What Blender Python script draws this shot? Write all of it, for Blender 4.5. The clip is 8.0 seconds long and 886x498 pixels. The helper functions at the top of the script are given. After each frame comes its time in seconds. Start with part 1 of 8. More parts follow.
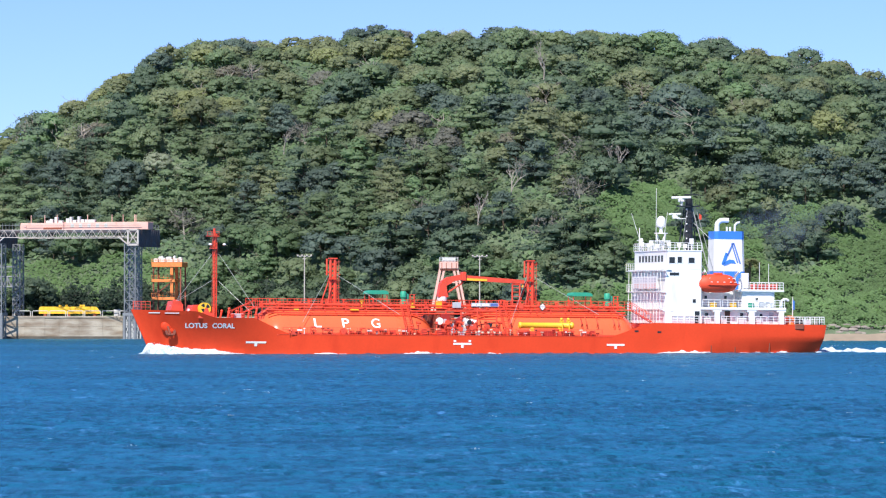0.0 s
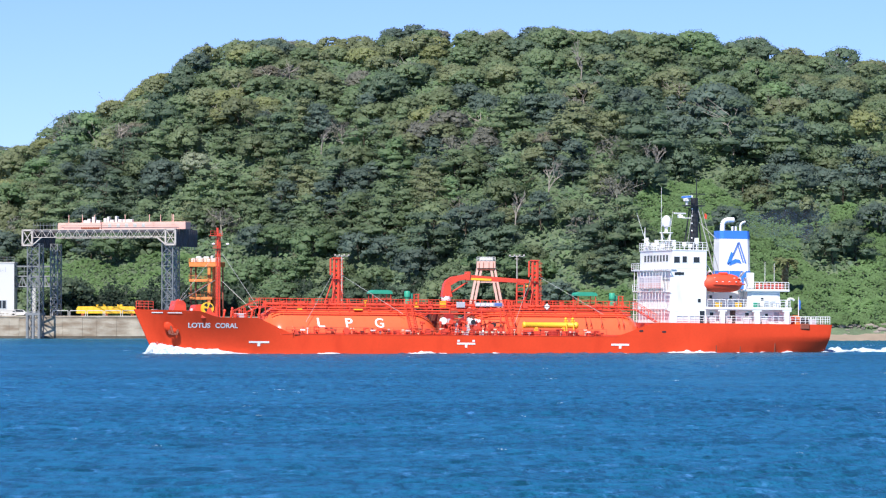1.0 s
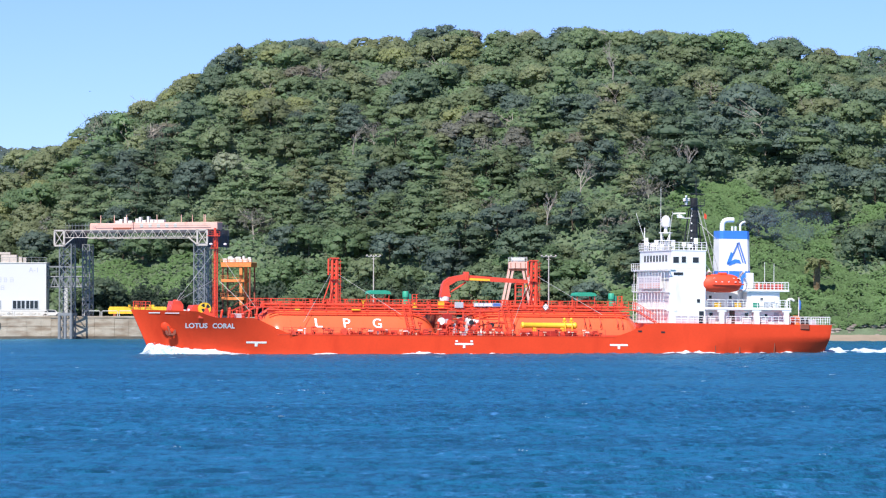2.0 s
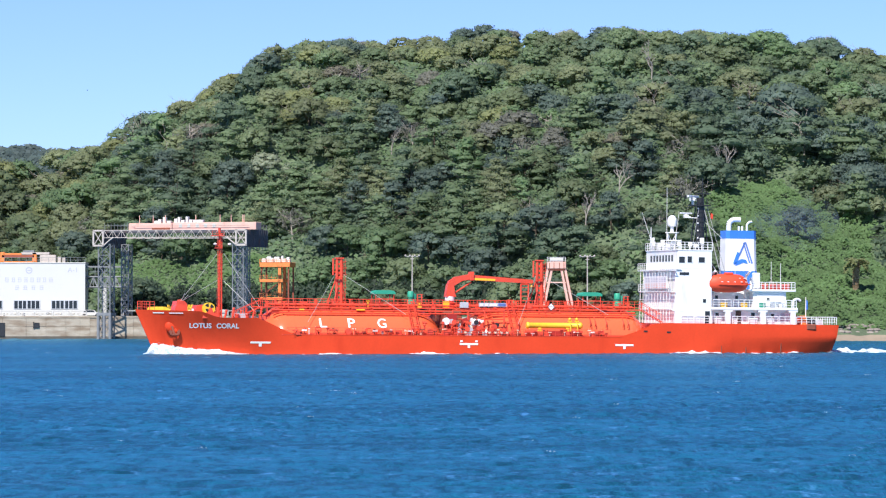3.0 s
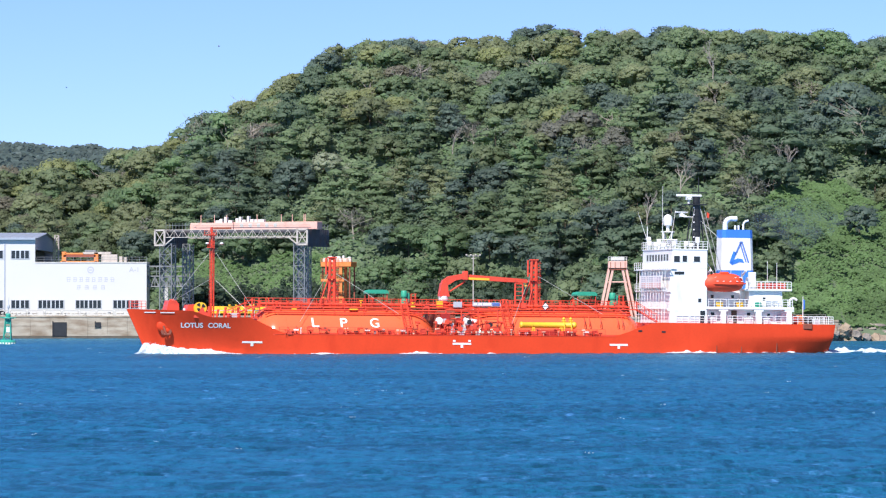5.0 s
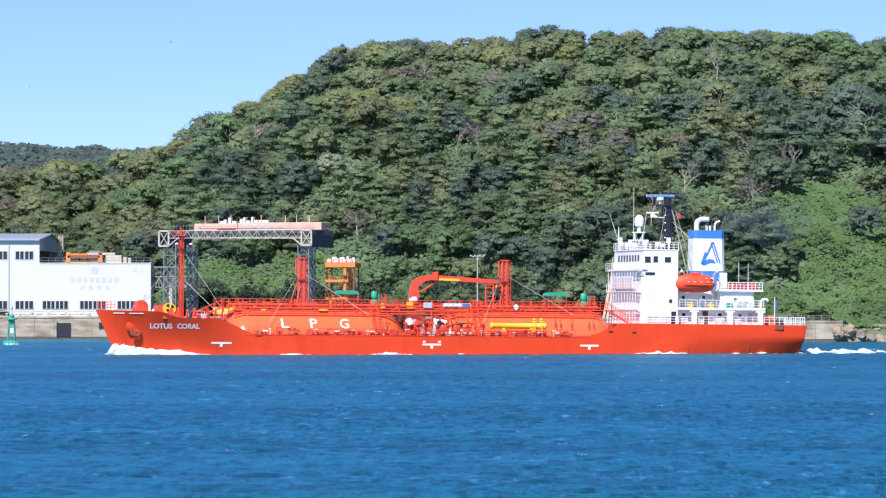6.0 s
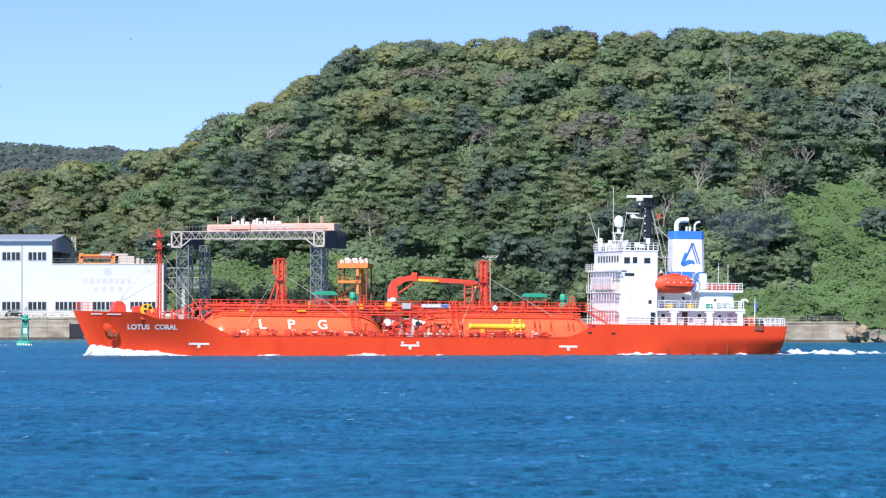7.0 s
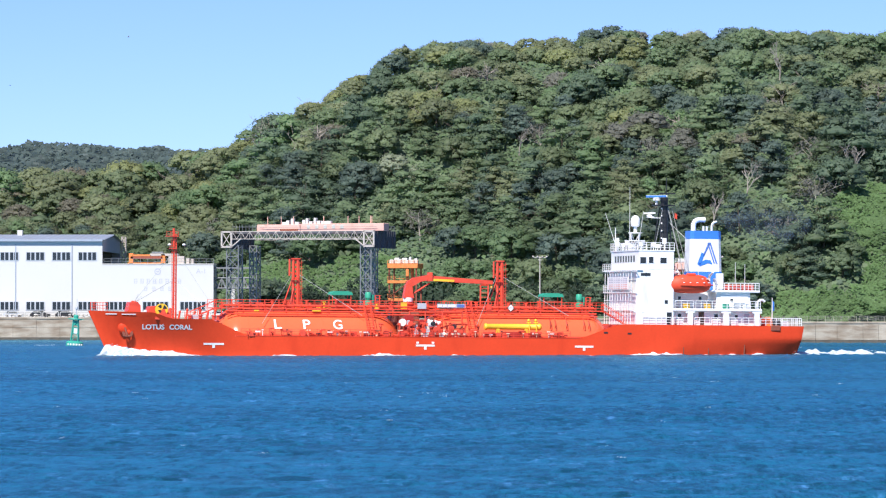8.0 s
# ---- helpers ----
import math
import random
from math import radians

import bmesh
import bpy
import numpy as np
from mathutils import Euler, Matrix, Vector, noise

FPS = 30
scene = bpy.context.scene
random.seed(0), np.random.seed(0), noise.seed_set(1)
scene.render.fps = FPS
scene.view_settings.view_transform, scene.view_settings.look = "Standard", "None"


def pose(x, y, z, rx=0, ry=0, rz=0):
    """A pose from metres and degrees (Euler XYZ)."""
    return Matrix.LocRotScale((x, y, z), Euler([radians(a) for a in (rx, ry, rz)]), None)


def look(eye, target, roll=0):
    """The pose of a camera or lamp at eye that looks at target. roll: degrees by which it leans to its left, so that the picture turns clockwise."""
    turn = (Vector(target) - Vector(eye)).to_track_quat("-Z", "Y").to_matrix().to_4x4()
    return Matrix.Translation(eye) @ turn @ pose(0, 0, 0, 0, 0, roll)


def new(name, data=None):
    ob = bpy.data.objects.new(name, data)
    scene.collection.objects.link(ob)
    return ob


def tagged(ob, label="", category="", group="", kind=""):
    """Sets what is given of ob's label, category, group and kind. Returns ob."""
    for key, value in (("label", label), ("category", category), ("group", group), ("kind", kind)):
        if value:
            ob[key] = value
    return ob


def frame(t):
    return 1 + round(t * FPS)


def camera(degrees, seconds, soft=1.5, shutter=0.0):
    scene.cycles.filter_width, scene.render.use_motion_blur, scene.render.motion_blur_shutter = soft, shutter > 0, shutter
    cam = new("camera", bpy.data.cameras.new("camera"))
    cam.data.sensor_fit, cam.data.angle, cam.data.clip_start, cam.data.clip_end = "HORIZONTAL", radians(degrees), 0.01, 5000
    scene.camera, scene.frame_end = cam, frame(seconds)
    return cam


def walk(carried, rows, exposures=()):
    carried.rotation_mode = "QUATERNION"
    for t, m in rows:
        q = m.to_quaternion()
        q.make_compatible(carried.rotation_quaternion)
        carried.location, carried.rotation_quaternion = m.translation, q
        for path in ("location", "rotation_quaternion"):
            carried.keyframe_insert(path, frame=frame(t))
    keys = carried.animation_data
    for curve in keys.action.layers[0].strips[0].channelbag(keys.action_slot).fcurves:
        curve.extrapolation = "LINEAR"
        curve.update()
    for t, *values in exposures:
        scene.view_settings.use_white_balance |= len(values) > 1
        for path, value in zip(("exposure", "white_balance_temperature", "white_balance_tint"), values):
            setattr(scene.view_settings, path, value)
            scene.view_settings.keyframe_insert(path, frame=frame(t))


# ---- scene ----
# ---- camera: stands on the near shore and pans by hand ----
EYE_Z = 6.0
FOCAL = 7397.0
PAN = [(0.0, 0.0, 0), (0.5, 37.0, 0), (1.0, 66.0, -0.5), (1.2, 77.0, 0), (1.5, 93.5, 0), (1.7, 104.5, 0),
       (2.8, 176.3, 0), (3.0, 190.5, 0), (3.5, 220.5, 0), (3.8, 243.5, 0), (4.0, 259.5, 0.3), (4.1, 279.3, 0.3), (4.2, 296.3, 0.3),
       (4.3, 302.0, -0.5), (4.4, 303.0, -1.5), (4.5, 301.0, 0.7), (4.7, 296.5, -1.0), (5.8, 308.0, 0.2), (6.0, 306.0, 0.5),
       (6.2, 310.5, 1.5), (6.5, 317.5, 1.6), (6.7, 323.0, 1.8), (7.0, 328.5, 2.0), (7.5, 369.0, 2.0), (8.0, 416.5, 2.0)]
cam = camera(12.1, 8.0, soft=1.2)
walk(cam, [(t, pose(0, 0, EYE_Z, 90.842 + math.degrees(d / FOCAL), 0, math.degrees((p - 259.5) / FOCAL))) for t, p, d in PAN],
     exposures=[(0.0, 0.48), (8.0, 0.48)])

# ---- light ----
SUN_EL, SUN_AZ = 49.0, 203.0   # compass bearing with +Y as north
world = bpy.data.worlds.new("sky")
scene.world = world
world.use_nodes = True
wn = world.node_tree
wn.nodes.clear()
sky = wn.nodes.new("ShaderNodeTexSky")
sky.sky_type = "NISHITA"
sky.sun_disc = False
sky.sun_elevation = radians(SUN_EL)
sky.sun_rotation = radians(SUN_AZ)
sky.air_density = 0.75
sky.dust_density = 0.0
sky.ozone_density = 4.0
sky.altitude = 1200
bg = wn.nodes.new("ShaderNodeBackground")
bg.inputs["Strength"].default_value = 0.09
wo = wn.nodes.new("ShaderNodeOutputWorld")
tint = wn.nodes.new("ShaderNodeVectorMath")
tint.operation = "MULTIPLY"
tint.inputs[1].default_value = (0.80, 0.89, 1.32)
wn.links.new(sky.outputs[0], tint.inputs[0])
wn.links.new(tint.outputs[0], bg.inputs["Color"])
wn.links.new(bg.outputs[0], wo.inputs["Surface"])
sun = new("sun", bpy.data.lights.new("sun", "SUN"))
sun.data.energy, sun.data.angle, sun.data.color = 5.0, radians(0.53), (1.0, 0.968, 0.92)
sd = Vector((math.sin(radians(SUN_AZ)) * math.cos(radians(SUN_EL)), math.cos(radians(SUN_AZ)) * math.cos(radians(SUN_EL)), math.sin(radians(SUN_EL))))
sun.matrix_world = look(sd * 400, (0, 0, 0))


# ---- materials ----
def mat(name, color, rough=0.5, metal=0.0, spread=0.12, scale=1.5, fine=14.0, bump=0.0, spec=0.5, stain=None, stain_at=0.62, streak=1.0, island=0.0, stain_scale=0.5):
    """Paint, stone or metal: a base colour with broad blotches, fine grain, optional stains with upright streaks, and relief."""
    m = bpy.data.materials.new(name)
    m.use_nodes = True
    nt = m.node_tree
    b = nt.nodes["Principled BSDF"]
    tc = nt.nodes.new("ShaderNodeTexCoord")
    n1 = nt.nodes.new("ShaderNodeTexNoise"); n1.inputs["Scale"].default_value = scale; n1.inputs["Detail"].default_value = 4
    n2 = nt.nodes.new("ShaderNodeTexNoise"); n2.inputs["Scale"].default_value = fine; n2.inputs["Detail"].default_value = 3
    nt.links.new(tc.outputs["Object"], n1.inputs["Vector"]); nt.links.new(tc.outputs["Object"], n2.inputs["Vector"])
    add = nt.nodes.new("ShaderNodeMath"); add.operation = "MULTIPLY_ADD"; add.inputs[1].default_value = 0.5
    nt.links.new(n2.outputs[0], add.inputs[0]); nt.links.new(n1.outputs[0], add.inputs[2])
    mr = nt.nodes.new("ShaderNodeMapRange"); mr.inputs[1].default_value = 0.45; mr.inputs[2].default_value = 1.05
    mr.inputs[3].default_value = 1 - spread; mr.inputs[4].default_value = 1 + spread
    nt.links.new(add.outputs[0], mr.inputs[0])
    last = mr.outputs[0]
    if island:
        g = nt.nodes.new("ShaderNodeNewGeometry")
        r2 = nt.nodes.new("ShaderNodeMapRange"); r2.inputs[3].default_value = 1 - island; r2.inputs[4].default_value = 1 + island
        nt.links.new(g.outputs["Random Per Island"], r2.inputs[0])
        mu = nt.nodes.new("ShaderNodeMath"); mu.operation = "MULTIPLY"
        nt.links.new(last, mu.inputs[0]); nt.links.new(r2.outputs[0], mu.inputs[1]); last = mu.outputs[0]
    hs = nt.nodes.new("ShaderNodeVectorMath"); hs.operation = "SCALE"; hs.inputs[0].default_value = color
    nt.links.new(last, hs.inputs["Scale"])
    out = hs.outputs[0]
    if stain:
        mp = nt.nodes.new("ShaderNodeMapping"); mp.inputs["Scale"].default_value = (1.0, 1.0, 1.0 / streak)
        n3 = nt.nodes.new("ShaderNodeTexNoise"); n3.inputs["Scale"].default_value = stain_scale; n3.inputs["Detail"].default_value = 6
        nt.links.new(tc.outputs["Object"], mp.inputs[0]); nt.links.new(mp.outputs[0], n3.inputs["Vector"])
        r3 = nt.nodes.new("ShaderNodeMapRange"); r3.inputs[1].default_value = stain_at - 0.12; r3.inputs[2].default_value = stain_at + 0.12; r3.inputs[4].default_value = 0.75
        nt.links.new(n3.outputs[0], r3.inputs[0])
        mx = nt.nodes.new("ShaderNodeMix"); mx.data_type = "RGBA"; mx.inputs["B"].default_value = (*stain, 1)
        nt.links.new(r3.outputs[0], mx.inputs["Factor"]); nt.links.new(out, mx.inputs["A"]); out = mx.outputs["Result"]
    nt.links.new(out, b.inputs["Base Color"])
    b.inputs["Roughness"].default_value, b.inputs["Metallic"].default_value = rough, metal
    b.inputs["Specular IOR Level"].default_value = spec
    if bump:
        bp = nt.nodes.new("ShaderNodeBump"); bp.inputs["Strength"].default_value = bump; bp.inputs["Distance"].default_value = 0.22
        nt.links.new(add.outputs[0], bp.inputs["Height"]); nt.links.new(bp.outputs[0], b.inputs["Normal"])
    return m


HULL = mat("hull_paint", (0.72, 0.064, 0.022), 0.5, spec=0.10, spread=0.08, scale=0.25, fine=3, stain=(0.56, 0.04, 0.015), stain_at=0.68, streak=3.5, stain_scale=0.35, bump=0.03)
TANK = mat("tank_paint", (0.80, 0.138, 0.054), 0.17, spread=0.05, scale=0.3, fine=4)
RED = mat("deck_gear_paint", (0.72, 0.074, 0.034), 0.45, spread=0.12, scale=0.8, fine=6, stain=(0.35, 0.03, 0.015), stain_at=0.68)
BOATRED = mat("lifeboat_orange", (0.74, 0.068, 0.022), 0.6, spread=0.06)
YELLOW = mat("yellow_paint", (0.85, 0.50, 0.03), 0.45, spread=0.1)
WHITE = mat("ship_white", (0.80, 0.79, 0.77), 0.45, spread=0.04, scale=0.4, stain=(0.55, 0.45, 0.38), stain_at=0.74, streak=4, stain_scale=0.8)
LETTER = mat("white_lettering", (0.85, 0.80, 0.76), 0.5, spread=0.05)
BLUE = mat("funnel_blue", (0.045, 0.20, 0.66), 0.4, spread=0.06)
DEEPBLUE = mat("emblem_blue", (0.10, 0.19, 0.52), 0.5, spread=0.05)
GREYP = mat("pale_grey_paint", (0.45, 0.47, 0.50), 0.5, spread=0.08)
BLACKP = mat("black_paint", (0.02, 0.02, 0.022), 0.5, spread=0.2)
GREEN = mat("green_paint", (0.03, 0.33, 0.20), 0.5, spread=0.1)
# deep red gear, and the deck red with shade put into it
DEEPRED = mat("deep_red_and_shaded_red", (0.36, 0.022, 0.014), 0.5, spread=0.15)
CREAM = mat("cream_fitting_paint", (0.72, 0.62, 0.46), 0.5, spread=0.12)
STEEL = mat("steel_wire", (0.42, 0.42, 0.40), 0.5, 0.3)
GLASSD = mat("dark_window_glass", (0.02, 0.025, 0.03), 0.08, spread=0.1)
CONC = mat("weathered_concrete", (0.40, 0.345, 0.27), 0.9, spread=0.22, scale=0.35, fine=5, bump=0.4, stain=(0.19, 0.125, 0.075), stain_at=0.54, streak=0.25, stain_scale=0.22, island=0.08)
CONCD = mat("wet_tide_band", (0.10, 0.085, 0.065), 0.7, spread=0.35, scale=0.8, fine=5, bump=0.3)
CONCL = mat("pale_concrete", (0.52, 0.50, 0.46), 0.9, spread=0.12, scale=0.5, fine=5, bump=0.3)
WALLW = mat("white_cladding", (0.60, 0.585, 0.56), 0.6, spread=0.025, scale=0.15, fine=3)
ROOFG = mat("grey_metal_roof", (0.30, 0.33, 0.38), 0.45, spread=0.1, scale=0.3, stain=(0.32, 0.22, 0.14), stain_at=0.66)
GABLE = mat("blue_grey_cladding", (0.33, 0.37, 0.44), 0.6, spread=0.08)
PINK = mat("faded_pink_paint", (0.74, 0.42, 0.34), 0.6, spread=0.1, scale=0.6, stain=(0.45, 0.14, 0.08), stain_at=0.70)
LATT = mat("galvanised_lattice", (0.20, 0.205, 0.21), 0.6, 0.0, spread=0.2)
LATTW = mat("pale_truss_paint", (0.48, 0.42, 0.37), 0.6, spread=0.15)
DARKP = mat("dark_rusty_panel", (0.095, 0.095, 0.11), 0.7, spread=0.3, scale=1.0, stain=(0.10, 0.05, 0.03), stain_at=0.6)
ORANGE = mat("orange_tower_paint", (0.78, 0.225, 0.055), 0.55, spread=0.12, stain=(0.35, 0.12, 0.05), stain_at=0.68)
FADED = mat("faded_writing", (0.45, 0.45, 0.50), 0.7, spread=0.08)
RUST = mat("rusty_red_paint", (0.26, 0.07, 0.04), 0.8, spread=0.2)
ROCK = mat("shore_rock", (0.23, 0.195, 0.165), 0.95, spread=0.3, scale=0.6, fine=6, bump=0.6, island=0.25)
SAND = mat("beach_sand", (0.27, 0.215, 0.155), 0.95, spread=0.15, scale=0.4, fine=8, bump=0.2)
SOIL = mat("undergrowth_soil", (0.100, 0.135, 0.075), 0.95, spread=0.4, scale=0.2, fine=2, bump=0.5)
BARK = mat("tree_bark", (0.10, 0.075, 0.055), 0.9, spread=0.3, fine=8)
DEADW = mat("bleached_dead_wood", (0.34, 0.30, 0.26), 0.85, spread=0.2)
FOAM = mat("sea_foam", (0.66, 0.71, 0.74), 0.8, spread=0.16, scale=2, fine=10, bump=0.6, stain=(0.16, 0.30, 0.42), stain_at=0.56, stain_scale=2.2)
BOULDER = mat("tan_boulder", (0.31, 0.235, 0.165), 0.95, spread=0.3, scale=0.6, fine=6, bump=0.6)
BUOYG = mat("buoy_green", (0.035, 0.34, 0.25), 0.5, spread=0.15)


def leaf_mat(name, color, spread=0.10):
    """Leaves: each leaf its own shade, broad drifts of tone over the hill, some light let through."""
    m = bpy.data.materials.new(name)
    m.use_nodes = True
    nt = m.node_tree
    b = nt.nodes["Principled BSDF"]
    g = nt.nodes.new("ShaderNodeNewGeometry")
    oi = nt.nodes.new("ShaderNodeObjectInfo")
    n1 = nt.nodes.new("ShaderNodeTexNoise"); n1.inputs["Scale"].default_value = 0.07; n1.inputs["Detail"].default_value = 3
    nt.links.new(g.outputs["Position"], n1.inputs["Vector"])
    r1 = nt.nodes.new("ShaderNodeMapRange"); r1.inputs[3].default_value = 1 - spread; r1.inputs[4].default_value = 1 + spread
    nt.links.new(g.outputs["Random Per Island"], r1.inputs[0])
    r2 = nt.nodes.new("ShaderNodeMapRange"); r2.inputs[1].default_value = 0.3; r2.inputs[2].default_value = 0.7; r2.inputs[3].default_value = 0.80; r2.inputs[4].default_value = 1.22
    nt.links.new(n1.outputs[0], r2.inputs[0])
    r3 = nt.nodes.new("ShaderNodeMapRange"); r3.inputs[3].default_value = 1.02; r3.inputs[4].default_value = 1.28
    nt.links.new(oi.outputs["Random"], r3.inputs[0])
    n3 = nt.nodes.new("ShaderNodeTexNoise"); n3.inputs["Scale"].default_value = 2.6; n3.inputs["Detail"].default_value = 3
    nt.links.new(g.outputs["Position"], n3.inputs["Vector"])
    bp = nt.nodes.new("ShaderNodeBump"); bp.inputs["Strength"].default_value = 0.25; bp.inputs["Distance"].default_value = 0.25
    nt.links.new(n3.outputs[0], bp.inputs["Height"]); nt.links.new(bp.outputs[0], b.inputs["Normal"])
    m1 = nt.nodes.new("ShaderNodeMath"); m1.operation = "MULTIPLY"; nt.links.new(r1.outputs[0], m1.inputs[0]); nt.links.new(r2.outputs[0], m1.inputs[1])
    m2 = nt.nodes.new("ShaderNodeMath"); m2.operation = "MULTIPLY"; nt.links.new(m1.outputs[0], m2.inputs[0]); nt.links.new(r3.outputs[0], m2.inputs[1])
    sc = nt.nodes.new("ShaderNodeVectorMath"); sc.operation = "SCALE"; sc.inputs[0].default_value = color
    nt.links.new(m2.outputs[0], sc.inputs["Scale"])
    nt.links.new(sc.outputs[0], b.inputs["Base Color"])
    b.inputs["Roughness"].default_value = 0.5
    b.inputs["Specular IOR Level"].default_value = 0.3
    tr = nt.nodes.new("ShaderNodeBsdfTranslucent")
    nt.links.new(sc.outputs[0], tr.inputs["Color"])
    ms = nt.nodes.new("ShaderNodeMixShader")
    ms.inputs[0].default_value = 0.64
    nt.links.new(b.outputs[0], ms.inputs[1])
    nt.links.new(tr.outputs[0], ms.inputs[2])
    nt.links.new(ms.outputs[0], nt.nodes["Material Output"].inputs["Surface"])
    return m


# hillside leaves, their blue raised a little: air haze put into the colours
LEAF = [leaf_mat("leaf_deep_green", (0.148, 0.206, 0.138)), leaf_mat("leaf_mid_green", (0.188, 0.252, 0.142)),
        leaf_mat("leaf_olive", (0.238, 0.272, 0.156)), leaf_mat("leaf_fresh_green", (0.190, 0.276, 0.145)),
        leaf_mat("leaf_blue_green", (0.146, 0.200, 0.164)), leaf_mat("leaf_dry_brown", (0.232, 0.222, 0.170)),
        leaf_mat("leaf_yellow_olive", (0.264, 0.292, 0.144)), leaf_mat("leaf_silver", (0.320, 0.355, 0.255)),
        leaf_mat("leaf_moss", (0.194, 0.242, 0.136)), leaf_mat("leaf_grey_brown", (0.225, 0.228, 0.192))]
DRYLEAF = leaf_mat("dry_frond", (0.42, 0.32, 0.20), 0.2)
TWIG = mat("weathered_twig", (0.30, 0.26, 0.23), 0.85, spread=0.2)
VINE = leaf_mat("vine_leaf", (0.168, 0.262, 0.112), 0.18)
# shade at the foot of the bank is painted into this very dark leaf
HEDGE = leaf_mat("shrub_shaded_leaf", (0.050, 0.078, 0.050), 0.3)
# far ridge: distance haze put into the leaf colour, paler and bluer
FARLEAF = leaf_mat("far_hill_haze_leaf", (0.145, 0.195, 0.180), 0.25)


def water_mat():
    """Wind-roughened sea: light scattered back from deep blue water under a broken gloss; wave shading and glints are
    painted into its colour.
    """
    m = bpy.data.materials.new("sea_water")
    m.use_nodes = True
    nt = m.node_tree
    nt.nodes.remove(nt.nodes["Principled BSDF"])
    tc = nt.nodes.new("ShaderNodeTexCoord")

    def waves(stretch, scale, detail, rough=0.55):
        mp = nt.nodes.new("ShaderNodeMapping"); mp.inputs["Scale"].default_value = stretch
        n = nt.nodes.new("ShaderNodeTexNoise")
        n.inputs["Scale"].default_value, n.inputs["Detail"].default_value, n.inputs["Roughness"].default_value = scale, detail, rough
        nt.links.new(tc.outputs["Object"], mp.inputs[0]); nt.links.new(mp.outputs[0], n.inputs["Vector"])
        return n.outputs[0]

    def spread(src, a, b, lo, hi):
        r = nt.nodes.new("ShaderNodeMapRange")
        for k, v in zip((1, 2, 3, 4), (a, b, lo, hi)):
            r.inputs[k].default_value = v
        nt.links.new(src, r.inputs[0])
        return r.outputs[0]

    def add(a, b):
        k = nt.nodes.new("ShaderNodeMath"); k.operation = "ADD"
        nt.links.new(a, k.inputs[0]); nt.links.new(b, k.inputs[1])
        return k.outputs[0]

    # wind bands and wave faces: their lighter and darker shading put into the colour
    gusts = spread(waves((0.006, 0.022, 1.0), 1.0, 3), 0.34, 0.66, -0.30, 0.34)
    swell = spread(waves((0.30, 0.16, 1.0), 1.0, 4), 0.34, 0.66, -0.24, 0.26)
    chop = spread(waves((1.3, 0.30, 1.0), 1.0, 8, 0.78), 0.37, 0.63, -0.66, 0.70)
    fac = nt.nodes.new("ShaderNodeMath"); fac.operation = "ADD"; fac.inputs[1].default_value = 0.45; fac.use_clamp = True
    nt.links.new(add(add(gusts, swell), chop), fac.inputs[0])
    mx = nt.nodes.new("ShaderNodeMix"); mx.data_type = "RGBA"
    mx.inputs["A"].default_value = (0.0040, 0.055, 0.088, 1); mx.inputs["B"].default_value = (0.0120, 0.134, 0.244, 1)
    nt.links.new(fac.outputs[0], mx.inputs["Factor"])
    # thin glints on the crests of the small waves, painted as lighter blue
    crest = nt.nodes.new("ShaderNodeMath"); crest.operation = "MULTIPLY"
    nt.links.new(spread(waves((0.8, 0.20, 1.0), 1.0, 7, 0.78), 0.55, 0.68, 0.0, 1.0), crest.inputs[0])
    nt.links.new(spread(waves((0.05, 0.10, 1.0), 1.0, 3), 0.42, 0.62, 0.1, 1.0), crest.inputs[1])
    glint_mix = nt.nodes.new("ShaderNodeMix"); glint_mix.data_type = "RGBA"
    glint_mix.inputs["B"].default_value = (0.085, 0.285, 0.58, 1)
    nt.links.new(crest.outputs[0], glint_mix.inputs["Factor"]); nt.links.new(mx.outputs["Result"], glint_mix.inputs["A"])
    bp = nt.nodes.new("ShaderNodeBump"); bp.inputs["Strength"].default_value = 1.0; bp.inputs["Distance"].default_value = 0.20
    nt.links.new(waves((1.6, 0.8, 1.0), 1.5, 7, 0.65), bp.inputs["Height"])
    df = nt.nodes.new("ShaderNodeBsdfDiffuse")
    nt.links.new(glint_mix.outputs["Result"], df.inputs["Color"]); nt.links.new(bp.outputs[0], df.inputs["Normal"])
    gl = nt.nodes.new("ShaderNodeBsdfGlossy"); gl.inputs["Roughness"].default_value = 0.26
    gl.inputs["Color"].default_value = (0.42, 0.76, 0.92, 1)
    nt.links.new(bp.outputs[0], gl.inputs["Normal"])
    fr = nt.nodes.new("ShaderNodeFresnel"); fr.inputs["IOR"].default_value = 1.33
    nt.links.new(bp.outputs[0], fr.inputs["Normal"])
    k = nt.nodes.new("ShaderNodeMath"); k.operation = "MULTIPLY"; k.inputs[1].default_value = 0.75
    nt.links.new(fr.outputs[0], k.inputs[0])
    ms = nt.nodes.new("ShaderNodeMixShader")
    nt.links.new(k.outputs[0], ms.inputs[0])
    nt.links.new(df.outputs[0], ms.inputs[1]); nt.links.new(gl.outputs[0], ms.inputs[2])
    nt.links.new(ms.outputs[0], nt.nodes["Material Output"].inputs["Surface"])
    return m


WATER = water_mat()


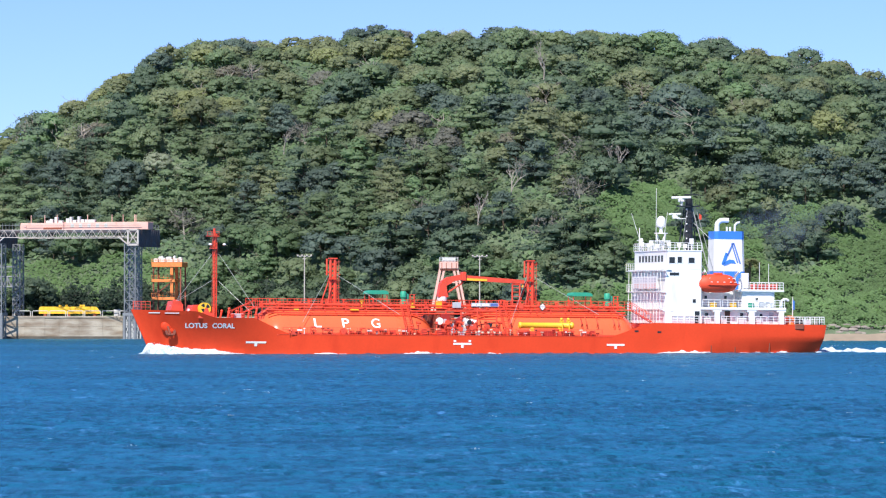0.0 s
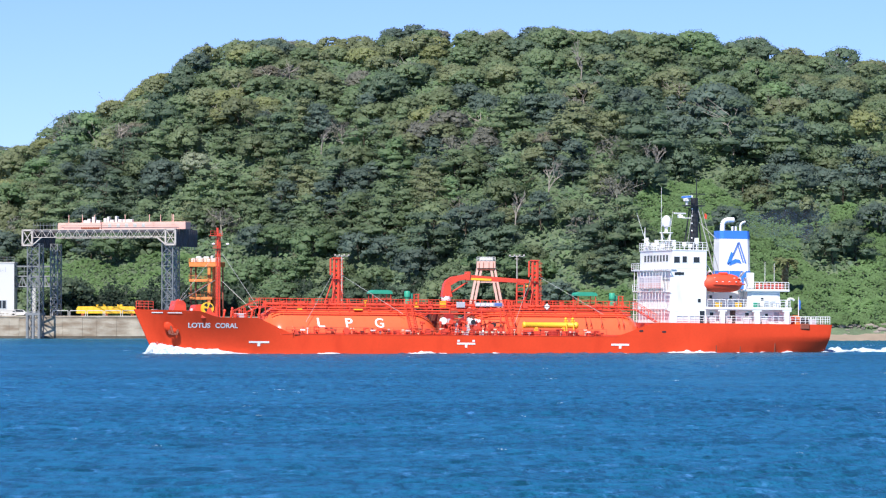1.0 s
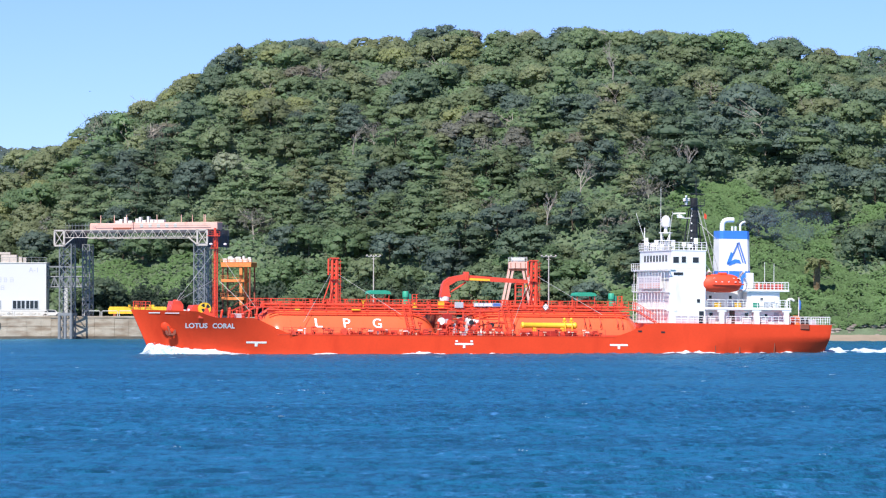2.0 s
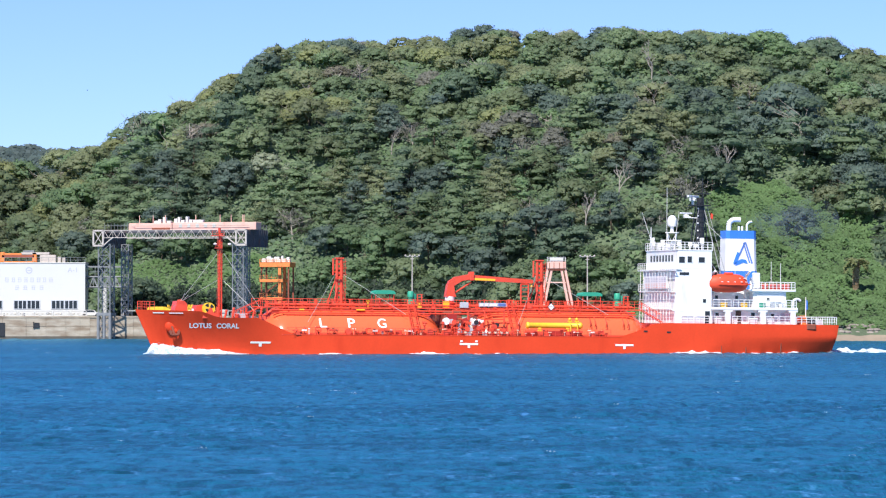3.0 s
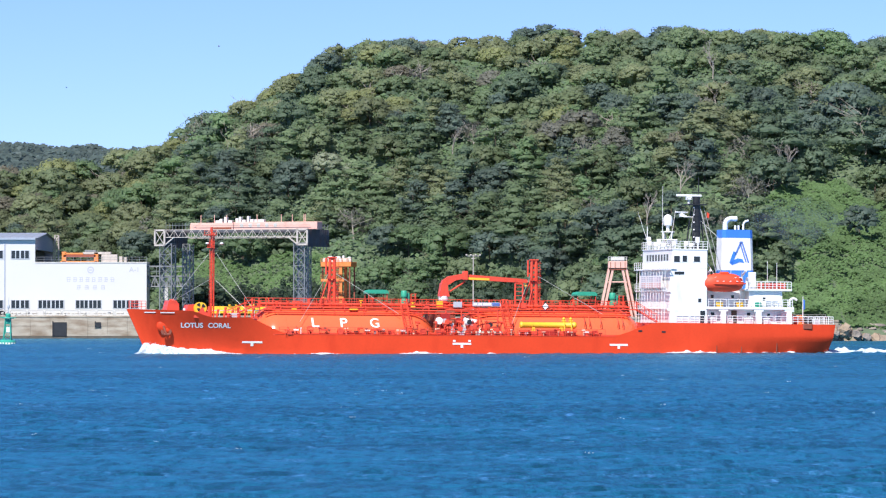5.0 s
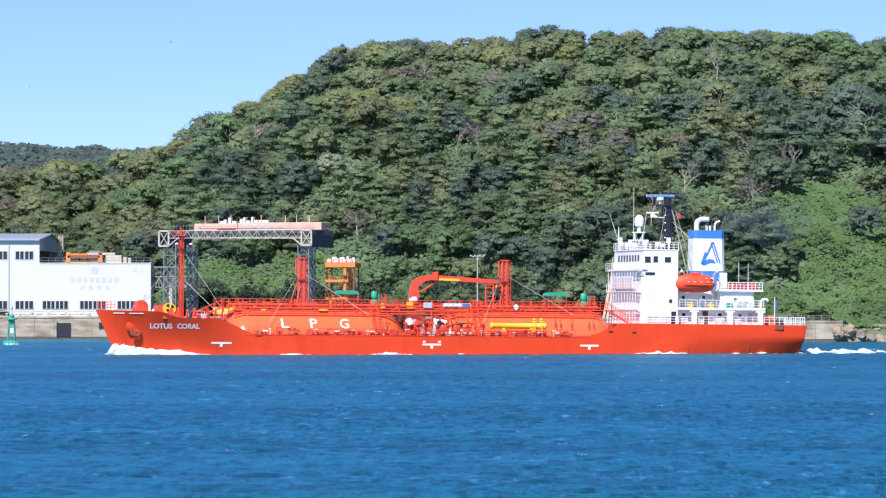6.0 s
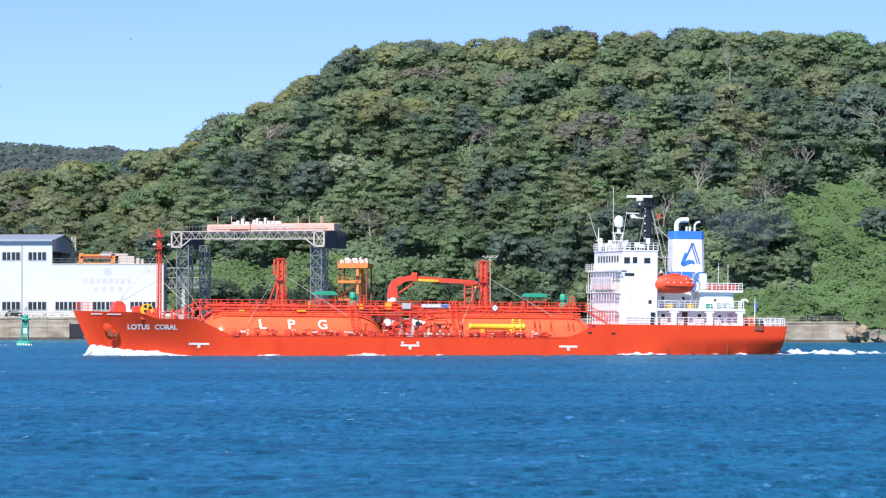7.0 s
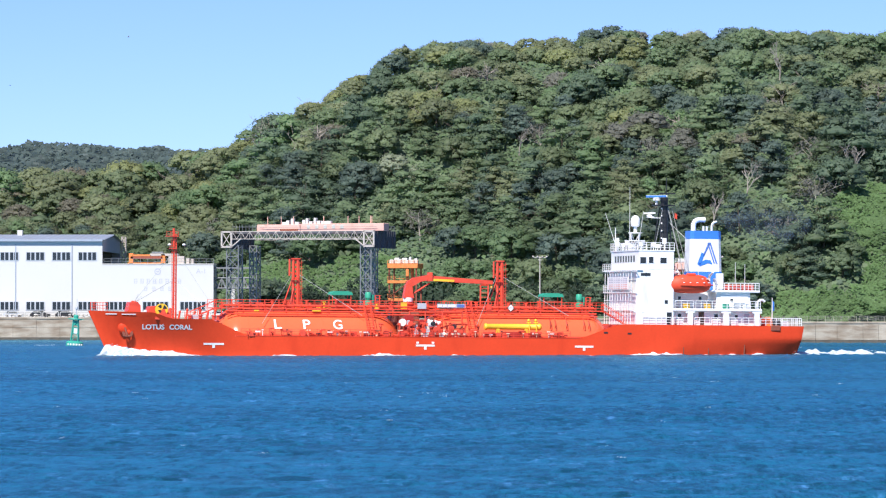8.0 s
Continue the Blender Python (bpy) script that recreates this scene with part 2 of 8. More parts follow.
# ---- mesh helpers ----
class Shape:
    """Gathers vertices and faces of one mesh."""

    def __init__(self):
        self.v, self.f = [], []

    def add(self, vs, fs):
        k = len(self.v)
        self.v.extend([tuple(p) for p in vs])
        self.f.extend([tuple(i + k for i in q) for q in fs])
        return self

    def box(self, x0, x1, y0, y1, z0, z1, bev=0.0, rz=0.0):
        if bev <= 0:
            vs = [(x, y, z) for z in (z0, z1) for y in (y0, y1) for x in (x0, x1)]
            fs = [(0, 2, 3, 1), (4, 5, 7, 6), (0, 1, 5, 4), (2, 6, 7, 3), (0, 4, 6, 2), (1, 3, 7, 5)]
        else:
            bm = bmesh.new()
            bmesh.ops.create_cube(bm, size=1.0)
            for v in bm.verts:
                v.co = Vector(((x0 + x1) / 2 + v.co.x * (x1 - x0), (y0 + y1) / 2 + v.co.y * (y1 - y0), (z0 + z1) / 2 + v.co.z * (z1 - z0)))
            bmesh.ops.bevel(bm, geom=bm.edges[:], offset=bev, segments=1, affect="EDGES")
            bm.verts.index_update()
            vs = [tuple(v.co) for v in bm.verts]
            fs = [tuple(v.index for v in f.verts) for f in bm.faces]
            bm.free()
        if rz:
            cx, cy, c, s = (x0 + x1) / 2, (y0 + y1) / 2, math.cos(radians(rz)), math.sin(radians(rz))
            vs = [(cx + (x - cx) * c - (y - cy) * s, cy + (x - cx) * s + (y - cy) * c, z) for x, y, z in vs]
        return self.add(vs, fs)

    def bar(self, p, q, r, r2=None, n=6):
        """A round bar from p to q."""
        p, q = Vector(p), Vector(q)
        r2 = r if r2 is None else r2
        d = q - p
        if d.length < 1e-6:
            return self
        u = d.orthogonal().normalized()
        w = d.normalized().cross(u)
        vs = []
        for e, rr in ((p, r), (q, r2)):
            for i in range(n):
                a = 2 * math.pi * i / n
                vs.append(e + (u * math.cos(a) + w * math.sin(a)) * rr)
        fs = [(i, (i + 1) % n, n + (i + 1) % n, n + i) for i in range(n)]
        fs += [tuple(range(n - 1, -1, -1)), tuple(range(n, 2 * n))]
        return self.add(vs, fs)

    def tube(self, pts, r, n=6):
        for a, b in zip(pts, pts[1:]):
            self.bar(a, b, r, n=n)
        return self

    def ball(self, c, r, nu=12, nv=8, z_from=-1.0):
        """An ellipsoid with half axes r, cut off below z_from of its height."""
        rx, ry, rz = (r, r, r) if isinstance(r, (int, float)) else r
        a0 = math.asin(max(-1, z_from))
        vs, fs = [], []
        for j in range(nv + 1):
            a = a0 + (math.pi / 2 - a0) * j / nv
            for i in range(nu):
                t = 2 * math.pi * i / nu
                vs.append((c[0] + rx * math.cos(a) * math.cos(t), c[1] + ry * math.cos(a) * math.sin(t), c[2] + rz * math.sin(a)))
        for j in range(nv):
            for i in range(nu):
                fs.append((j * nu + i, j * nu + (i + 1) % nu, (j + 1) * nu + (i + 1) % nu, (j + 1) * nu + i))
        return self.add(vs, fs)

    def lathe_x(self, prof, y, z, n=24):
        """A body of revolution about a line along x: prof gives (x, radius)."""
        vs, fs = [], []
        for x, r in prof:
            for i in range(n):
                a = 2 * math.pi * i / n
                vs.append((x, y + r * math.cos(a), z + r * math.sin(a)))
        for j in range(len(prof) - 1):
            for i in range(n):
                fs.append((j * n + i, (j + 1) * n + i, (j + 1) * n + (i + 1) % n, j * n + (i + 1) % n))
        return self.add(vs, fs)

    def lathe_z(self, prof, x, y, n=16):
        vs, fs = [], []
        for z, r in prof:
            for i in range(n):
                a = 2 * math.pi * i / n
                vs.append((x + r * math.cos(a), y + r * math.sin(a), z))
        for j in range(len(prof) - 1):
            for i in range(n):
                fs.append((j * n + i, j * n + (i + 1) % n, (j + 1) * n + (i + 1) % n, (j + 1) * n + i))
        fs += [tuple(range(n - 1, -1, -1)), tuple((len(prof) - 1) * n + i for i in range(n))]
        return self.add(vs, fs)

    def prism_y(self, poly, y0, y1):
        """A flat outline in x and z, thick from y0 to y1."""
        n = len(poly)
        vs = [(x, y0, z) for x, z in poly] + [(x, y1, z) for x, z in poly]
        fs = [tuple(range(n)), tuple(range(2 * n - 1, n - 1, -1))] + [(i, n + i, n + (i + 1) % n, (i + 1) % n) for i in range(n)]
        return self.add(vs, fs)

    def rail(self, pts, h=1.0, step=1.5, r=0.035, lines=3):
        """A guard rail along pts: posts and level bars."""
        for a, b in zip(pts, pts[1:]):
            a, b = Vector(a), Vector(b)
            k = max(1, round((b - a).length / step))
            for i in range(k + 1):
                p = a.lerp(b, i / k)
                self.bar(p, p + Vector((0, 0, h)), r, n=4)
            for j in range(lines):
                dz = Vector((0, 0, h * (j + 1) / lines))
                self.bar(a + dz, b + dz, r * 0.85, n=4)
        return self

    def ladder(self, p, q, w, step=0.32, r=0.03, side=(1, 0, 0)):
        p, q, s = Vector(p), Vector(q), Vector(side).normalized() * w / 2
        self.bar(p - s, q - s, r, n=4).bar(p + s, q + s, r, n=4)
        k = max(2, int((q - p).length / step))
        for i in range(1, k):
            c = p.lerp(q, i / k)
            self.bar(c - s, c + s, r * 0.8, n=4)
        return self


def mesh_of(name, sh, mats, smooth=False):
    me = bpy.data.meshes.new(name)
    me.from_pydata(sh.v, [], sh.f)
    for m in (mats if isinstance(mats, (list, tuple)) else [mats]):
        me.materials.append(m)
    if smooth:
        me.polygons.foreach_set("use_smooth", [True] * len(me.polygons))
        me.set_sharp_from_angle(angle=radians(40))
    me.update()
    return me


def part(name, sh, mats, parent=None, label="", smooth=False):
    """One mesh object under a thing or under a part."""
    ob = new(name, mesh_of(name, sh, mats, smooth))
    if parent is not None:
        ob.parent = parent
    return tagged(ob, label)


def thing(name, m=None, label="", category="", group="", kind=""):
    ob = new(name)
    ob.empty_display_size = 0.5
    if m is not None:
        ob.matrix_basis = m
    return tagged(ob, label, category, group, kind)


def text_part(name, words, size, m, material, parent, label="", width=None, depth=0.02, bold=0.0):
    """Raised lettering in the built-in font, as a mesh under its thing; m stands it up in the parent's space."""
    cu = bpy.data.curves.new(name, "FONT")
    cu.body, cu.size, cu.extrude, cu.align_x, cu.align_y, cu.offset = words, size, depth, "CENTER", "CENTER", bold
    tmp = bpy.data.objects.new("lettering", cu)
    scene.collection.objects.link(tmp)
    bpy.context.view_layer.update()
    me = bpy.data.meshes.new_from_object(tmp.evaluated_get(bpy.context.evaluated_depsgraph_get()))
    bpy.data.objects.remove(tmp)
    xs = [v.co.x for v in me.vertices]
    k = width / (max(xs) - min(xs)) if width else 1.0
    me.transform(m @ Matrix.Diagonal((k, 1, 1, 1)))
    me.materials.clear()
    me.materials.append(material)
    ob = new(name, me)
    ob.parent = parent
    return tagged(ob, label)


# ---- the ship: x runs aft from the stem, y to its far side, z up from the water ----
SHIP_SPEED, SHIP_YAW, SHIP_TRIM = 4.86, 14.0, 0.5
BOW = (-22.94, 579.45)


def ship_pose(t):
    a = radians(SHIP_YAW)
    return pose(BOW[0] - SHIP_SPEED * t * math.cos(a), BOW[1] - SHIP_SPEED * t * math.sin(a), 0.39, 0, SHIP_TRIM, SHIP_YAW)


def smooth(a, b, x):
    t = min(1.0, max(0.0, (x - a) / (b - a)))
    return t * t * (3 - 2 * t)


def stem_x(z):
    return 0.0 + (5.75 - z) * 0.46 if z > 0 else 2.65 + z * 0.3


def stern_x(z):
    return 100.0 - (4.4 - z) * 0.17 if z > 0 else 99.25 + z * 0.8


def half_breadth(x, z):
    """The hull's half breadth, fine and flared at the bow, drawn in towards the transom below."""
    zf = z + (3.0 - z) * smooth(9.0, 23.0, x) * smooth(-3.2, -0.8, z)
    k = min(1.0, max(0.0, (zf + 1.0) / 6.5))
    d = max(0.0, x - stem_x(z))
    le, p = 37.4 - 14.2 * k, 1.48 + 0.76 * k
    fore = 1 - (1 - min(1.0, d / le)) ** p
    a = max(0.0, stern_x(z) - x)
    ka = min(1.0, max(0.0, (z + 2.5) / 5.0))
    aft = (0.44 + 0.44 * ka) + (0.56 - 0.44 * ka) * min(1.0, a / (24.0 - 8 * ka)) ** 0.62
    return max(0.12, 8.3 * fore * aft)


def sheer(x):
    """Height of the hull's upper edge."""
    z = 5.75 - 0.02 * x
    z += (4.72 - z) * smooth(7.8, 10.6, x)
    if x > 15.6:
        z = 4.72 + (2.55 - 4.72) * min(1.0, (x - 15.6) / 4.0)
    if x > 67.2:
        z = 2.55 + 1.95 * smooth(66.4, 73.6, x)
    if x > 73.6:
        z = 4.5 - 0.004 * (x - 73.6)
    return z


ship = thing("gas_tanker", ship_pose(0), "orange-red liquefied gas tanker with white aft bridge, under way", "ship")


def build_hull():
    us = [0.5 - 0.5 * math.cos(math.pi * (i / 110)) for i in range(111)]
    us = sorted(set([round(0.6 * u + 0.4 * i / 110, 5) for i, u in enumerate(us)]))
    nl = 15
    sh = Shape()
    ring = []
    for u in us:
        xt = u * 100.0
        zt = sheer(xt)
        row = []
        for j in range(nl):
            z = -2.5 + 4.9 * j / 9 if j <= 9 else 2.4 + (zt - 2.4) * (j - 9) / (nl - 10)
            x = stem_x(z) + u * (stern_x(z) - stem_x(z))
            row.append((x, half_breadth(x, z), z))
        ring.append(row)
    n = len(us)
    vs = [(x, -h, z) for r in ring for x, h, z in r] + [(x, h, z) for r in ring for x, h, z in r]
    o = n * nl
    fs = []
    for i in range(n - 1):
        for j in range(nl - 1):
            a, b, c, d = i * nl + j, (i + 1) * nl + j, (i + 1) * nl + j + 1, i * nl + j + 1
            fs += [(a, b, c, d), (o + a, o + d, o + c, o + b)]
    for j in range(nl - 1):
        fs.append((j, j + 1, o + j + 1, o + j))
        e = (n - 1) * nl
        fs.append((e + j, o + e + j, o + e + j + 1, e + j + 1))
    sh.add(vs, fs)
    hull = part("hull", sh, HULL, ship, "orange-red welded steel hull with flared bow", True)
    # decks, a little below the hull's upper edge
    deck = Shape()
    for x0, x1, z in ((0.6, 16.2, 4.62), (16.2, 73.5, 2.38), (73.5, 99.6, 4.36)):
        k = max(2, int((x1 - x0) / 1.0))
        vs = []
        for i in range(k + 1):
            x = x0 + (x1 - x0) * i / k
            h = half_breadth(x, z) - 0.1
            vs += [(x, -h, z), (x, h, z)]
        deck.add(vs, [(2 * i, 2 * i + 2, 2 * i + 3, 2 * i + 1) for i in range(k)])
        for x in (x0, x1):
            h, l = half_breadth(x, z) - 0.1, min(half_breadth(x, 2.3), half_breadth(x, z)) - 0.1
            deck.add([(x, -l, 2.3), (x, l, 2.3), (x, h, z), (x, -h, z)], [(0, 1, 2, 3)])
    part("deck", deck, RED, ship, "red painted steel weather deck")
    # rubbing strakes and plate seams
    for side in (-1, 1):
        seam = Shape()
        seam.tube([(x, side * (half_breadth(x, 2.5) + 0.02), 2.5) for x in np.linspace(19.4, 67.5, 56)], 0.03, 4)
        part("deck_edge_bar", seam, RED, hull)
    for x, z0, z1 in ((82.2, -0.2, 2.2), (91.2, 0.2, 3.0), (85.9, 0.3, 1.7)):
        s = Shape()
        s.box(x - 0.05, x + 0.05, -half_breadth(x, (z0 + z1) / 2) - 0.05, -half_breadth(x, (z0 + z1) / 2) + 0.3, z0, z1)
        part("weld_seam", s, RUST, hull)
    for x, z in ((71.0, 3.3), (74.4, 3.2), (96.0, 4.0)):
        s = Shape()
        s.box(x - 0.28, x + 0.28, -half_breadth(x, z) - 0.03, -half_breadth(x, z) + 0.3, z - 0.12, z + 0.12)
        part("fairlead_slot", s, BLACKP, hull)

    def on_hull(me):
        for v in me.vertices:
            h = half_breadth(v.co.x, v.co.z)
            v.co.y += -h - 0.03
            v.co.x -= 0.2 * (h - half_breadth(v.co.x, 3.62))
    # the name, fore draught bars and the three tug marks
    for word, x, w in (("LOTUS", 8.40, 2.85), ("CORAL", 11.95, 2.95)):
        nm = text_part("name_word", word, 0.92, pose(x, 0, 3.55, 90, 0, 0), LETTER, hull, "white painted name on the bow", w, 0.01, 0.028)
        on_hull(nm.data)
    for x0, x1, z in ((2.2, 3.6, 5.30), (4.2, 6.0, 5.28)):
        s = Shape()
        for i in range(6):
            xa, xb = x0 + (x1 - x0) * i / 6, x0 + (x1 - x0) * (i + 1) / 6
            s.add([(xa, -half_breadth(xa, z) - 0.04, z - 0.06), (xb, -half_breadth(xb, z) - 0.04, z - 0.06),
                   (xb, -half_breadth(xb, z + 0.10) - 0.04, z + 0.08), (xa, -half_breadth(xa, z + 0.10) - 0.04, z + 0.08)], [(0, 1, 2, 3)])
        part("white_dash", s, LETTER, hull)
    for x, z in ((16.45, 1.05), (45.4, 1.05), (67.9, 1.05)):
        s = Shape()
        for xa, xb, za, zb in ((-1.32, -0.7, 0.17, 0.43), (-0.7, 0.7, 0.17, 0.43), (0.7, 1.32, 0.17, 0.43), (-0.18, 0.18, -0.25, 0.17)):
            q = [(x + xa, z + za), (x + xb, z + za), (x + xb, z + zb), (x + xa, z + zb)]
            s.add([(a, -half_breadth(a, b) - 0.04, b) for a, b in q], [(0, 1, 2, 3)])
        if x == 45.4:
            for xa in (-1.08, 1.08):
                q = [(x + xa - 0.18, z + 0.56), (x + xa + 0.18, z + 0.56), (x + xa + 0.18, z + 0.82), (x + xa - 0.18, z + 0.82)]
                s.add([(a, -half_breadth(a, b) - 0.04, b) for a, b in q], [(0, 1, 2, 3)])
        part("tug_mark", s, LETTER, hull, "white painted tug push mark")
    # anchor housed in a rounded bolster below the rail
    y = -half_breadth(4.9, 3.2)
    s = Shape()
    s.ball((4.75, y + 0.12, 3.45), (0.9, 0.42, 0.85), 18, 12)
    s.ball((5.3, y + 0.1, 2.9), (0.62, 0.36, 0.55), 14, 10)
    part("anchor_bolster", s, HULL, hull, "rounded anchor bolster in the bow plating", True)
    s = Shape()
    s.bar((4.75, y - 0.28, 3.5), (5.05, y - 0.44, 2.45), 0.13, 0.17, 8)
    s.box(4.6, 5.6, y - 0.55, y - 0.2, 2.2, 2.5, 0.06)
    s.prism_y([(4.5, 2.3), (4.72, 2.35), (4.78, 2.75), (4.5, 3.0), (4.38, 2.7)], y - 0.58, y - 0.3)
    s.prism_y([(5.5, 2.35), (5.72, 2.3), (5.86, 2.7), (5.75, 3.05), (5.46, 2.75)], y - 0.58, y - 0.3)
    part("anchor", s, RUST, hull, "dark rusty stockless anchor")


build_hull()


def build_foredeck():
    g = thing("foredeck_gear")
    g.parent = ship
    s = Shape()
    pts = [(x, -half_breadth(x, 5.6) + 0.1, sheer(x)) for x in (0.35, 1.2, 2.4)]
    s.rail(pts, 1.15, 0.6, 0.04)
    s.rail([(x, -y, z) for x, y, z in pts], 1.15, 0.6, 0.04)
    part("bow_rail", s, RED, ship)
    s = Shape()   # windlass housing
    s.prism_y([(4.9, 4.6), (7.0, 4.6), (6.9, 6.5), (6.5, 7.0), (5.5, 6.95)], -2.2, 1.2)
    s.box(5.9, 6.5, -0.9, 0.1, 6.9, 7.15, 0.08)
    part("windlass_house", s, RED, ship, "red painted windlass housing on the foredeck")
    s = Shape()
    s.bar((6.2, -1.2, 6.9), (6.7, -1.4, 8.1), 0.03, n=4).bar((6.3, -1.0, 6.9), (7.2, -1.2, 7.8), 0.03, n=4)
    part("jack_staff", s, STEEL, ship)
    s = Shape()
    s.prism_y([(7.4, 4.6), (10.8, 4.6), (10.6, 6.1), (9.6, 6.5), (8.1, 6.4)], -3.2, 0.2)
    part("winch_house", s, RED, ship)
    s = Shape()   # mooring winch drum with dark spokes
    s.add(*drum_y(9.5, 5.95, -4.6, -3.5, 0.82, 0.4))
    drum = part("winch_drum", s, YELLOW, ship, "yellow mooring winch drum", True)
    s = Shape()
    for a0, a1, r0, r1 in ((0.25, 1.15, 0.22, 0.62), (1.75, 2.5, 0.3, 0.66), (3.2, 4.3, 0.16, 0.5), (4.9, 5.6, 0.34, 0.68)):
        arc = [a0 + (a1 - a0) * i / 4 for i in range(5)]
        s.prism_y([(9.5 + 1.1 * r1 * math.cos(a), 5.95 + 1.1 * r1 * math.sin(a)) for a in arc] + [(9.5 + r0 * math.cos(a), 5.95 + r0 * math.sin(a)) for a in arc[::-1]], -4.63, -4.56)
    part("drum_opening", s, BLACKP, drum)
    s = Shape()
    s.prism_y([(8.5, 4.62), (10.6, 4.62), (10.5, 5.3), (10.0, 5.45), (9.8, 6.0), (9.5, 6.05), (9.3, 5.5), (8.6, 5.25)], -4.95, -4.7)
    s.box(10.5, 10.8, -4.9, -4.3, 4.62, 6.2, 0.05)
    part("winch_frame", s, RED, ship)
    for x in (13.2, 14.6, 16.4, 17.0):
        s = Shape()
        s.lathe_z([(4.6, 0.24), (5.1, 0.24), (5.12, 0.33), (5.22, 0.33), (5.26, 0.2)], x, -half_breadth(x, 4.6) + 0.9, 12)
        part("mooring_bollard", s, RED, ship, "", True)
    s = Shape()
    s.box(13.2, 14.8, -5.2, -4.3, 4.62, 5.3, 0.06)
    part("white_locker", s, GREYP, ship)
    s = Shape()
    s.box(7.2, 7.5, -3.9, -3.6, 4.62, 5.9, 0.05)
    part("vent_box", s, WHITE, ship)
    s = Shape()
    s.rail([(x, -half_breadth(x, 4.6) + 0.25, 4.65) for x in (12.4, 13.5, 14.6, 15.6)], 1.0, 0.9, 0.035)
    part("foredeck_rail", s, RED, ship)
    for k in range(6):
        s = Shape()
        x = 12.0 + k * 0.95
        s.bar((x, -3.0 - 0.5 * (k % 3), 4.6), (x + 0.2, -3.0 - 0.5 * (k % 3), 5.6 + 0.3 * (k % 2)), 0.14, n=8)
        s.ball((x + 0.2, -3.0 - 0.5 * (k % 3), 5.65 + 0.3 * (k % 2)), 0.2, 8, 6)
        part("deck_vent", s, RED, ship, "", True)
    bpy.data.objects.remove(g)


def drum_y(x, z, y0, y1, r, core):
    """A reel about a line along y: two flanges and a core."""
    vs, fs, n = [], [], 20
    prof = [(y0, 0.02), (y0, r), (y0 + 0.12, r), (y0 + 0.12, core), (y1 - 0.12, core), (y1 - 0.12, r), (y1, r), (y1, 0.02)]
    for y, rr in prof:
        for i in range(n):
            a = 2 * math.pi * i / n
            vs.append((x + rr * math.cos(a), y, z + rr * math.sin(a)))
    for j in range(len(prof) - 1):
        for i in range(n):
            fs.append((j * n + i, j * n + (i + 1) % n, (j + 1) * n + (i + 1) % n, (j + 1) * n + i))
    return vs, fs


build_foredeck()


def post_mast(x, z0, z1, r, platforms, stays, caged=True):
    """A red post mast with a ladder, cross arms and wire stays."""
    s = Shape()
    if caged:
        for dx in (-0.34, 0.34):
            s.bar((x + dx, 0, z0), (x + dx * 0.9, 0, z1), r * 0.62, r * 0.55, n=10)
        for z in np.arange(z0 + 0.4, z1, 0.62):
            s.box(x - 0.4, x + 0.4, 0.0, 0.12, z, z + 0.3)
        s.box(x - 0.62, x + 0.62, -0.28, 0.28, z1 - 0.12, z1 + 0.04)
    else:
        s.bar((x, 0, z0), (x, 0, z1), r, r * 0.85, n=12)
        s.bar((x, 0, z1 - 0.5), (x, 0, z1 + 0.15), r * 1.2, n=12)
    mast = part("post_mast", s, RED, ship, "red painted post mast with ladder", True)
    s = Shape()
    if caged:
        s.ladder((x + 0.72, -0.2, z0), (x + 0.66, -0.2, z1 - 0.2), 0.4, 0.45, 0.035, (0.6, -0.8, 0))
    else:
        s.ladder((x - 0.1, -0.25, z0), (x - 0.1, -0.25, z1 - 0.4), 0.4, 0.45, 0.03)
    if caged:
        for z in np.arange(z0 + 2, z1 - 0.3, 0.9):
            s.bar((x + 0.4, -0.5, z), (x + 1.0, -0.5, z), 0.03, n=4)
    part("ladder", s, RED, mast)
    s = Shape()
    if caged:
        s.bar((x - 1.9, 0, z0), (x - 0.35, 0, z1 - 2.6), 0.09, n=6)
        s.bar((x - 1.1, -0.8, z0), (x - 0.25, -0.2, z1 - 4.0), 0.07, n=6)
        s.bar((x + 1.2, 0.5, z0), (x + 0.4, 0.1, z1 - 2.8), 0.08, n=6)
        s.bar((x - 0.85, 0, z1 - 2.4), (x - 0.85, 0, z1 - 0.1), 0.13, n=8)
        s.bar((x - 0.85, 0, z1 - 1.9), (x, 0, z1 - 2.2), 0.08, n=6)
        part("brace", s, RED, mast)
    for z, w in platforms:
        p = Shape()
        p.box(x - w, x + w * 0.5, -0.5, 0.5, z, z + 0.1)
        p.rail([(x - w, -0.5, z), (x + w * 0.5, -0.5, z)], 0.7, 0.6, 0.03, 2)
        part("mast_platform", p, RED, mast)
    for a, b in stays:
        p = Shape()
        p.bar(a, b, 0.032, n=4)
        part("wire_stay", p, STEEL, mast)
    return mast


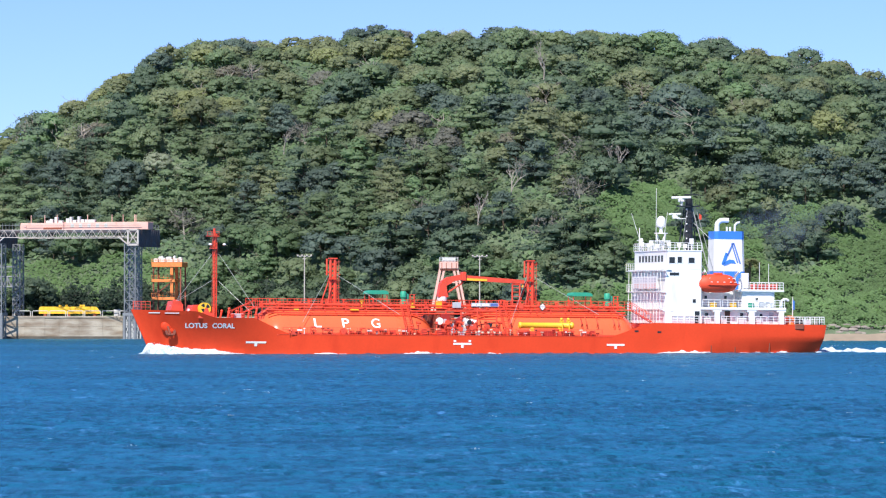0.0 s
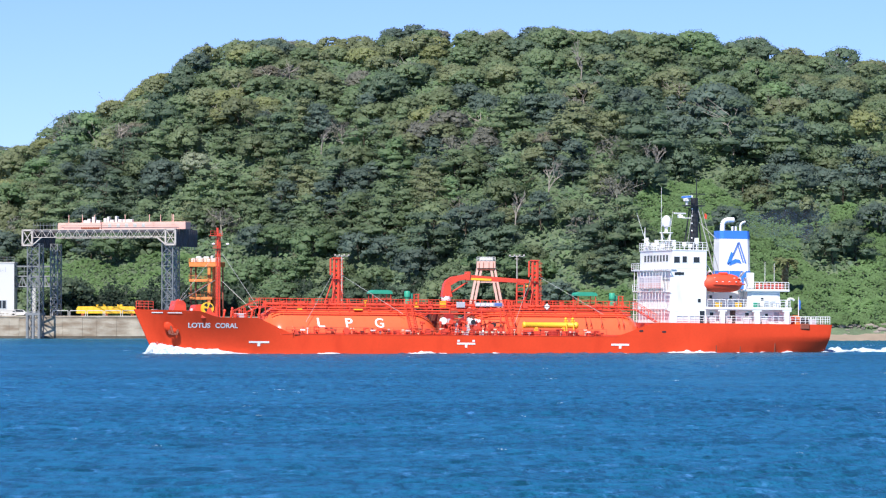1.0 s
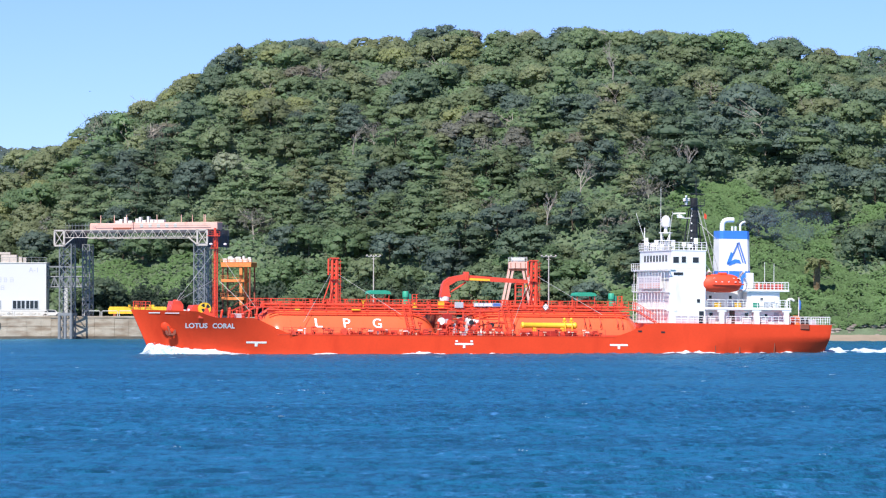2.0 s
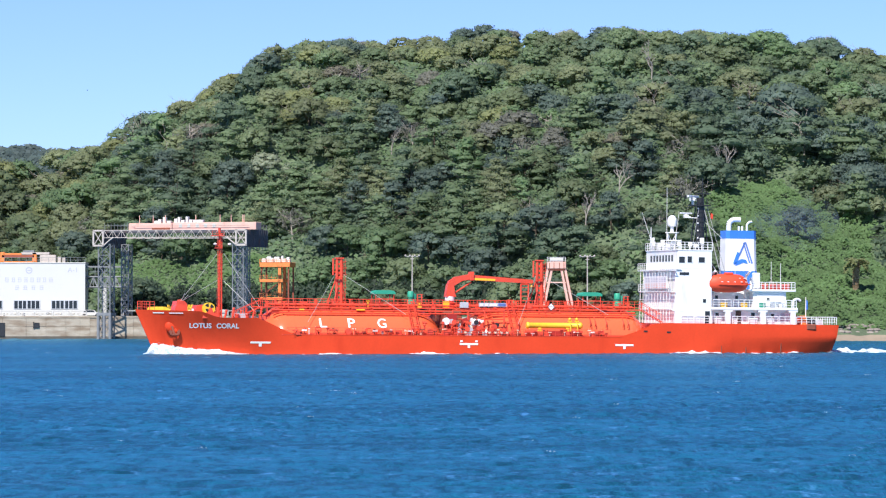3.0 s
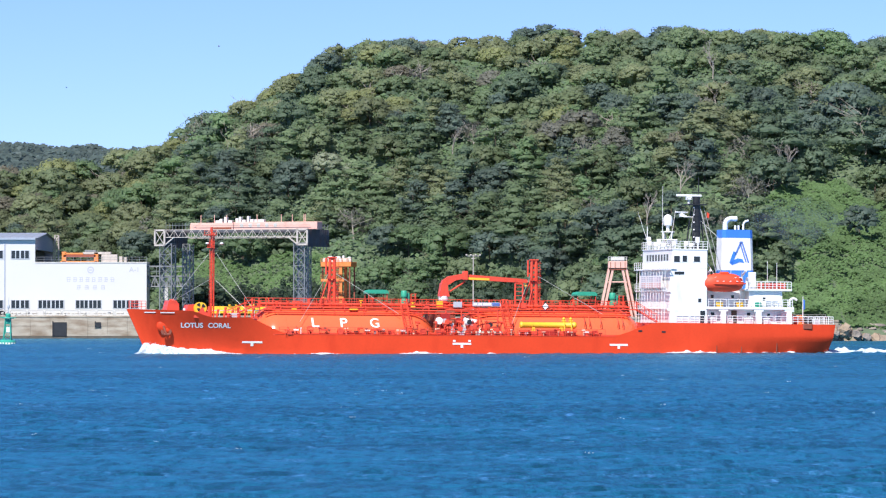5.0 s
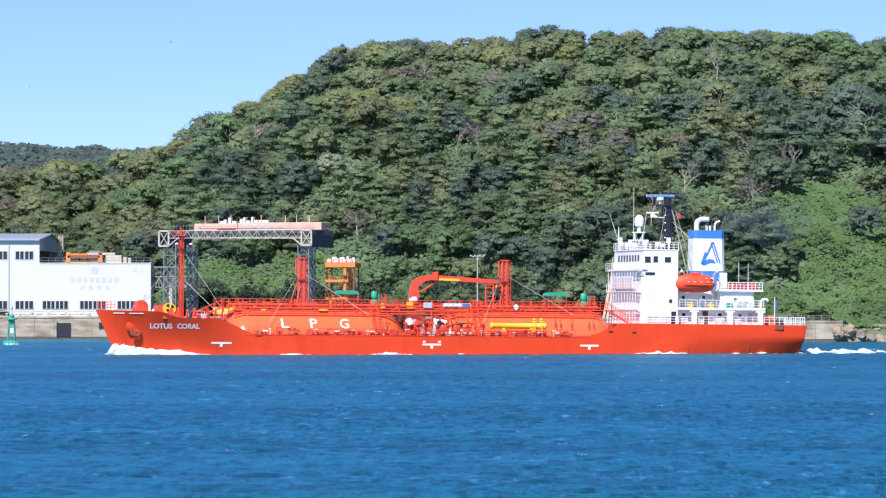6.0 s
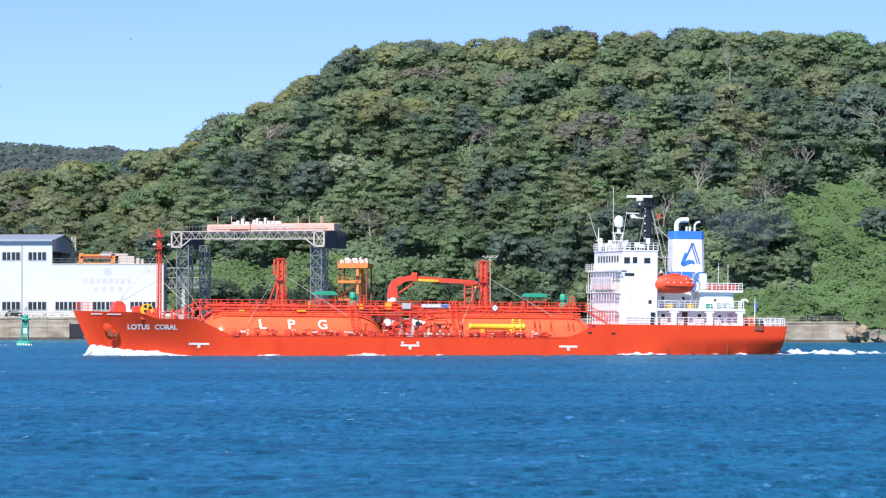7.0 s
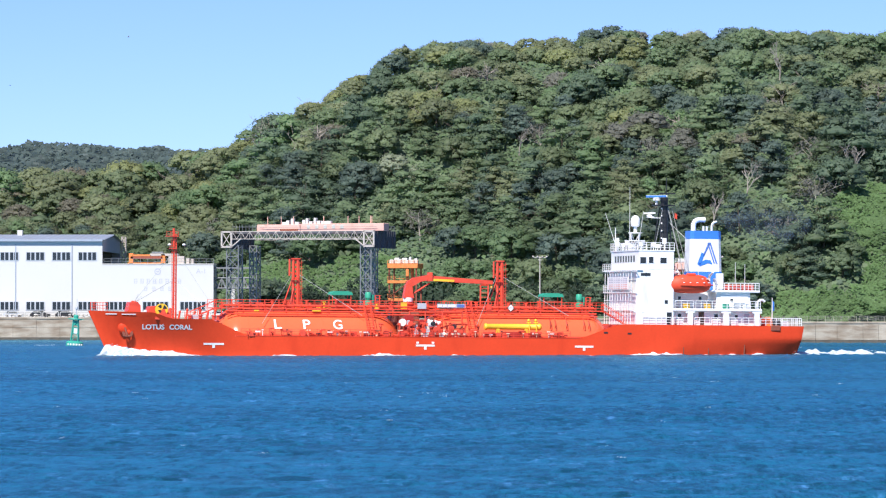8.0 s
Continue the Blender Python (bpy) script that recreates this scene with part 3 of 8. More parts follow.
fore = post_mast(11.75, 4.6, 17.0, 0.15, [(14.3, 0.6), (16.0, 1.1)],
                 [((11.5, 0, 13.6), (5.6, -1.5, 6.4)), ((12.4, 0, 13.6), (17.4, -2.5, 5.6)),
                  ((11.5, 0, 9.9), (5.0, -1.5, 6.2)), ((12.4, 0, 9.8), (16.6, -2.5, 5.4))], False)
_s = Shape()
_s.bar((12.14, 0.1, 4.6), (12.10, 0.1, 16.4), 0.11, n=8)
for _z in np.arange(5.5, 16, 0.6):
    _s.bar((11.75, 0.0, _z), (12.12, 0.1, _z), 0.05, n=4)
part("mast_frame", _s, RED, fore)
for _x, _z in ((11.1, 14.9), (13.1, 14.9)):
    _s = Shape()
    _s.ball((_x, -0.4, _z), (0.26, 0.2, 0.16), 10, 6)
    part("flood_lamp", _s, WHITE, fore, "", True)
post_mast(28.8, 6.2, 13.2, 0.36, [(10.2, 0.6)], [((28.2, -0.2, 10.9), (23.2, -5.3, 4.2)), ((29.3, -0.2, 10.9), (37.3, -4.5, 5.4))])
post_mast(57.8, 6.2, 13.2, 0.36, [(10.2, 0.6)], [((57.2, -0.2, 10.9), (53.2, -5.5, 4.0)), ((58.3, -0.2, 10.9), (66.6, -4.5, 5.6))])


def build_tank(x0, x1, letters, cap, cap_aft):
    """A horizontal pressure tank with domed ends, sunk in the hull."""
    r, zc = 5.55, 0.85
    prof = [(x0 + cap * (1 - math.cos(a)), max(0.05, r * math.sin(a))) for a in [math.pi / 2 * k / 10 for k in range(11)]]
    prof += [(x1 - cap_aft * (1 - math.cos(a)), max(0.05, r * math.sin(a))) for a in [math.pi / 2 * k / 10 for k in range(10, -1, -1)]]
    s = Shape()
    s.lathe_x(prof, 0, zc, 64)
    tank = part("cargo_tank", s, TANK, ship, "orange domed cylindrical gas tank", True)
    for x in np.arange(x0 + 5, x1 - 4, 5.2):
        q = Shape()
        q.lathe_x([(x - 0.06, r + 0.0), (x - 0.06, r + 0.03), (x + 0.06, r + 0.03), (x + 0.06, r)], 0, zc, 64)
        part("weld_band", q, TANK, tank, "", True)
    for ch, x in letters:
        ob = text_part("letter", ch, 1.78, pose(x - 0.15, 0, 4.05, 90, 0, 0), LETTER, tank, "white painted letter " + ch, {"L": 1.0, "P": 1.0, "G": 1.25}[ch], 0.015, 0.02)
        for v in ob.data.vertices:
            h = (v.co.z - zc) / r
            v.co.y += -r * math.sqrt(max(0.01, 1 - min(0.98, h * h))) - 0.10
    return tank


build_tank(16.5, 43.6, [("L", 25.6), ("P", 29.65), ("G", 34.05)], 4.2, 5.0)
build_tank(45.0, 73.6, [], 6.6, 4.4)


def build_deck_edge():
    """Side rails, pipes and fittings along the main deck's edge."""
    x = 20.0
    while x < 66:
        s = Shape()
        y = -half_breadth(x, 2.5) + 0.25
        s.rail([(x, y, 2.5), (min(66, x + 4.6), y, 2.5)], 0.95, 1.15, 0.04)
        part("side_rail", s, RED, ship)
        x += 4.6
    x = 20.0
    while x < 66:
        s = Shape()
        s.rail([(x, 7.9, 2.5), (min(66, x + 4.6), 7.9, 2.5)], 0.95, 1.15, 0.04)
        part("side_rail", s, RED, ship)
        x += 4.6
    s = Shape()
    s.box(19.2, 68.5, -7.0, -5.4, 2.36, 2.7)
    part("hatch_coaming", s, RED, ship, "red deck coaming beside the tanks")
    for k, x in enumerate(np.arange(21.5, 66, 2.35)):
        s = Shape()
        h = 0.5 + 0.35 * ((k * 7) % 4) / 3
        if k % 3 == 0:
            s.box(x - 0.45, x + 0.45, -7.6, -7.0, 2.4, 2.5 + h, 0.05)
            part("deck_box", s, RED, ship)
        elif k % 3 == 1:
            s.bar((x, -7.4, 2.4), (x, -7.4, 3.2 + h * 0.4), 0.1, n=8)
            s.bar((x, -7.4, 3.2 + h * 0.4), (x + 0.7, -7.4, 3.2 + h * 0.4), 0.1, n=8)
            part("air_pipe", s, RED, ship, "", True)
        else:
            s.box(x - 0.55, x + 0.55, -7.7, -7.5, 3.0, 3.32)
            part("fire_hose_box", s, RED, ship)
    for x in (22.2, 32.2, 37.2, 50.4, 61.0, 63.5):
        s = Shape()
        s.box(x - 0.35, x + 0.35, -7.65, -7.5, 3.0, 3.2)
        part("white_plate", s, LETTER, ship)
    for x in (28.4, 40.0, 42.2, 46.4):
        s = Shape()
        s.add(*drum_y(x, 2.95, -7.9, -7.2, 0.42, 0.2))
        part("hose_reel", s, RED, ship, "", True)


build_deck_edge()


def build_catwalk():
    """The fore-and-aft walkway above the tanks with its pipes and rails."""
    s = Shape()
    s.box(17.0, 72.0, -2.9, -1.8, 6.2, 6.35)
    s.box(17.0, 72.0, 1.8, 2.9, 6.2, 6.35)
    for x in np.arange(18, 72, 3.0):
        s.box(x - 0.08, x + 0.08, -2.9, 2.9, 6.08, 6.2)
        s.bar((x, -2.8, 5.2), (x, -2.8, 6.2), 0.08, n=6)
    walkw = part("catwalk", s, RED, ship, "red raised pipe walkway over the tanks")
    x = 17.0
    while x < 71.9:
        for y in (-2.9, 2.9):
            q = Shape()
            q.rail([(x, y, 6.3), (x + 5.0, y, 6.3)], 1.15, 1.0, 0.045)
            part("walkway_rail", q, RED, walkw)
        x += 5.0
    for y, z, r, m in ((-2.6, 6.6, 0.11, RED), (-1.6, 6.7, 0.16, RED), (-0.9, 6.6, 0.13, RED), (0.4, 6.7, 0.16, RED), (1.2, 6.6, 0.1, RED), (-3.15, 5.85, 0.12, RED), (-3.6, 5.5, 0.10, RED)):
        q = Shape()
        q.bar((18.5, y, z), (71.0, y, z), r, n=10)
        for x in np.arange(20, 71, 4.2):
            q.bar((x, y, z), (x + 0.12, y, z), r * 1.6, n=10)
        part("cargo_pipe", q, m, walkw, "", True)
    for a, b in (((13.6, -3.3, 4.7), (17.2, -3.3, 6.3)), ((72.0, -3.3, 6.3), (75.2, -3.3, 4.5))):
        q = Shape()
        for dy in (0, 1.2):
            p0, p1 = Vector(a) + Vector((0, dy, 0)), Vector(b) + Vector((0, dy, 0))
            q.bar(p0, p1, 0.07, n=4).bar(p0 + Vector((0, 0, 1)), p1 + Vector((0, 0, 1)), 0.045, n=4)
            for k in range(4):
                c = p0.lerp(p1, k / 3)
                q.bar(c, c + Vector((0, 0, 1)), 0.045, n=4)
        for k in range(1, 9):
            c = Vector(a).lerp(Vector(b), k / 9)
            q.box(c.x - 0.14, c.x + 0.14, c.y, c.y + 1.2, c.z - 0.03, c.z + 0.03)
        part("stairway", q, RED, walkw)
    # sloping ladders down the tank's side
    for x in (38.2, 52.5):
        q = Shape()
        q.ladder((x, -3.4, 6.6), (x, -6.9, 2.6), 0.9, 0.3, 0.055)
        for dx in (-0.45, 0.45):
            q.bar((x + dx, -3.4, 7.5), (x + dx, -6.9, 3.5), 0.045, n=4)
            for k in range(4):
                p = Vector((x + dx, -3.4, 6.6)).lerp(Vector((x + dx, -6.9, 2.6)), k / 3)
                q.bar(p, p + Vector((0, 0, 0.9)), 0.04, n=4)
        part("side_ladder", q, RED, walkw)
    # valves and fittings standing along the walk
    rnd = random.Random(4)
    for k in range(46):
        x = 18.6 + 52.5 * k / 45 + rnd.uniform(-0.4, 0.4)
        if 43.0 < x < 46.0:
            continue
        h, y = rnd.uniform(0.5, 1.15), rnd.uniform(-2.8, 2.5)
        q = Shape()
        q.bar((x, y, 6.3), (x, y, 6.4 + h), rnd.uniform(0.07, 0.16), n=8)
        q.bar((x - 0.28, y, 6.4 + h), (x + 0.28, y, 6.4 + h), 0.06, n=6)
        if rnd.random() < 0.5:
            q.box(x - 0.3, x + 0.35, y - 0.25, y + 0.25, 6.35, 6.35 + h * 0.6)
        part("valve", q, RED if rnd.random() < 0.95 else YELLOW, walkw)
    # level pipes on the tank's shoulder
    for x0, x1 in ((20.5, 41.0), (48.0, 70.0)):
        q = Shape()
        q.bar((x0, -3.6, 5.25), (x1, -3.6, 5.25), 0.08, n=6)
        for x in np.arange(x0 + 0.5, x1, 2.4):
            q.bar((x, -3.6, 5.25), (x, -3.3, 5.1), 0.06, n=4)
        part("spray_pipe", q, RED, walkw)
    q = Shape()
    q.box(48.2, 52.3, -3.05, -2.98, 6.55, 7.1)
    part("sign_board", q, GREYP, walkw, "pale grey board with worn writing")
    for a in (48.35, 49.05, 49.75, 50.3):
        q = Shape()
        q.box(a, a + 0.5, -3.10, -3.06, 6.66, 6.98)
        part("writing_bar", q, LETTER, walkw)
    q = Shape()
    q.box(51.0, 52.1, -3.11, -3.06, 6.68, 6.82)
    q.box(51.0, 52.1, -3.11, -3.06, 6.9, 7.04)
    part("blue_bar", q, DEEPBLUE, walkw)
    q = Shape()
    q.prism_y([(58.15, 6.62), (58.7, 6.07), (59.25, 6.62), (58.7, 7.17)], -3.1, -3.02)
    sign = part("diamond_sign", q, BLACKP, walkw, "white diamond hazard sign with a dark rim")
    for za, zb, wa, wb in ((6.66, 7.09, 0.43, 0.0), (6.15, 6.58, 0.0, 0.43)):
        q = Shape()
        q.prism_y([(58.7 - wa, za), (58.7 + wa, za), (58.7 + wb, zb), (58.7 - wb, zb)], -3.14, -3.10)
        part("sign_face", q, LETTER, sign)
    q = Shape()
    q.box(30.6, 31.8, -3.4, -2.6, 5.85, 6.05, 0.05)
    part("yellow_tray", q, YELLOW, walkw)
    q = Shape()
    q.box(22.4, 23.1, -3.46, -3.4, 5.86, 6.04)
    part("yellow_plate", q, YELLOW, walkw)
    # sun roofs of the loading posts, green, and green ventilator heads
    for x in (35.1, 65.2):
        q = Shape()
        q.box(x - 1.4, x + 1.4, -1.3, 1.3, 6.3, 6.36)
        post = part("loading_post", q, RED, ship)
        for dx, dy in ((-1.3, -1.2), (1.3, -1.2), (-1.3, 1.2), (1.3, 1.2)):
            q = Shape()
            q.bar((x + dx, dy, 6.36), (x + dx, dy, 8.3), 0.06, n=6)
            part("canopy_leg", q, RED, post)
        q = Shape()
        q.bar((x - 1.3, -1.2, 7.6), (x + 1.3, -1.2, 7.6), 0.04, n=4)
        part("cross_bar", q, RED, post)
        q = Shape()
        q.prism_y([(x - 1.5, 8.2), (x + 1.5, 8.2), (x + 1.5, 8.4), (x + 1.3, 8.64), (x + 0.8, 8.74), (x - 0.8, 8.74), (x - 1.3, 8.64), (x - 1.5, 8.4)], -1.4, 1.4)
        part("canopy", q, GREEN, post, "green canopy roof")
    for x in (39.0, 69.2):
        q = Shape()
        q.lathe_z([(6.3, 0.4), (6.9, 0.5), (7.3, 0.5), (7.4, 0.34), (7.7, 0.36), (7.8, 0.45), (8.5, 0.45), (8.65, 0.35)], x, -0.4, 14)
        q.lathe_z([(7.0, 0.35), (8.1, 0.4), (8.3, 0.3)], x + 0.55, 0.0, 12)
        part("pump_motor", q, GREEN, ship, "green painted deep-well pump motor", True)
        q = Shape()
        for dx in (1.1, 1.7):
            q.bar((x + dx, 0, 6.3), (x + dx, 0, 8.2), 0.08, n=6)
        for z in (6.8, 7.3, 7.8, 8.2):
            q.bar((x + 1.1, 0, z), (x + 1.9, 0, z), 0.05, n=4)
        part("vent_riser", q, RED, ship)


build_catwalk()


def build_crane():
    s = Shape()
    s.lathe_z([(2.4, 0.85), (6.9, 0.85), (7.0, 1.0), (7.1, 1.0), (7.15, 0.62), (8.0, 0.62)], 44.5, -1.0, 18)
    crane = part("deck_crane", s, RED, ship, "red hose-handling crane with folded boom", True)
    s = Shape()
    s.prism_y([(43.8, 7.9), (45.3, 7.9), (45.1, 8.5), (45.0, 9.4), (44.8, 10.1), (44.1, 9.7)], -1.6, -0.4)
    head = part("crane_head", s, RED, crane)
    s = Shape()
    s.prism_y([(44.1, 9.4), (44.3, 10.1), (45.2, 10.7), (47.3, 11.1), (47.8, 10.45), (46.2, 10.15), (45.1, 9.5)], -1.45, -0.55)
    s.box(47.3, 47.9, -1.6, -0.4, 10.2, 11.45, 0.06)
    part("knuckle", s, RED, crane)
    s = Shape()
    s.prism_y([(47.8, 10.25), (47.8, 11.0), (56.0, 10.45), (56.5, 10.4), (56.6, 9.95), (56.2, 9.9)], -1.35, -0.65)
    boom = part("boom", s, RED, crane)
    s = Shape()
    s.prism_y([(48.0, 10.27), (48.0, 10.58), (51.0, 10.48), (51.0, 10.18)], -1.40, -1.34)
    part("warning_stripe", s, YELLOW, crane)
    s = Shape()
    s.bar((56.4, -1.0, 10.1), (56.4, -1.0, 9.6), 0.1, n=8)
    s.ball((56.4, -1.0, 9.5), 0.22, 8, 6)
    part("hook_block", s, YELLOW, crane, "", True)
    s = Shape()
    s.bar((45.3, -1.0, 8.5), (47.6, -1.0, 10.0), 0.12, n=8)
    part("luffing_cylinder", s, RED, crane)
    s = Shape()
    for dx in (-0.5, 0.6):
        s.bar((55.3 + dx, -1.2, 6.3), (55.3 + dx, -1.2, 9.8), 0.12, n=6)
    for z in np.arange(6.9, 9.7, 0.6):
        s.bar((54.8, -1.2, z), (55.9, -1.2, z), 0.06, n=4)
    s.bar((54.8, -1.2, 9.8), (55.9, -1.2, 9.8), 0.14, n=6)
    part("boom_rest", s, RED, ship)
    s = Shape()
    s.box(43.3, 44.2, -2.0, -1.86, 6.4, 7.25)
    part("warning_plate", s, YELLOW, crane)
    s = Shape()
    s.lathe_z([(7.35, 0.68), (7.95, 0.68)], 44.5, -1.0, 18)
    part("slew_collar", s, WHITE, crane, "white slewing collar", True)
    s = Shape()
    s.box(45.4, 46.6, -3.5, -3.0, 6.35, 7.15, 0.04)
    part("control_box", s, GREYP, ship)
    # loading manifold between the tanks
    rnd = random.Random(9)
    for k in range(30):
        x, y, z = rnd.uniform(43.2, 47.5) if k % 4 else rnd.uniform(47, 51), rnd.uniform(-7.2, -5.2), rnd.uniform(2.5, 4.6)
        s = Shape()
        s.bar((x, y, 2.4), (x, y, z), 0.1, n=8)
        s.bar((x, y - 0.6, z), (x, y + 0.7, z), 0.2, n=10)
        s.bar((x, y - 0.62, z), (x, y - 0.5, z), 0.34, n=12)
        part("manifold_flange", s, [RED, RED, STEEL, GREYP, BLACKP, RED, RED][k % 7], ship, "", True)
    s = Shape()
    s.box(43.4, 44.9, -6.0, -4.0, 2.4, 4.6, 0.1)
    s.box(43.0, 45.6, -3.6, 4.0, 2.4, 5.9, 0.1)
    part("pump_room_entry", s, RUST, ship, "dark red deck house between the tanks")
    for x, z in ((44.3, 4.2), (43.2, 4.8)):
        s = Shape()
        s.box(x, x + 0.4, -6.5, -6.35, z - 1.0, z)
        part("door_plate", s, GREYP, ship)
    s = Shape()
    s.rail([(43.5, -7.7, 2.5), (51.0, -7.7, 2.5)], 1.1, 0.8, 0.045)
    part("manifold_rail", s, RED, ship)
    s = Shape()
    for x in (43.8, 46.0, 48.4, 51.2):
        s.bar((x, -5.5, 2.4), (x, -5.5, 6.1), 0.11, n=6)
    s.bar((43.8, -5.5, 6.0), (51.2, -5.5, 6.0), 0.11, n=6)
    s.bar((43.8, -5.5, 4.8), (51.2, -5.5, 4.8), 0.08, n=6)
    part("manifold_frame", s, RED, ship)


build_crane()


def build_yellow_tank():
    s = Shape()
    prof = [(54.0, 0.05), (54.0, 0.35), (54.15, 0.47), (54.3, 0.47)] + [(54.4, 0.40), (61.6, 0.40), (61.7, 0.48), (61.9, 0.48), (62.1, 0.32), (62.2, 0.05)]
    s.lathe_x(prof, -7.0, 4.0, 20)
    y = part("yellow_storage_tank", s, YELLOW, ship, "yellow horizontal deck tank on saddles", True)
    for x in (55.9, 59.9):
        q = Shape()
        q.box(x - 0.24, x + 0.24, -7.3, -6.7, 3.1, 3.7, 0.04)
        part("saddle", q, YELLOW, y)
        q = Shape()
        q.box(x - 0.42, x + 0.42, -7.5, -6.6, 2.4, 3.2, 0.04)
        part("plinth", q, RED, y, "red steel plinth")
    for x in (60.3, 61.3):
        q = Shape()
        q.bar((x, -7.0, 4.35), (x, -7.0, 4.85), 0.12, n=8)
        q.ball((x, -7.0, 4.9), 0.22, 8, 6)
        q.bar((x - 0.3, -7.05, 4.6), (x + 0.3, -7.05, 4.6), 0.09, n=8)
        q.bar((x, -7.5, 3.2), (x, -7.5, 4.3), 0.10, n=8)
        part("tank_valve", q, YELLOW, y, "", True)
    # shaded openings along the deck edge, put in as darkened red boxes
    for a, b in ((53.9, 55.4), (56.6, 59.3), (60.5, 62.0), (64.4, 65.2), (37.0, 38.0)):
        q = Shape()
        q.box(a, b, -7.35, -6.9, 2.42, 3.3, 0.04)
        for x in np.arange(a + 0.3, b - 0.1, 0.55):
            q.box(x, x + 0.07, -7.39, -7.3, 2.45, 3.27)
        part("shaded_opening", q, DEEPRED, ship, "dark red ribbed box standing in for a shaded deck opening")


build_yellow_tank()


def build_deck_valves():
    """Valves, flanges and stub pipes crowded along the cargo deck's edge and round the manifold."""
    rnd = random.Random(44)
    spots = [(rnd.uniform(20.5, 72), rnd.uniform(-7.5, -6.9), 2.45) for k in range(46)] + [(rnd.uniform(38.5, 52.5), rnd.uniform(-7.3, -6.2), rnd.choice((2.45, 3.1, 3.8))) for k in range(54)]
    for x, y, z in spots:
        h = rnd.uniform(0.3, 0.85)
        kind = rnd.random()
        s = Shape()
        s.bar((x, y, 2.42), (x, y, z + h), 0.07, n=6)
        if kind < 0.45:
            s.bar((x - 0.3, y, z + h * 0.7), (x + 0.3, y, z + h * 0.7), 0.13, n=8)
            for dx in (-0.3, 0.24):
                s.bar((x + dx, y, z + h * 0.7), (x + dx + 0.06, y, z + h * 0.7), 0.22, n=10)
        elif kind < 0.75:
            s.ball((x, y, z + h), (0.2, 0.2, 0.16), 8, 6)
            s.bar((x, y, z + h + 0.1), (x, y, z + h + 0.35), 0.04, n=5)
        else:
            s.box(x - 0.16, x + 0.16, y - 0.14, y + 0.14, z + h - 0.25, z + h + 0.12, 0.03)
        part("deck_valve", s, rnd.choice((RED, RED, RED, RED, RED, CREAM, RUST, DEEPRED, DEEPRED)) if x > 38 else rnd.choice((RED, RED, RED, RED, STEEL, RUST)), ship, "", True)
    for k in range(44):
        x = 20.4 + 46.0 * (k + rnd.uniform(0.1, 0.9)) / 44
        w, h, z = rnd.uniform(0.10, 0.34), rnd.uniform(0.10, 0.26), rnd.choice((2.75, 3.0, 3.25))
        s = Shape()
        s.box(x - w, x + w, -7.72, -7.5, z, z + h, 0.03)
        s.bar((x, -7.6, 2.42), (x, -7.6, z), 0.05, n=5)
        part("deck_fitting", s, rnd.choice((LETTER, CREAM, CREAM, RUST, DEEPRED, RED, BLACKP)), ship)
    s = Shape()
    s.box(43.0, 44.3, -5.8, -5.2, 2.4, 5.5)
    part("shaded_bulkhead", s, DEEPRED, ship)
    for k in range(8):      # capped vents in a row before the manifold
        s = Shape()
        x = 45.1 + 0.86 * k
        s.bar((x, -7.6, 2.42), (x, -7.6, 2.85), 0.09, n=6)
        s.lathe_z([(2.8, 0.2), (2.95, 0.24), (3.1, 0.2), (3.16, 0.05)], x, -7.6, 10)
        part("capped_vent", s, CREAM, ship, "", True)
    s = Shape()             # pale cone reducer on the manifold
    s.lathe_x([(46.1, 0.05), (46.1, 0.62), (46.5, 0.66), (47.6, 0.36), (47.9, 0.36), (47.9, 0.05)], -6.6, 4.35, 18)
    s.bar((46.9, -6.6, 2.4), (46.9, -6.6, 4.0), 0.16, n=8)
    part("cone_reducer", s, WHITE, ship, "pale cone-shaped pipe reducer", True)
    for x in (48.9, 53.4, 63.9, 64.6, 66.2, 68.7, 69.4):      # standpipes against the after tank's shoulder
        s = Shape()
        h = rnd.uniform(0.4, 1.0)
        s.tube([(x, -5.0, 4.0 - h * 0.3), (x - 0.05, -5.3, 4.2), (x, -4.9, 4.4 + h * 0.5), (x + 0.1, -4.0, 5.3)], 0.06, 6)
        part("standpipe", s, rnd.choice((RED, RED, DEEPRED)), ship, "", True)
    for k, (x, z) in enumerate(((42.5, 4.5), (45.2, 4.5), (45.9, 3.6), (46.6, 4.9))):
        s = Shape()
        s.bar((x, -6.9, z), (x, -6.3, z), 0.42 - 0.05 * k, n=16)
        s.bar((x, -7.0, z), (x, -6.9, z), 0.5 - 0.05 * k, n=16)
        part("manifold_flange", s, (LETTER, DEEPRED, CREAM, RUST)[k], ship, "", True)


build_deck_valves()


# ---- bridge and accommodation ----
def window_row(parent, face, u0, u1, n, z0, z1, at, gap=0.35, name="window"):
    """Dark panes set proud on a wall; face 'y' lies at y=at and runs in x, face 'x' lies at x=at and runs in y."""
    w = (u1 - u0) / n
    for i in range(n):
        a, b = u0 + w * (i + gap / 2), u0 + w * (i + 1 - gap / 2)
        s = Shape()
        if face == "y":
            s.box(a, b, at - 0.03, at + 0.05, z0, z1)
        else:
            s.box(at - 0.03, at + 0.05, a, b, z0, z1)
        part(name, s, GLASSD, parent)


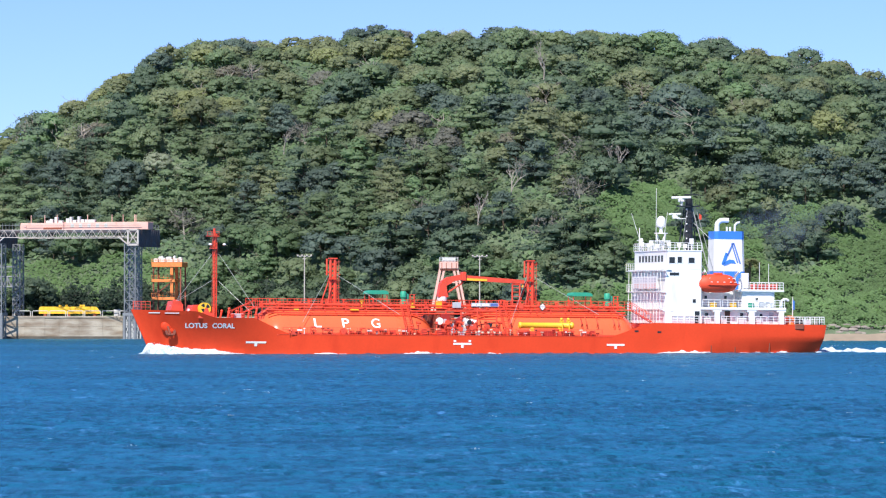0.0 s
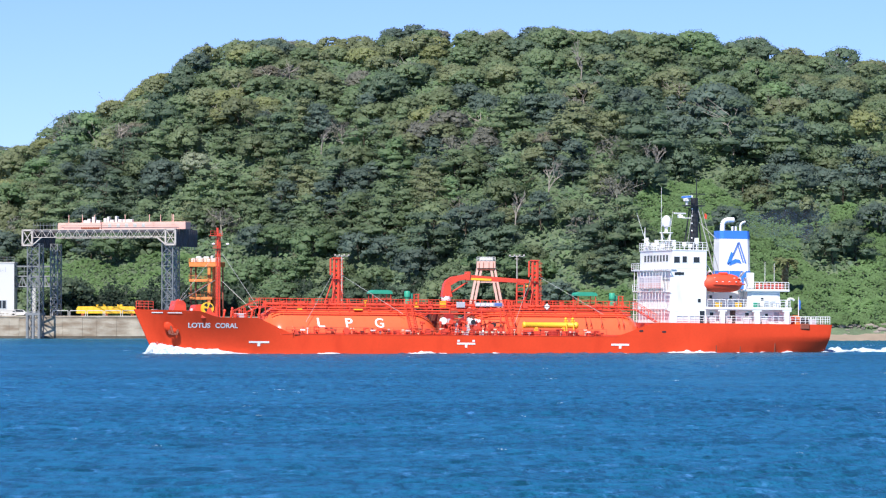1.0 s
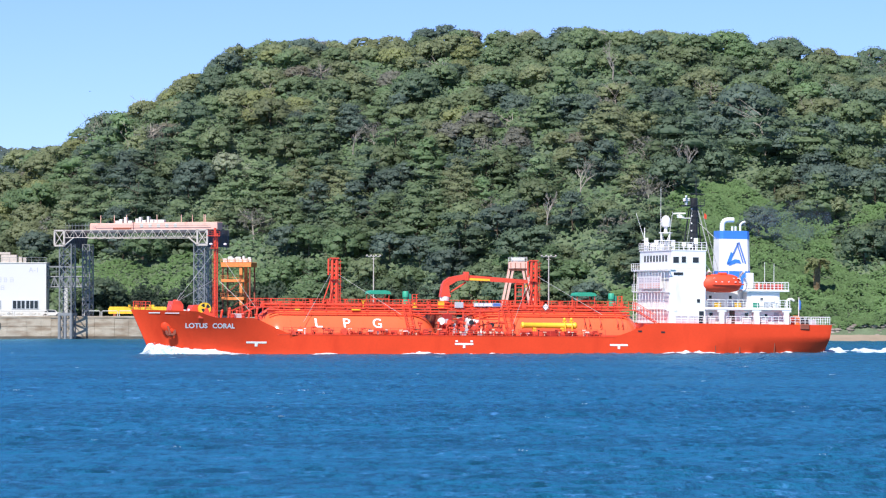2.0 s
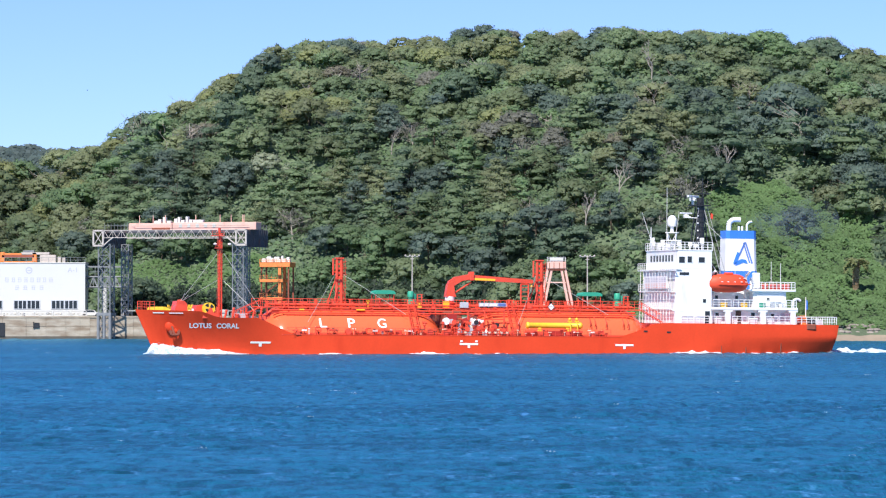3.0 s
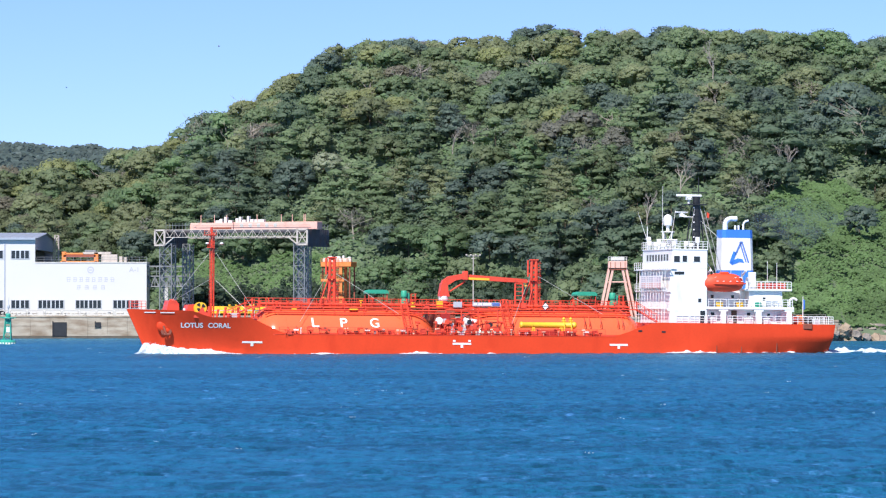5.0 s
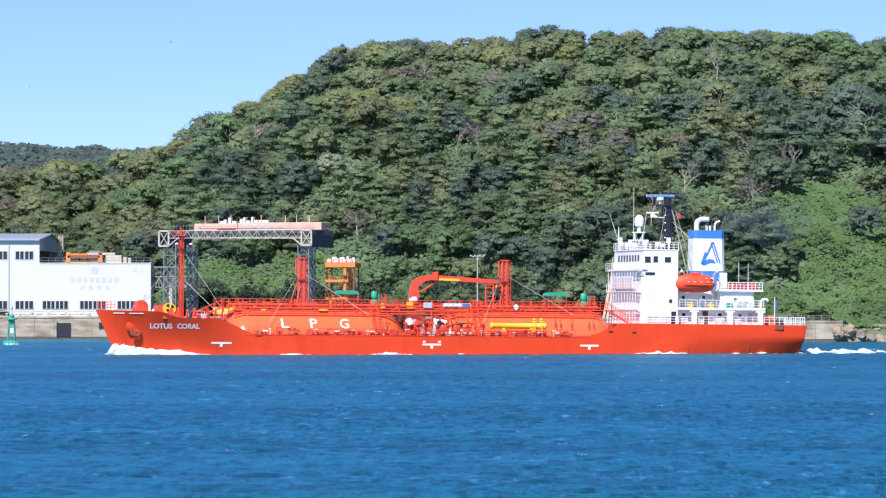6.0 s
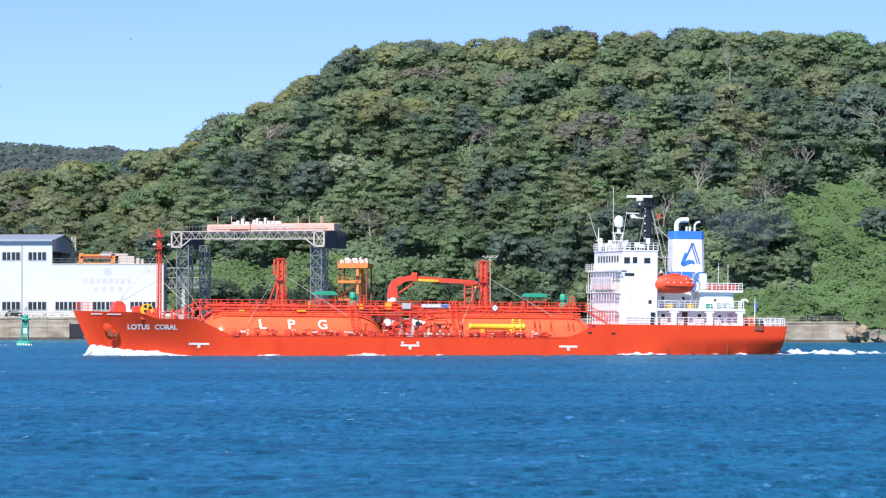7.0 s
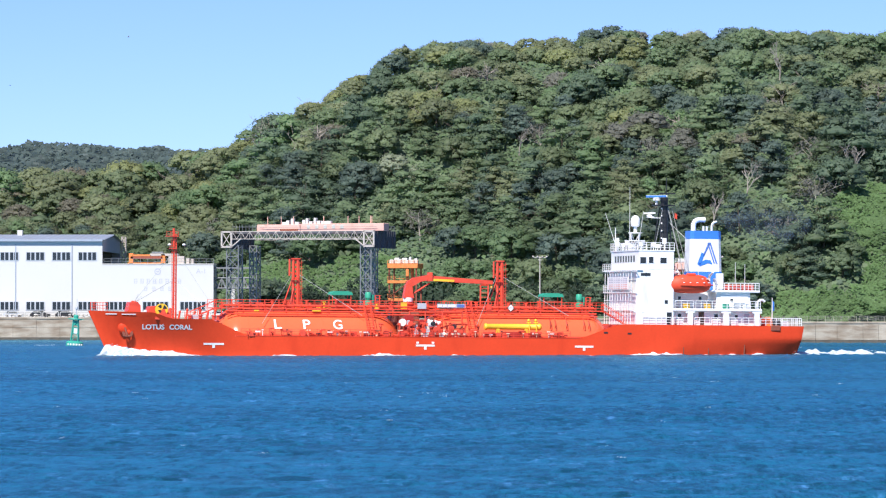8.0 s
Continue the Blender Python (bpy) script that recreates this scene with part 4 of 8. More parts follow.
def build_bridge():
    s = Shape()
    s.box(75.6, 81.0, -7.4, 7.4, 4.4, 12.1, 0.06)
    s.box(75.9, 81.0, -7.38, 7.38, 12.1, 14.75, 0.05)
    s.box(75.2, 76.4, -7.6, 8.2, 12.0, 12.14, 0.03)
    s.box(75.8, 81.1, -7.45, 7.45, 14.7, 14.86, 0.03)
    tower = part("bridge_tower", s, WHITE, ship, "white painted steel bridge tower", False)
    window_row(tower, "x", -5.6, 5.6, 8, 13.2, 14.1, 75.9, 0.42, "bridge_window")
    for a, b, z0, z1 in ((76.1, 76.95, 13.0, 13.85), (77.35, 78.0, 13.05, 13.9), (79.0, 79.9, 13.05, 13.8)):
        q = Shape()
        q.box(a, b, -7.42, -7.34, z0, z1)
        w = part("bridge_window", q, GLASSD, tower)
        q = Shape()
        for c in ((a - 0.07, a), (b, b + 0.07)):
            q.box(c[0], c[1], -7.44, -7.34, z0 - 0.07, z1 + 0.07)
        q.box(a, b, -7.44, -7.34, z1, z1 + 0.07)
        part("window_frame", q, WHITE, w)
    q = Shape()
    q.box(76.2, 77.6, -7.43, -7.35, 11.25, 11.65)
    q.box(76.9, 77.0, -7.45, -7.35, 11.2, 11.7)
    part("dark_vent_slot", q, GLASSD, tower)
    for x, z in ((79.9, 7.4),):
        q = Shape()
        q.box(x - 0.22, x + 0.22, -7.44, -7.36, z, z + 0.5)
        part("porthole_window", q, GLASSD, tower)
    # front: rows of windows, galleries and wires before them
    for z, y0, y1 in ((6.4, -7.3, 7.3), (8.9, -7.6, 7.6), (11.9, -8.0, 8.0)):
        q = Shape()
        for xx in (74.8, 75.1, 75.4):
            q.box(xx, xx + 0.1, y0, y1, z, z + 0.1)
        for yy in np.arange(y0, y1, 1.6):
            q.box(74.8, 75.6, yy, yy + 0.08, z - 0.06, z)
        q.rail([(74.85, y0, z + 0.1), (74.85, y1, z + 0.1)], 1.0, 1.0, 0.04)
        part("front_gallery", q, WHITE, tower)
    for y in np.arange(-7.0, 7.5, 1.4):
        q = Shape()
        q.bar((74.85, y, 4.5), (74.95, y, 12.0), 0.05, n=4)
        part("front_wire", q, WHITE, tower)
    q = Shape()
    for z in (5.6, 7.8):
        q.bar((74.85, -7.2, z), (74.85, 7.2, z), 0.05, n=4)
    part("front_wire", q, WHITE, tower)
    q = Shape()
    q.box(74.62, 74.72, -6.4, 4.4, 9.35, 11.1)
    board = part("notice_board", q, WHITE, tower, "white notice board with red worn writing")
    for z, m in ((10.6, FADED), (9.75, PINK)):
        for k in range(8):
            for dz in (-0.24, 0.02, 0.26):
                q = Shape()
                q.box(74.58, 74.615, -6.0 + 1.26 * k, -5.15 + 1.26 * k - 0.2 * (k % 3), z + dz - 0.05, z + dz + 0.05)
                part("writing_bar", q, m, board)
    # bridge top
    q = Shape()
    q.rail([(75.7, -7.1, 14.85), (81.1, -7.1, 14.85)], 1.05, 0.7, 0.05)
    part("top_rail", q, WHITE, tower)
    q = Shape()
    q.rail([(75.7, -7.1, 14.85), (75.7, 7.1, 14.85), (81.1, 7.1, 14.85)], 1.05, 0.9, 0.05)
    part("top_rail", q, WHITE, tower)
    rnd = random.Random(12)
    for k in range(14):
        x, y = rnd.uniform(75.9, 80.6), rnd.uniform(-6, 6)
        h = rnd.uniform(0.6, 1.9)
        q = Shape()
        q.bar((x, y, 14.85), (x, y, 14.85 + h), 0.07, n=6)
        q.box(x - 0.25, x + 0.25, y - 0.2, y + 0.2, 14.75 + h * 0.6, 14.9 + h)
        part("antenna_fitting", q, WHITE, tower)
    q = Shape()
    q.bar((76.0, 5.5, 14.9), (76.0, 5.5, 18.2), 0.12, 0.05, n=6)
    q.bar((75.6, 5.5, 16.4), (76.6, 5.5, 16.4), 0.05, n=4)
    part("search_light_mast", q, WHITE, tower)
    # satellite dome on its lattice stand
    q = Shape()
    for a in range(4):
        c, d = math.cos(a * math.pi / 2 + 0.4), math.sin(a * math.pi / 2 + 0.4)
        q.bar((77.4 + 0.5 * c, 0.5 * d, 14.85), (77.4 + 0.9 * c, 0.9 * d, 17.4), 0.07, n=5)
        q.bar((77.4 + 0.5 * c, 0.5 * d, 14.85), (77.4 - 0.9 * d, 0.9 * c, 17.4), 0.04, n=4)
    q.box(76.3, 78.5, -1.0, 1.0, 16.2, 16.3)
    q.lathe_z([(17.3, 1.0), (17.42, 1.0)], 77.4, 0, 12)
    q.bar((77.4, 0, 17.4), (77.4, 0, 18.3), 0.25, n=8)
    stand = part("dome_stand", q, WHITE, tower)
    q = Shape()
    q.lathe_z([(18.2, 0.45), (18.35, 0.62), (18.9, 0.68), (19.35, 0.63), (19.65, 0.45), (19.8, 0.22), (19.85, 0.05)], 77.4, 0, 18)
    part("satellite_dome", q, WHITE, tower, "white satellite dome", True)
    for x, y, z, lean in ((76.3, -1.0, 23.8, 0.0), (75.2, 1.5, 20.2, -1.8), (78.6, 3.0, 20.5, 0.8)):
        q = Shape()
        q.bar((x, y, 14.9), (x + lean, y, z), 0.045, 0.025, n=4)
        part("whip_antenna", q, WHITE, tower)
    # black radar mast
    q = Shape()
    q.bar((81.6, 0, 14.7), (81.6, 0, 22.4), 0.62, 0.52, n=12)
    q.bar((83.0, 0.6, 14.7), (82.2, 0.3, 21.0), 0.10, n=6)
    q.bar((80.2, 0.6, 14.7), (81.0, 0.3, 21.0), 0.10, n=6)
    q.box(80.0, 82.9, -0.9, 0.9, 21.2, 21.36)
    q.rail([(80.0, -0.9, 21.3), (82.9, -0.9, 21.3)], 0.9, 0.6, 0.035)
    for z in np.arange(15.4, 21, 0.7):
        q.box(81.2, 82.0, -0.62, -0.42, z, z + 0.1)
    q.bar((81.9, 0, 22.0), (81.9, 0, 25.2), 0.07, n=5)
    q.box(80.9, 83.2, -0.08, 0.08, 22.9, 23.05)
    mast = part("radar_mast", q, BLACKP, ship, "black radar mast above the bridge")
    for z in np.arange(15.6, 21, 1.05):
        q = Shape()
        q.ball((81.1, -0.5, z), 0.12, 8, 5)
        part("navigation_light", q, WHITE, mast, "", True)
    q = Shape()
    q.bar((80.4, -0.2, 21.36), (80.4, -0.2, 22.2), 0.22, n=10)
    q.box(80.0, 80.8, -0.6, 0.2, 21.9, 22.35, 0.05)
    part("radar_gearbox", q, WHITE, mast)
    q = Shape()
    q.box(79.0, 79.9, -0.9, -0.2, 19.5, 19.7)
    q.box(78.95, 79.65, -0.8, -0.2, 19.68, 19.95, 0.06)
    q.bar((79.3, -0.5, 19.9), (79.3, -0.5, 20.1), 0.1, n=8)
    q.bar((79.6, -0.5, 19.5), (81.5, 0, 19.5), 0.07, n=5)
    part("small_radar", q, WHITE, mast, "", True)
    q = Shape()
    q.box(-1.95, 1.95, -0.17, 0.05, -0.16, 0.16, 0.04)
    scan = part("radar_scanner", q, WHITE, ship, "white rotating radar scanner bar")
    q = Shape()
    q.box(-1.9, 1.9, 0.053, 0.085, -0.13, 0.13)
    part("scanner_back", q, BLUE, scan)
    q = Shape()
    q.box(-1.2, 1.2, -0.12, 0.06, -0.10, 0.10, 0.03)
    low = part("radar_scanner", q, WHITE, ship, "small white rotating radar scanner bar")
    for a, b in (((81.3, -0.3, 21.0), (79.2, -4.0, 15.6)), ((82.0, -0.3, 21.0), (83.0, -5.0, 11.5)), ((82.2, 0, 19.0), (84.5, -1.5, 16.5)), ((82.1, 0.2, 21.6), (83.6, -5, 9.5)), ((82.6, 0, 21.2), (84.0, -6.0, 9.6))):
        q = Shape()
        q.bar(a, b, 0.035, n=4)
        part("halyard", q, STEEL, mast)
    q = Shape()
    q.prism_y([(83.0, 19.5), (83.35, 19.35), (83.4, 20.0), (83.05, 20.25)], -0.42, -0.40)
    part("signal_flag", q, RED, mast)
    return scan, low


scanner, low_scanner = build_bridge()
SCAN_AT = (80.4, -0.2, 22.55)


def rail_parts(name, a, b, z, y, h, step, r):
    """A white guard rail on the ship: its handrail, under it the lower bars and each post."""
    s = Shape()
    s.bar((a, y, z + h), (b, y, z + h), r, n=6)
    top = part(name, s, WHITE, ship)
    for j in (1, 2):
        s = Shape()
        s.bar((a, y, z + h * j / 3), (b, y, z + h * j / 3), r * 0.85, n=4)
        part("lower_bar", s, WHITE, top)
    k = max(1, round((b - a) / step))
    for i in range(k + 1):
        x = a + (b - a) * i / k
        s = Shape()
        s.bar((x, y, z), (x, y, z + h), r, n=4)
        part("post", s, WHITE, top)


def build_accommodation():
    s = Shape()   # deckhouse on the poop, set in under the boat deck
    s.box(80.9, 93.2, -6.3, 6.3, 4.4, 6.45)
    s.box(80.9, 87.4, -4.6, 4.6, 6.7, 9.1)
    s.box(87.4, 92.3, -6.6, 6.6, 6.7, 9.05)
    house = part("deckhouse", s, WHITE, ship, "white painted deckhouse walls under the boat deck")
    s = Shape()
    s.box(80.8, 93.8, -7.5, 7.5, 6.42, 6.78, 0.04)
    part("boat_deck", s, WHITE, ship, "white boat deck slab")
    s = Shape()
    s.box(86.6, 93.6, -7.1, 7.1, 9.05, 9.36, 0.04)
    s.box(88.0, 92.0, -6.68, -6.62, 6.78, 9.05)
    part("upper_deck", s, WHITE, ship, "white upper deck slab and screen")
    for x, w in ((75.95, 0.85), (83.4, 0.75), (88.6, 0.8), (93.1, 0.75)):
        q = Shape()
        q.prism_y([(x - w / 2, 4.4), (x + w / 2, 4.4), (x + w / 2, 6.42), (x - w / 2, 6.42)], -7.45, -7.1)
        q.prism_y([(x - w / 2 - 0.3, 6.15), (x + w / 2 + 0.3, 6.15), (x + w / 2 + 0.3, 6.42), (x - w / 2 - 0.3, 6.42)], -7.44, -7.12)
        part("deck_pillar", q, WHITE, ship)
    for x0, x1, z0, z1, m in ((80.0, 80.7, 4.5, 6.2, GLASSD), (84.9, 85.7, 4.5, 6.3, BARK), (87.2, 87.7, 5.4, 6.0, GLASSD), (90.2, 90.6, 5.4, 5.9, GLASSD), (91.6, 92.3, 4.6, 6.1, GREYP), (81.9, 82.4, 5.5, 6.0, GLASSD)):
        q = Shape()
        yy = -7.44 if x0 < 80.9 else -6.34
        q.box(x0, x1, yy, yy + 0.1, z0, z1)
        part("door" if z1 - z0 > 1 else "porthole", q, m, house)
    for x, z in ((82.6, 8.0), (85.6, 8.0), (89.6, 7.7), (91.0, 7.4)):
        q = Shape()
        yy = -4.64 if x < 87.4 else -6.71
        q.box(x - 0.2, x + 0.2, yy, yy + 0.1, z, z + 0.45)
        part("porthole", q, GLASSD, house)
    x = 76.4
    for a, b in ((76.5, 78.3), (78.5, 80.6), (81.0, 83.0), (84.0, 86.2), (86.4, 88.2), (89.0, 90.8), (91.0, 92.7), (93.6, 96.6), (96.8, 99.6)):
        rail_parts("poop_rail", a, b, 4.45, -min(7.5, half_breadth((a + b) / 2, 4.4) - 0.12), 1.05, 0.75, 0.05)
    for a, b in ((81.2, 83.9), (84.2, 87.4), (87.9, 90.5), (90.7, 93.6)):
        rail_parts("boat_deck_rail", a, b, 6.78, -7.3, 1.05, 0.8, 0.05)
    for a, b in ((86.8, 89.0), (89.1, 91.3), (91.4, 93.5)):
        rail_parts("upper_deck_rail", a, b, 9.36, -7.0, 1.0, 0.55, 0.05)
    q = Shape()
    q.rail([(99.5, -6.8, 4.45), (99.5, 6.8, 4.45)], 1.05, 1.0, 0.05)
    part("stern_rail", q, WHITE, ship)
    for a, b in ((77.0, 77.9), (78.9, 79.6), (81.6, 82.4), (84.3, 84.9), (86.7, 87.9), (89.4, 90.4)):
        q = Shape()
        q.box(a, b, -7.2, -6.7, 4.4, 5.15 + 0.2 * (a % 1), 0.06)
        part("deck_locker", q, WHITE, ship)
    for a, m in ((83.0, YELLOW), (86.0, YELLOW), (88.7, GREEN), (90.3, GREYP), (91.6, WHITE)):
        q = Shape()
        q.box(a - 0.45, a + 0.45, -7.0, -6.5, 6.8, 7.45, 0.06)
        part("stowage_box", q, m, ship)
    q = Shape()
    for z in (6.8,):
        q.bar((89.8, -6.7, 7.6), (91.4, -6.7, 7.6), 0.42, n=14)
    part("raft_canister", q, WHITE, ship, "white life raft canister", True)
    for x in (89.2, 90.4, 91.6, 92.4):
        q = Shape()
        q.box(x - 0.45, x + 0.45, -6.6, -6.0, 9.36, 10.15, 0.05)
        part("red_locker", q, RED, ship)
    q = Shape()
    q.box(87.6, 88.5, -6.4, -5.4, 9.36, 11.7, 0.08)
    q.bar((87.2, -6.2, 9.36), (87.2, -6.2, 11.0), 0.2, n=10)
    part("ventilator_trunk", q, WHITE, ship)
    for x, z in ((90.6, 13.3), (92.0, 13.1), (85.2, 12.9)):
        q = Shape()
        q.bar((x, -5.0, 9.36), (x, -5.0, z), 0.05, 0.03, n=4)
        part("whip_antenna", q, WHITE, ship)
    # swan-neck ventilator over the poop
    q = Shape()
    pts = [(93.4, -6.6, 6.78), (93.4, -6.6, 7.6)] + [(93.4 + 0.55 * (1 - math.cos(a)), -6.6, 7.6 + 0.45 * math.sin(a)) for a in np.linspace(0.3, 2.7, 8)]
    q.tube(pts, 0.17, 8)
    part("gooseneck_vent", q, WHITE, ship, "", True)
    q = Shape()   # davit frames
    for x in (81.4, 86.6):
        q.tube([(x, -5.2, 6.78), (x, -5.8, 11.2), (x, -7.6, 11.9)], 0.16, 8)
    q.bar((81.4, -5.6, 9.2), (86.6, -5.6, 9.2), 0.12, n=6)
    part("davit", q, WHITE, ship, "white lifeboat davit frames")
    # inclined ladder abaft the bridge
    q = Shape()
    q.ladder((83.2, -6.0, 9.0), (81.2, -6.0, 12.0), 0.7, 0.3, 0.05, (0, 1, 0))
    q.bar((83.2, -6.4, 10.0), (81.2, -6.4, 13.0), 0.05, n=4)
    q.rail([(81.2, -6.2, 9.0), (81.2, -6.2, 12.1)], 0.4, 0.6, 0.04, 2)
    part("ladder", q, WHITE, ship)
    # stern gear
    for x, m, h, w in ((94.2, RED, 1.7, 0.7), (94.9, RED, 1.3, 0.5), (95.7, ORANGE, 1.35, 0.6), (96.6, BLACKP, 1.0, 0.3), (97.2, BLACKP, 0.9, 0.3), (98.2, GREYP, 0.8, 0.5)):
        q = Shape()
        q.prism_y([(x - w, 4.36), (x + w, 4.36), (x + w * 0.8, 4.36 + h * 0.7), (x + w * 0.3, 4.36 + h), (x - w * 0.7, 4.36 + h * 0.8)], -4.5, -2.5)
        part("mooring_winch", q, m, ship)
    q = Shape()
    q.bar((97.6, 0, 4.4), (97.6, 0, 8.4), 0.09, 0.05, n=6)
    staff = part("flag_staff", q, WHITE, ship)
    q = Shape()
    q.add([(97.65, -0.02, 8.0), (97.85, -0.15, 7.8), (97.95, 0.1, 6.6), (97.7, 0.0, 6.5)], [(0, 1, 2, 3)])
    q.add([(97.65, 0.02, 8.0), (97.85, -0.11, 7.8), (97.95, 0.14, 6.6), (97.7, 0.04, 6.5)], [(3, 2, 1, 0)])
    part("ensign", q, BLUE, ship, "blue and white ensign hanging at the stern")
    s = Shape()
    s.box(95.0, 96.4, -half_breadth(95.7, 4.0) - 0.15, -half_breadth(95.7, 4.0) + 0.6, 3.7, 4.5, 0.1)
    part("roller_fairlead", s, RUST, ship)


build_accommodation()


def build_lifeboat():
    s = Shape()
    n, rows = 20, []
    for i in range(n + 1):
        u = i / n
        x = 80.35 + 6.1 * u
        e = (1 - abs(2 * u - 1) ** 3.4)
        w, top, bot = 1.15 * max(0.08, e) ** 0.6, 10.1 + 1.42 * max(0.05, e) ** 0.55, 10.0 - 1.15 * max(0.05, e) ** 0.55
        ring = []
        for k in range(14):
            a = 2 * math.pi * k / 14
            zz = math.sin(a)
            ring.append((x, -6.9 + w * math.cos(a), 10.05 + (zz * (top - 10.05) if zz > 0 else zz * (10.05 - bot))))
        rows.append(ring)
    vs = [p for r in rows for p in r]
    fs = [(i * 14 + k, i * 14 + (k + 1) % 14, (i + 1) * 14 + (k + 1) % 14, (i + 1) * 14 + k) for i in range(n) for k in range(14)]
    fs += [tuple(range(13, -1, -1)), tuple(n * 14 + k for k in range(14))]
    s.add(vs, fs)
    boat = part("lifeboat", s, BOATRED, ship, "orange enclosed lifeboat hung in its davits", True)
    s = Shape()
    s.tube([(81.3, -7.6, 10.0), (82.0, -8.05, 10.0), (84.0, -8.12, 9.95), (85.9, -8.05, 10.0), (86.6, -7.6, 10.05)], 0.09, 6)
    part("fender_line", s, BOATRED, boat)
    s = Shape()
    s.box(83.0, 84.2, -7.4, -6.5, 11.3, 11.7, 0.12)
    part("conning_hatch", s, BOATRED, boat)
    for x in (82.3, 83.2, 84.2, 85.2, 85.9):
        s = Shape()
        s.box(x - 0.12, x + 0.12, -8.06, -7.8, 10.32, 10.42)
        part("reflector", s, LETTER, boat)
        s = Shape()
        s.box(x - 0.3, x - 0.05, -7.75, -7.5, 10.86, 10.95)
        part("reflector", s, LETTER, boat)
    for x in (81.9, 86.1):
        s = Shape()
        s.bar((x, -6.9, 11.0), (x, -7.3, 11.9), 0.05, n=4)
        part("fall_wire", s, STEEL, boat)


build_lifeboat()


def build_funnel():
    def block(z0, z1, grow=0.0):
        s = Shape()
        def ring(z):
            k = (z - 9.3) / 8.5
            x0, x1 = 84.95 + 0.12 * k - grow, 89.75 - 0.25 * k + grow
            y = 1.8 - 0.1 * k + grow
            c = 0.45
            return [(x0 + c, -y, z), (x1 - c, -y, z), (x1, -y + c, z), (x1, y - c, z), (x1 - c, y, z), (x0 + c, y, z), (x0, y - c, z), (x0, -y + c, z)]
        a, b = ring(z0), ring(z1)
        s.add(a + b, [(i, (i + 1) % 8, 8 + (i + 1) % 8, 8 + i) for i in range(8)] + [tuple(range(7, -1, -1)), tuple(range(8, 16))])
        return s
    f = part("funnel", block(9.3, 17.6), WHITE, ship, "white funnel with blue bands and emblem")
    part("blue_top_band", block(16.6, 17.75, 0.02), BLUE, f)
    part("blue_base_band", block(9.3, 12.0, 0.02), BLUE, f)
    y = -1.76
    for poly, m in (([(86.75, 14.2), (86.98, 14.2), (87.85, 16.1), (87.62, 16.1)], DEEPBLUE),
                    ([(87.72, 16.1), (87.92, 16.1), (88.95, 13.1), (88.72, 13.1)], DEEPBLUE),
                    ([(87.45, 16.0), (87.62, 16.0), (88.55, 13.2), (88.35, 13.2)], DEEPBLUE),
                    ([(86.0, 13.1), (86.45, 12.9), (87.05, 14.5), (86.6, 14.7)], BLUE),
                    ([(86.0, 13.0), (86.4, 12.75), (87.5, 13.2), (88.2, 13.05), (87.9, 13.6), (87.2, 13.7), (86.6, 13.4)], BLUE)):
        s = Shape()
        s.prism_y(poly, y - 0.06, y + 0.05)
        part("emblem_stroke", s, m, f)
    s = Shape()
    pts = [(85.9, 0, 17.6), (85.9, 0, 18.6)] + [(85.9 + 0.9 * (1 - math.cos(a)), 0, 18.6 + 0.75 * math.sin(a)) for a in np.linspace(0.3, 1.5, 5)] + [(87.6, 0, 19.35)]
    s.tube(pts, 0.36, 12)
    part("exhaust_pipe", s, WHITE, f, "pale bent exhaust pipe", True)
    for x, h in ((87.2, 1.0), (87.7, 1.0), (88.4, 1.0)):
        s = Shape()
        s.tube([(x, -0.6, 17.6), (x, -0.6, 17.6 + h), (x + 0.25, -0.6, 17.95 + h), (x + 0.75, -0.6, 18.1 + h)] if x > 88 else [(x, -0.6, 17.6), (x, -0.6, 18.4)], 0.15, 8)
        part("exhaust_pipe", s, WHITE, f, "", True)


build_funnel()


# ---- the far shore ----
RIDGE = [(-260, 30), (-200, 34), (-156, 37), (-135, 40), (-117, 44), (-105, 46.5), (-92, 47), (-85, 47.2), (-76, 52.2), (-67, 54.5), (-58, 57.5), (-53, 60), (-47, 64.5),
         (-40, 67.5), (-35, 72.5), (-18, 76), (5, 75.6), (16, 78.2), (40, 77.8), (57, 78.2), (80, 78.6), (91, 77.2), (105, 75.6), (120, 73.4), (139, 70.2), (152, 65), (171, 58), (215, 48), (270, 35)]
RX, RZ = [a for a, b in RIDGE], [b for a, b in RIDGE]
RIDGE_Y = 1070.0
CANOPY = 7.2


def shore_y(x):
    return float(np.interp(x, [-400, -24, 46, 60, 90, 400], [886, 886, 818, 812, 822, 830]))


def foot_y(x):
    return shore_y(x) + float(np.interp(x, [-400, -72, -63, -30, 0, 44, 62, 400], [52, 46, 14, 12, 20, 20, 5, 9]))


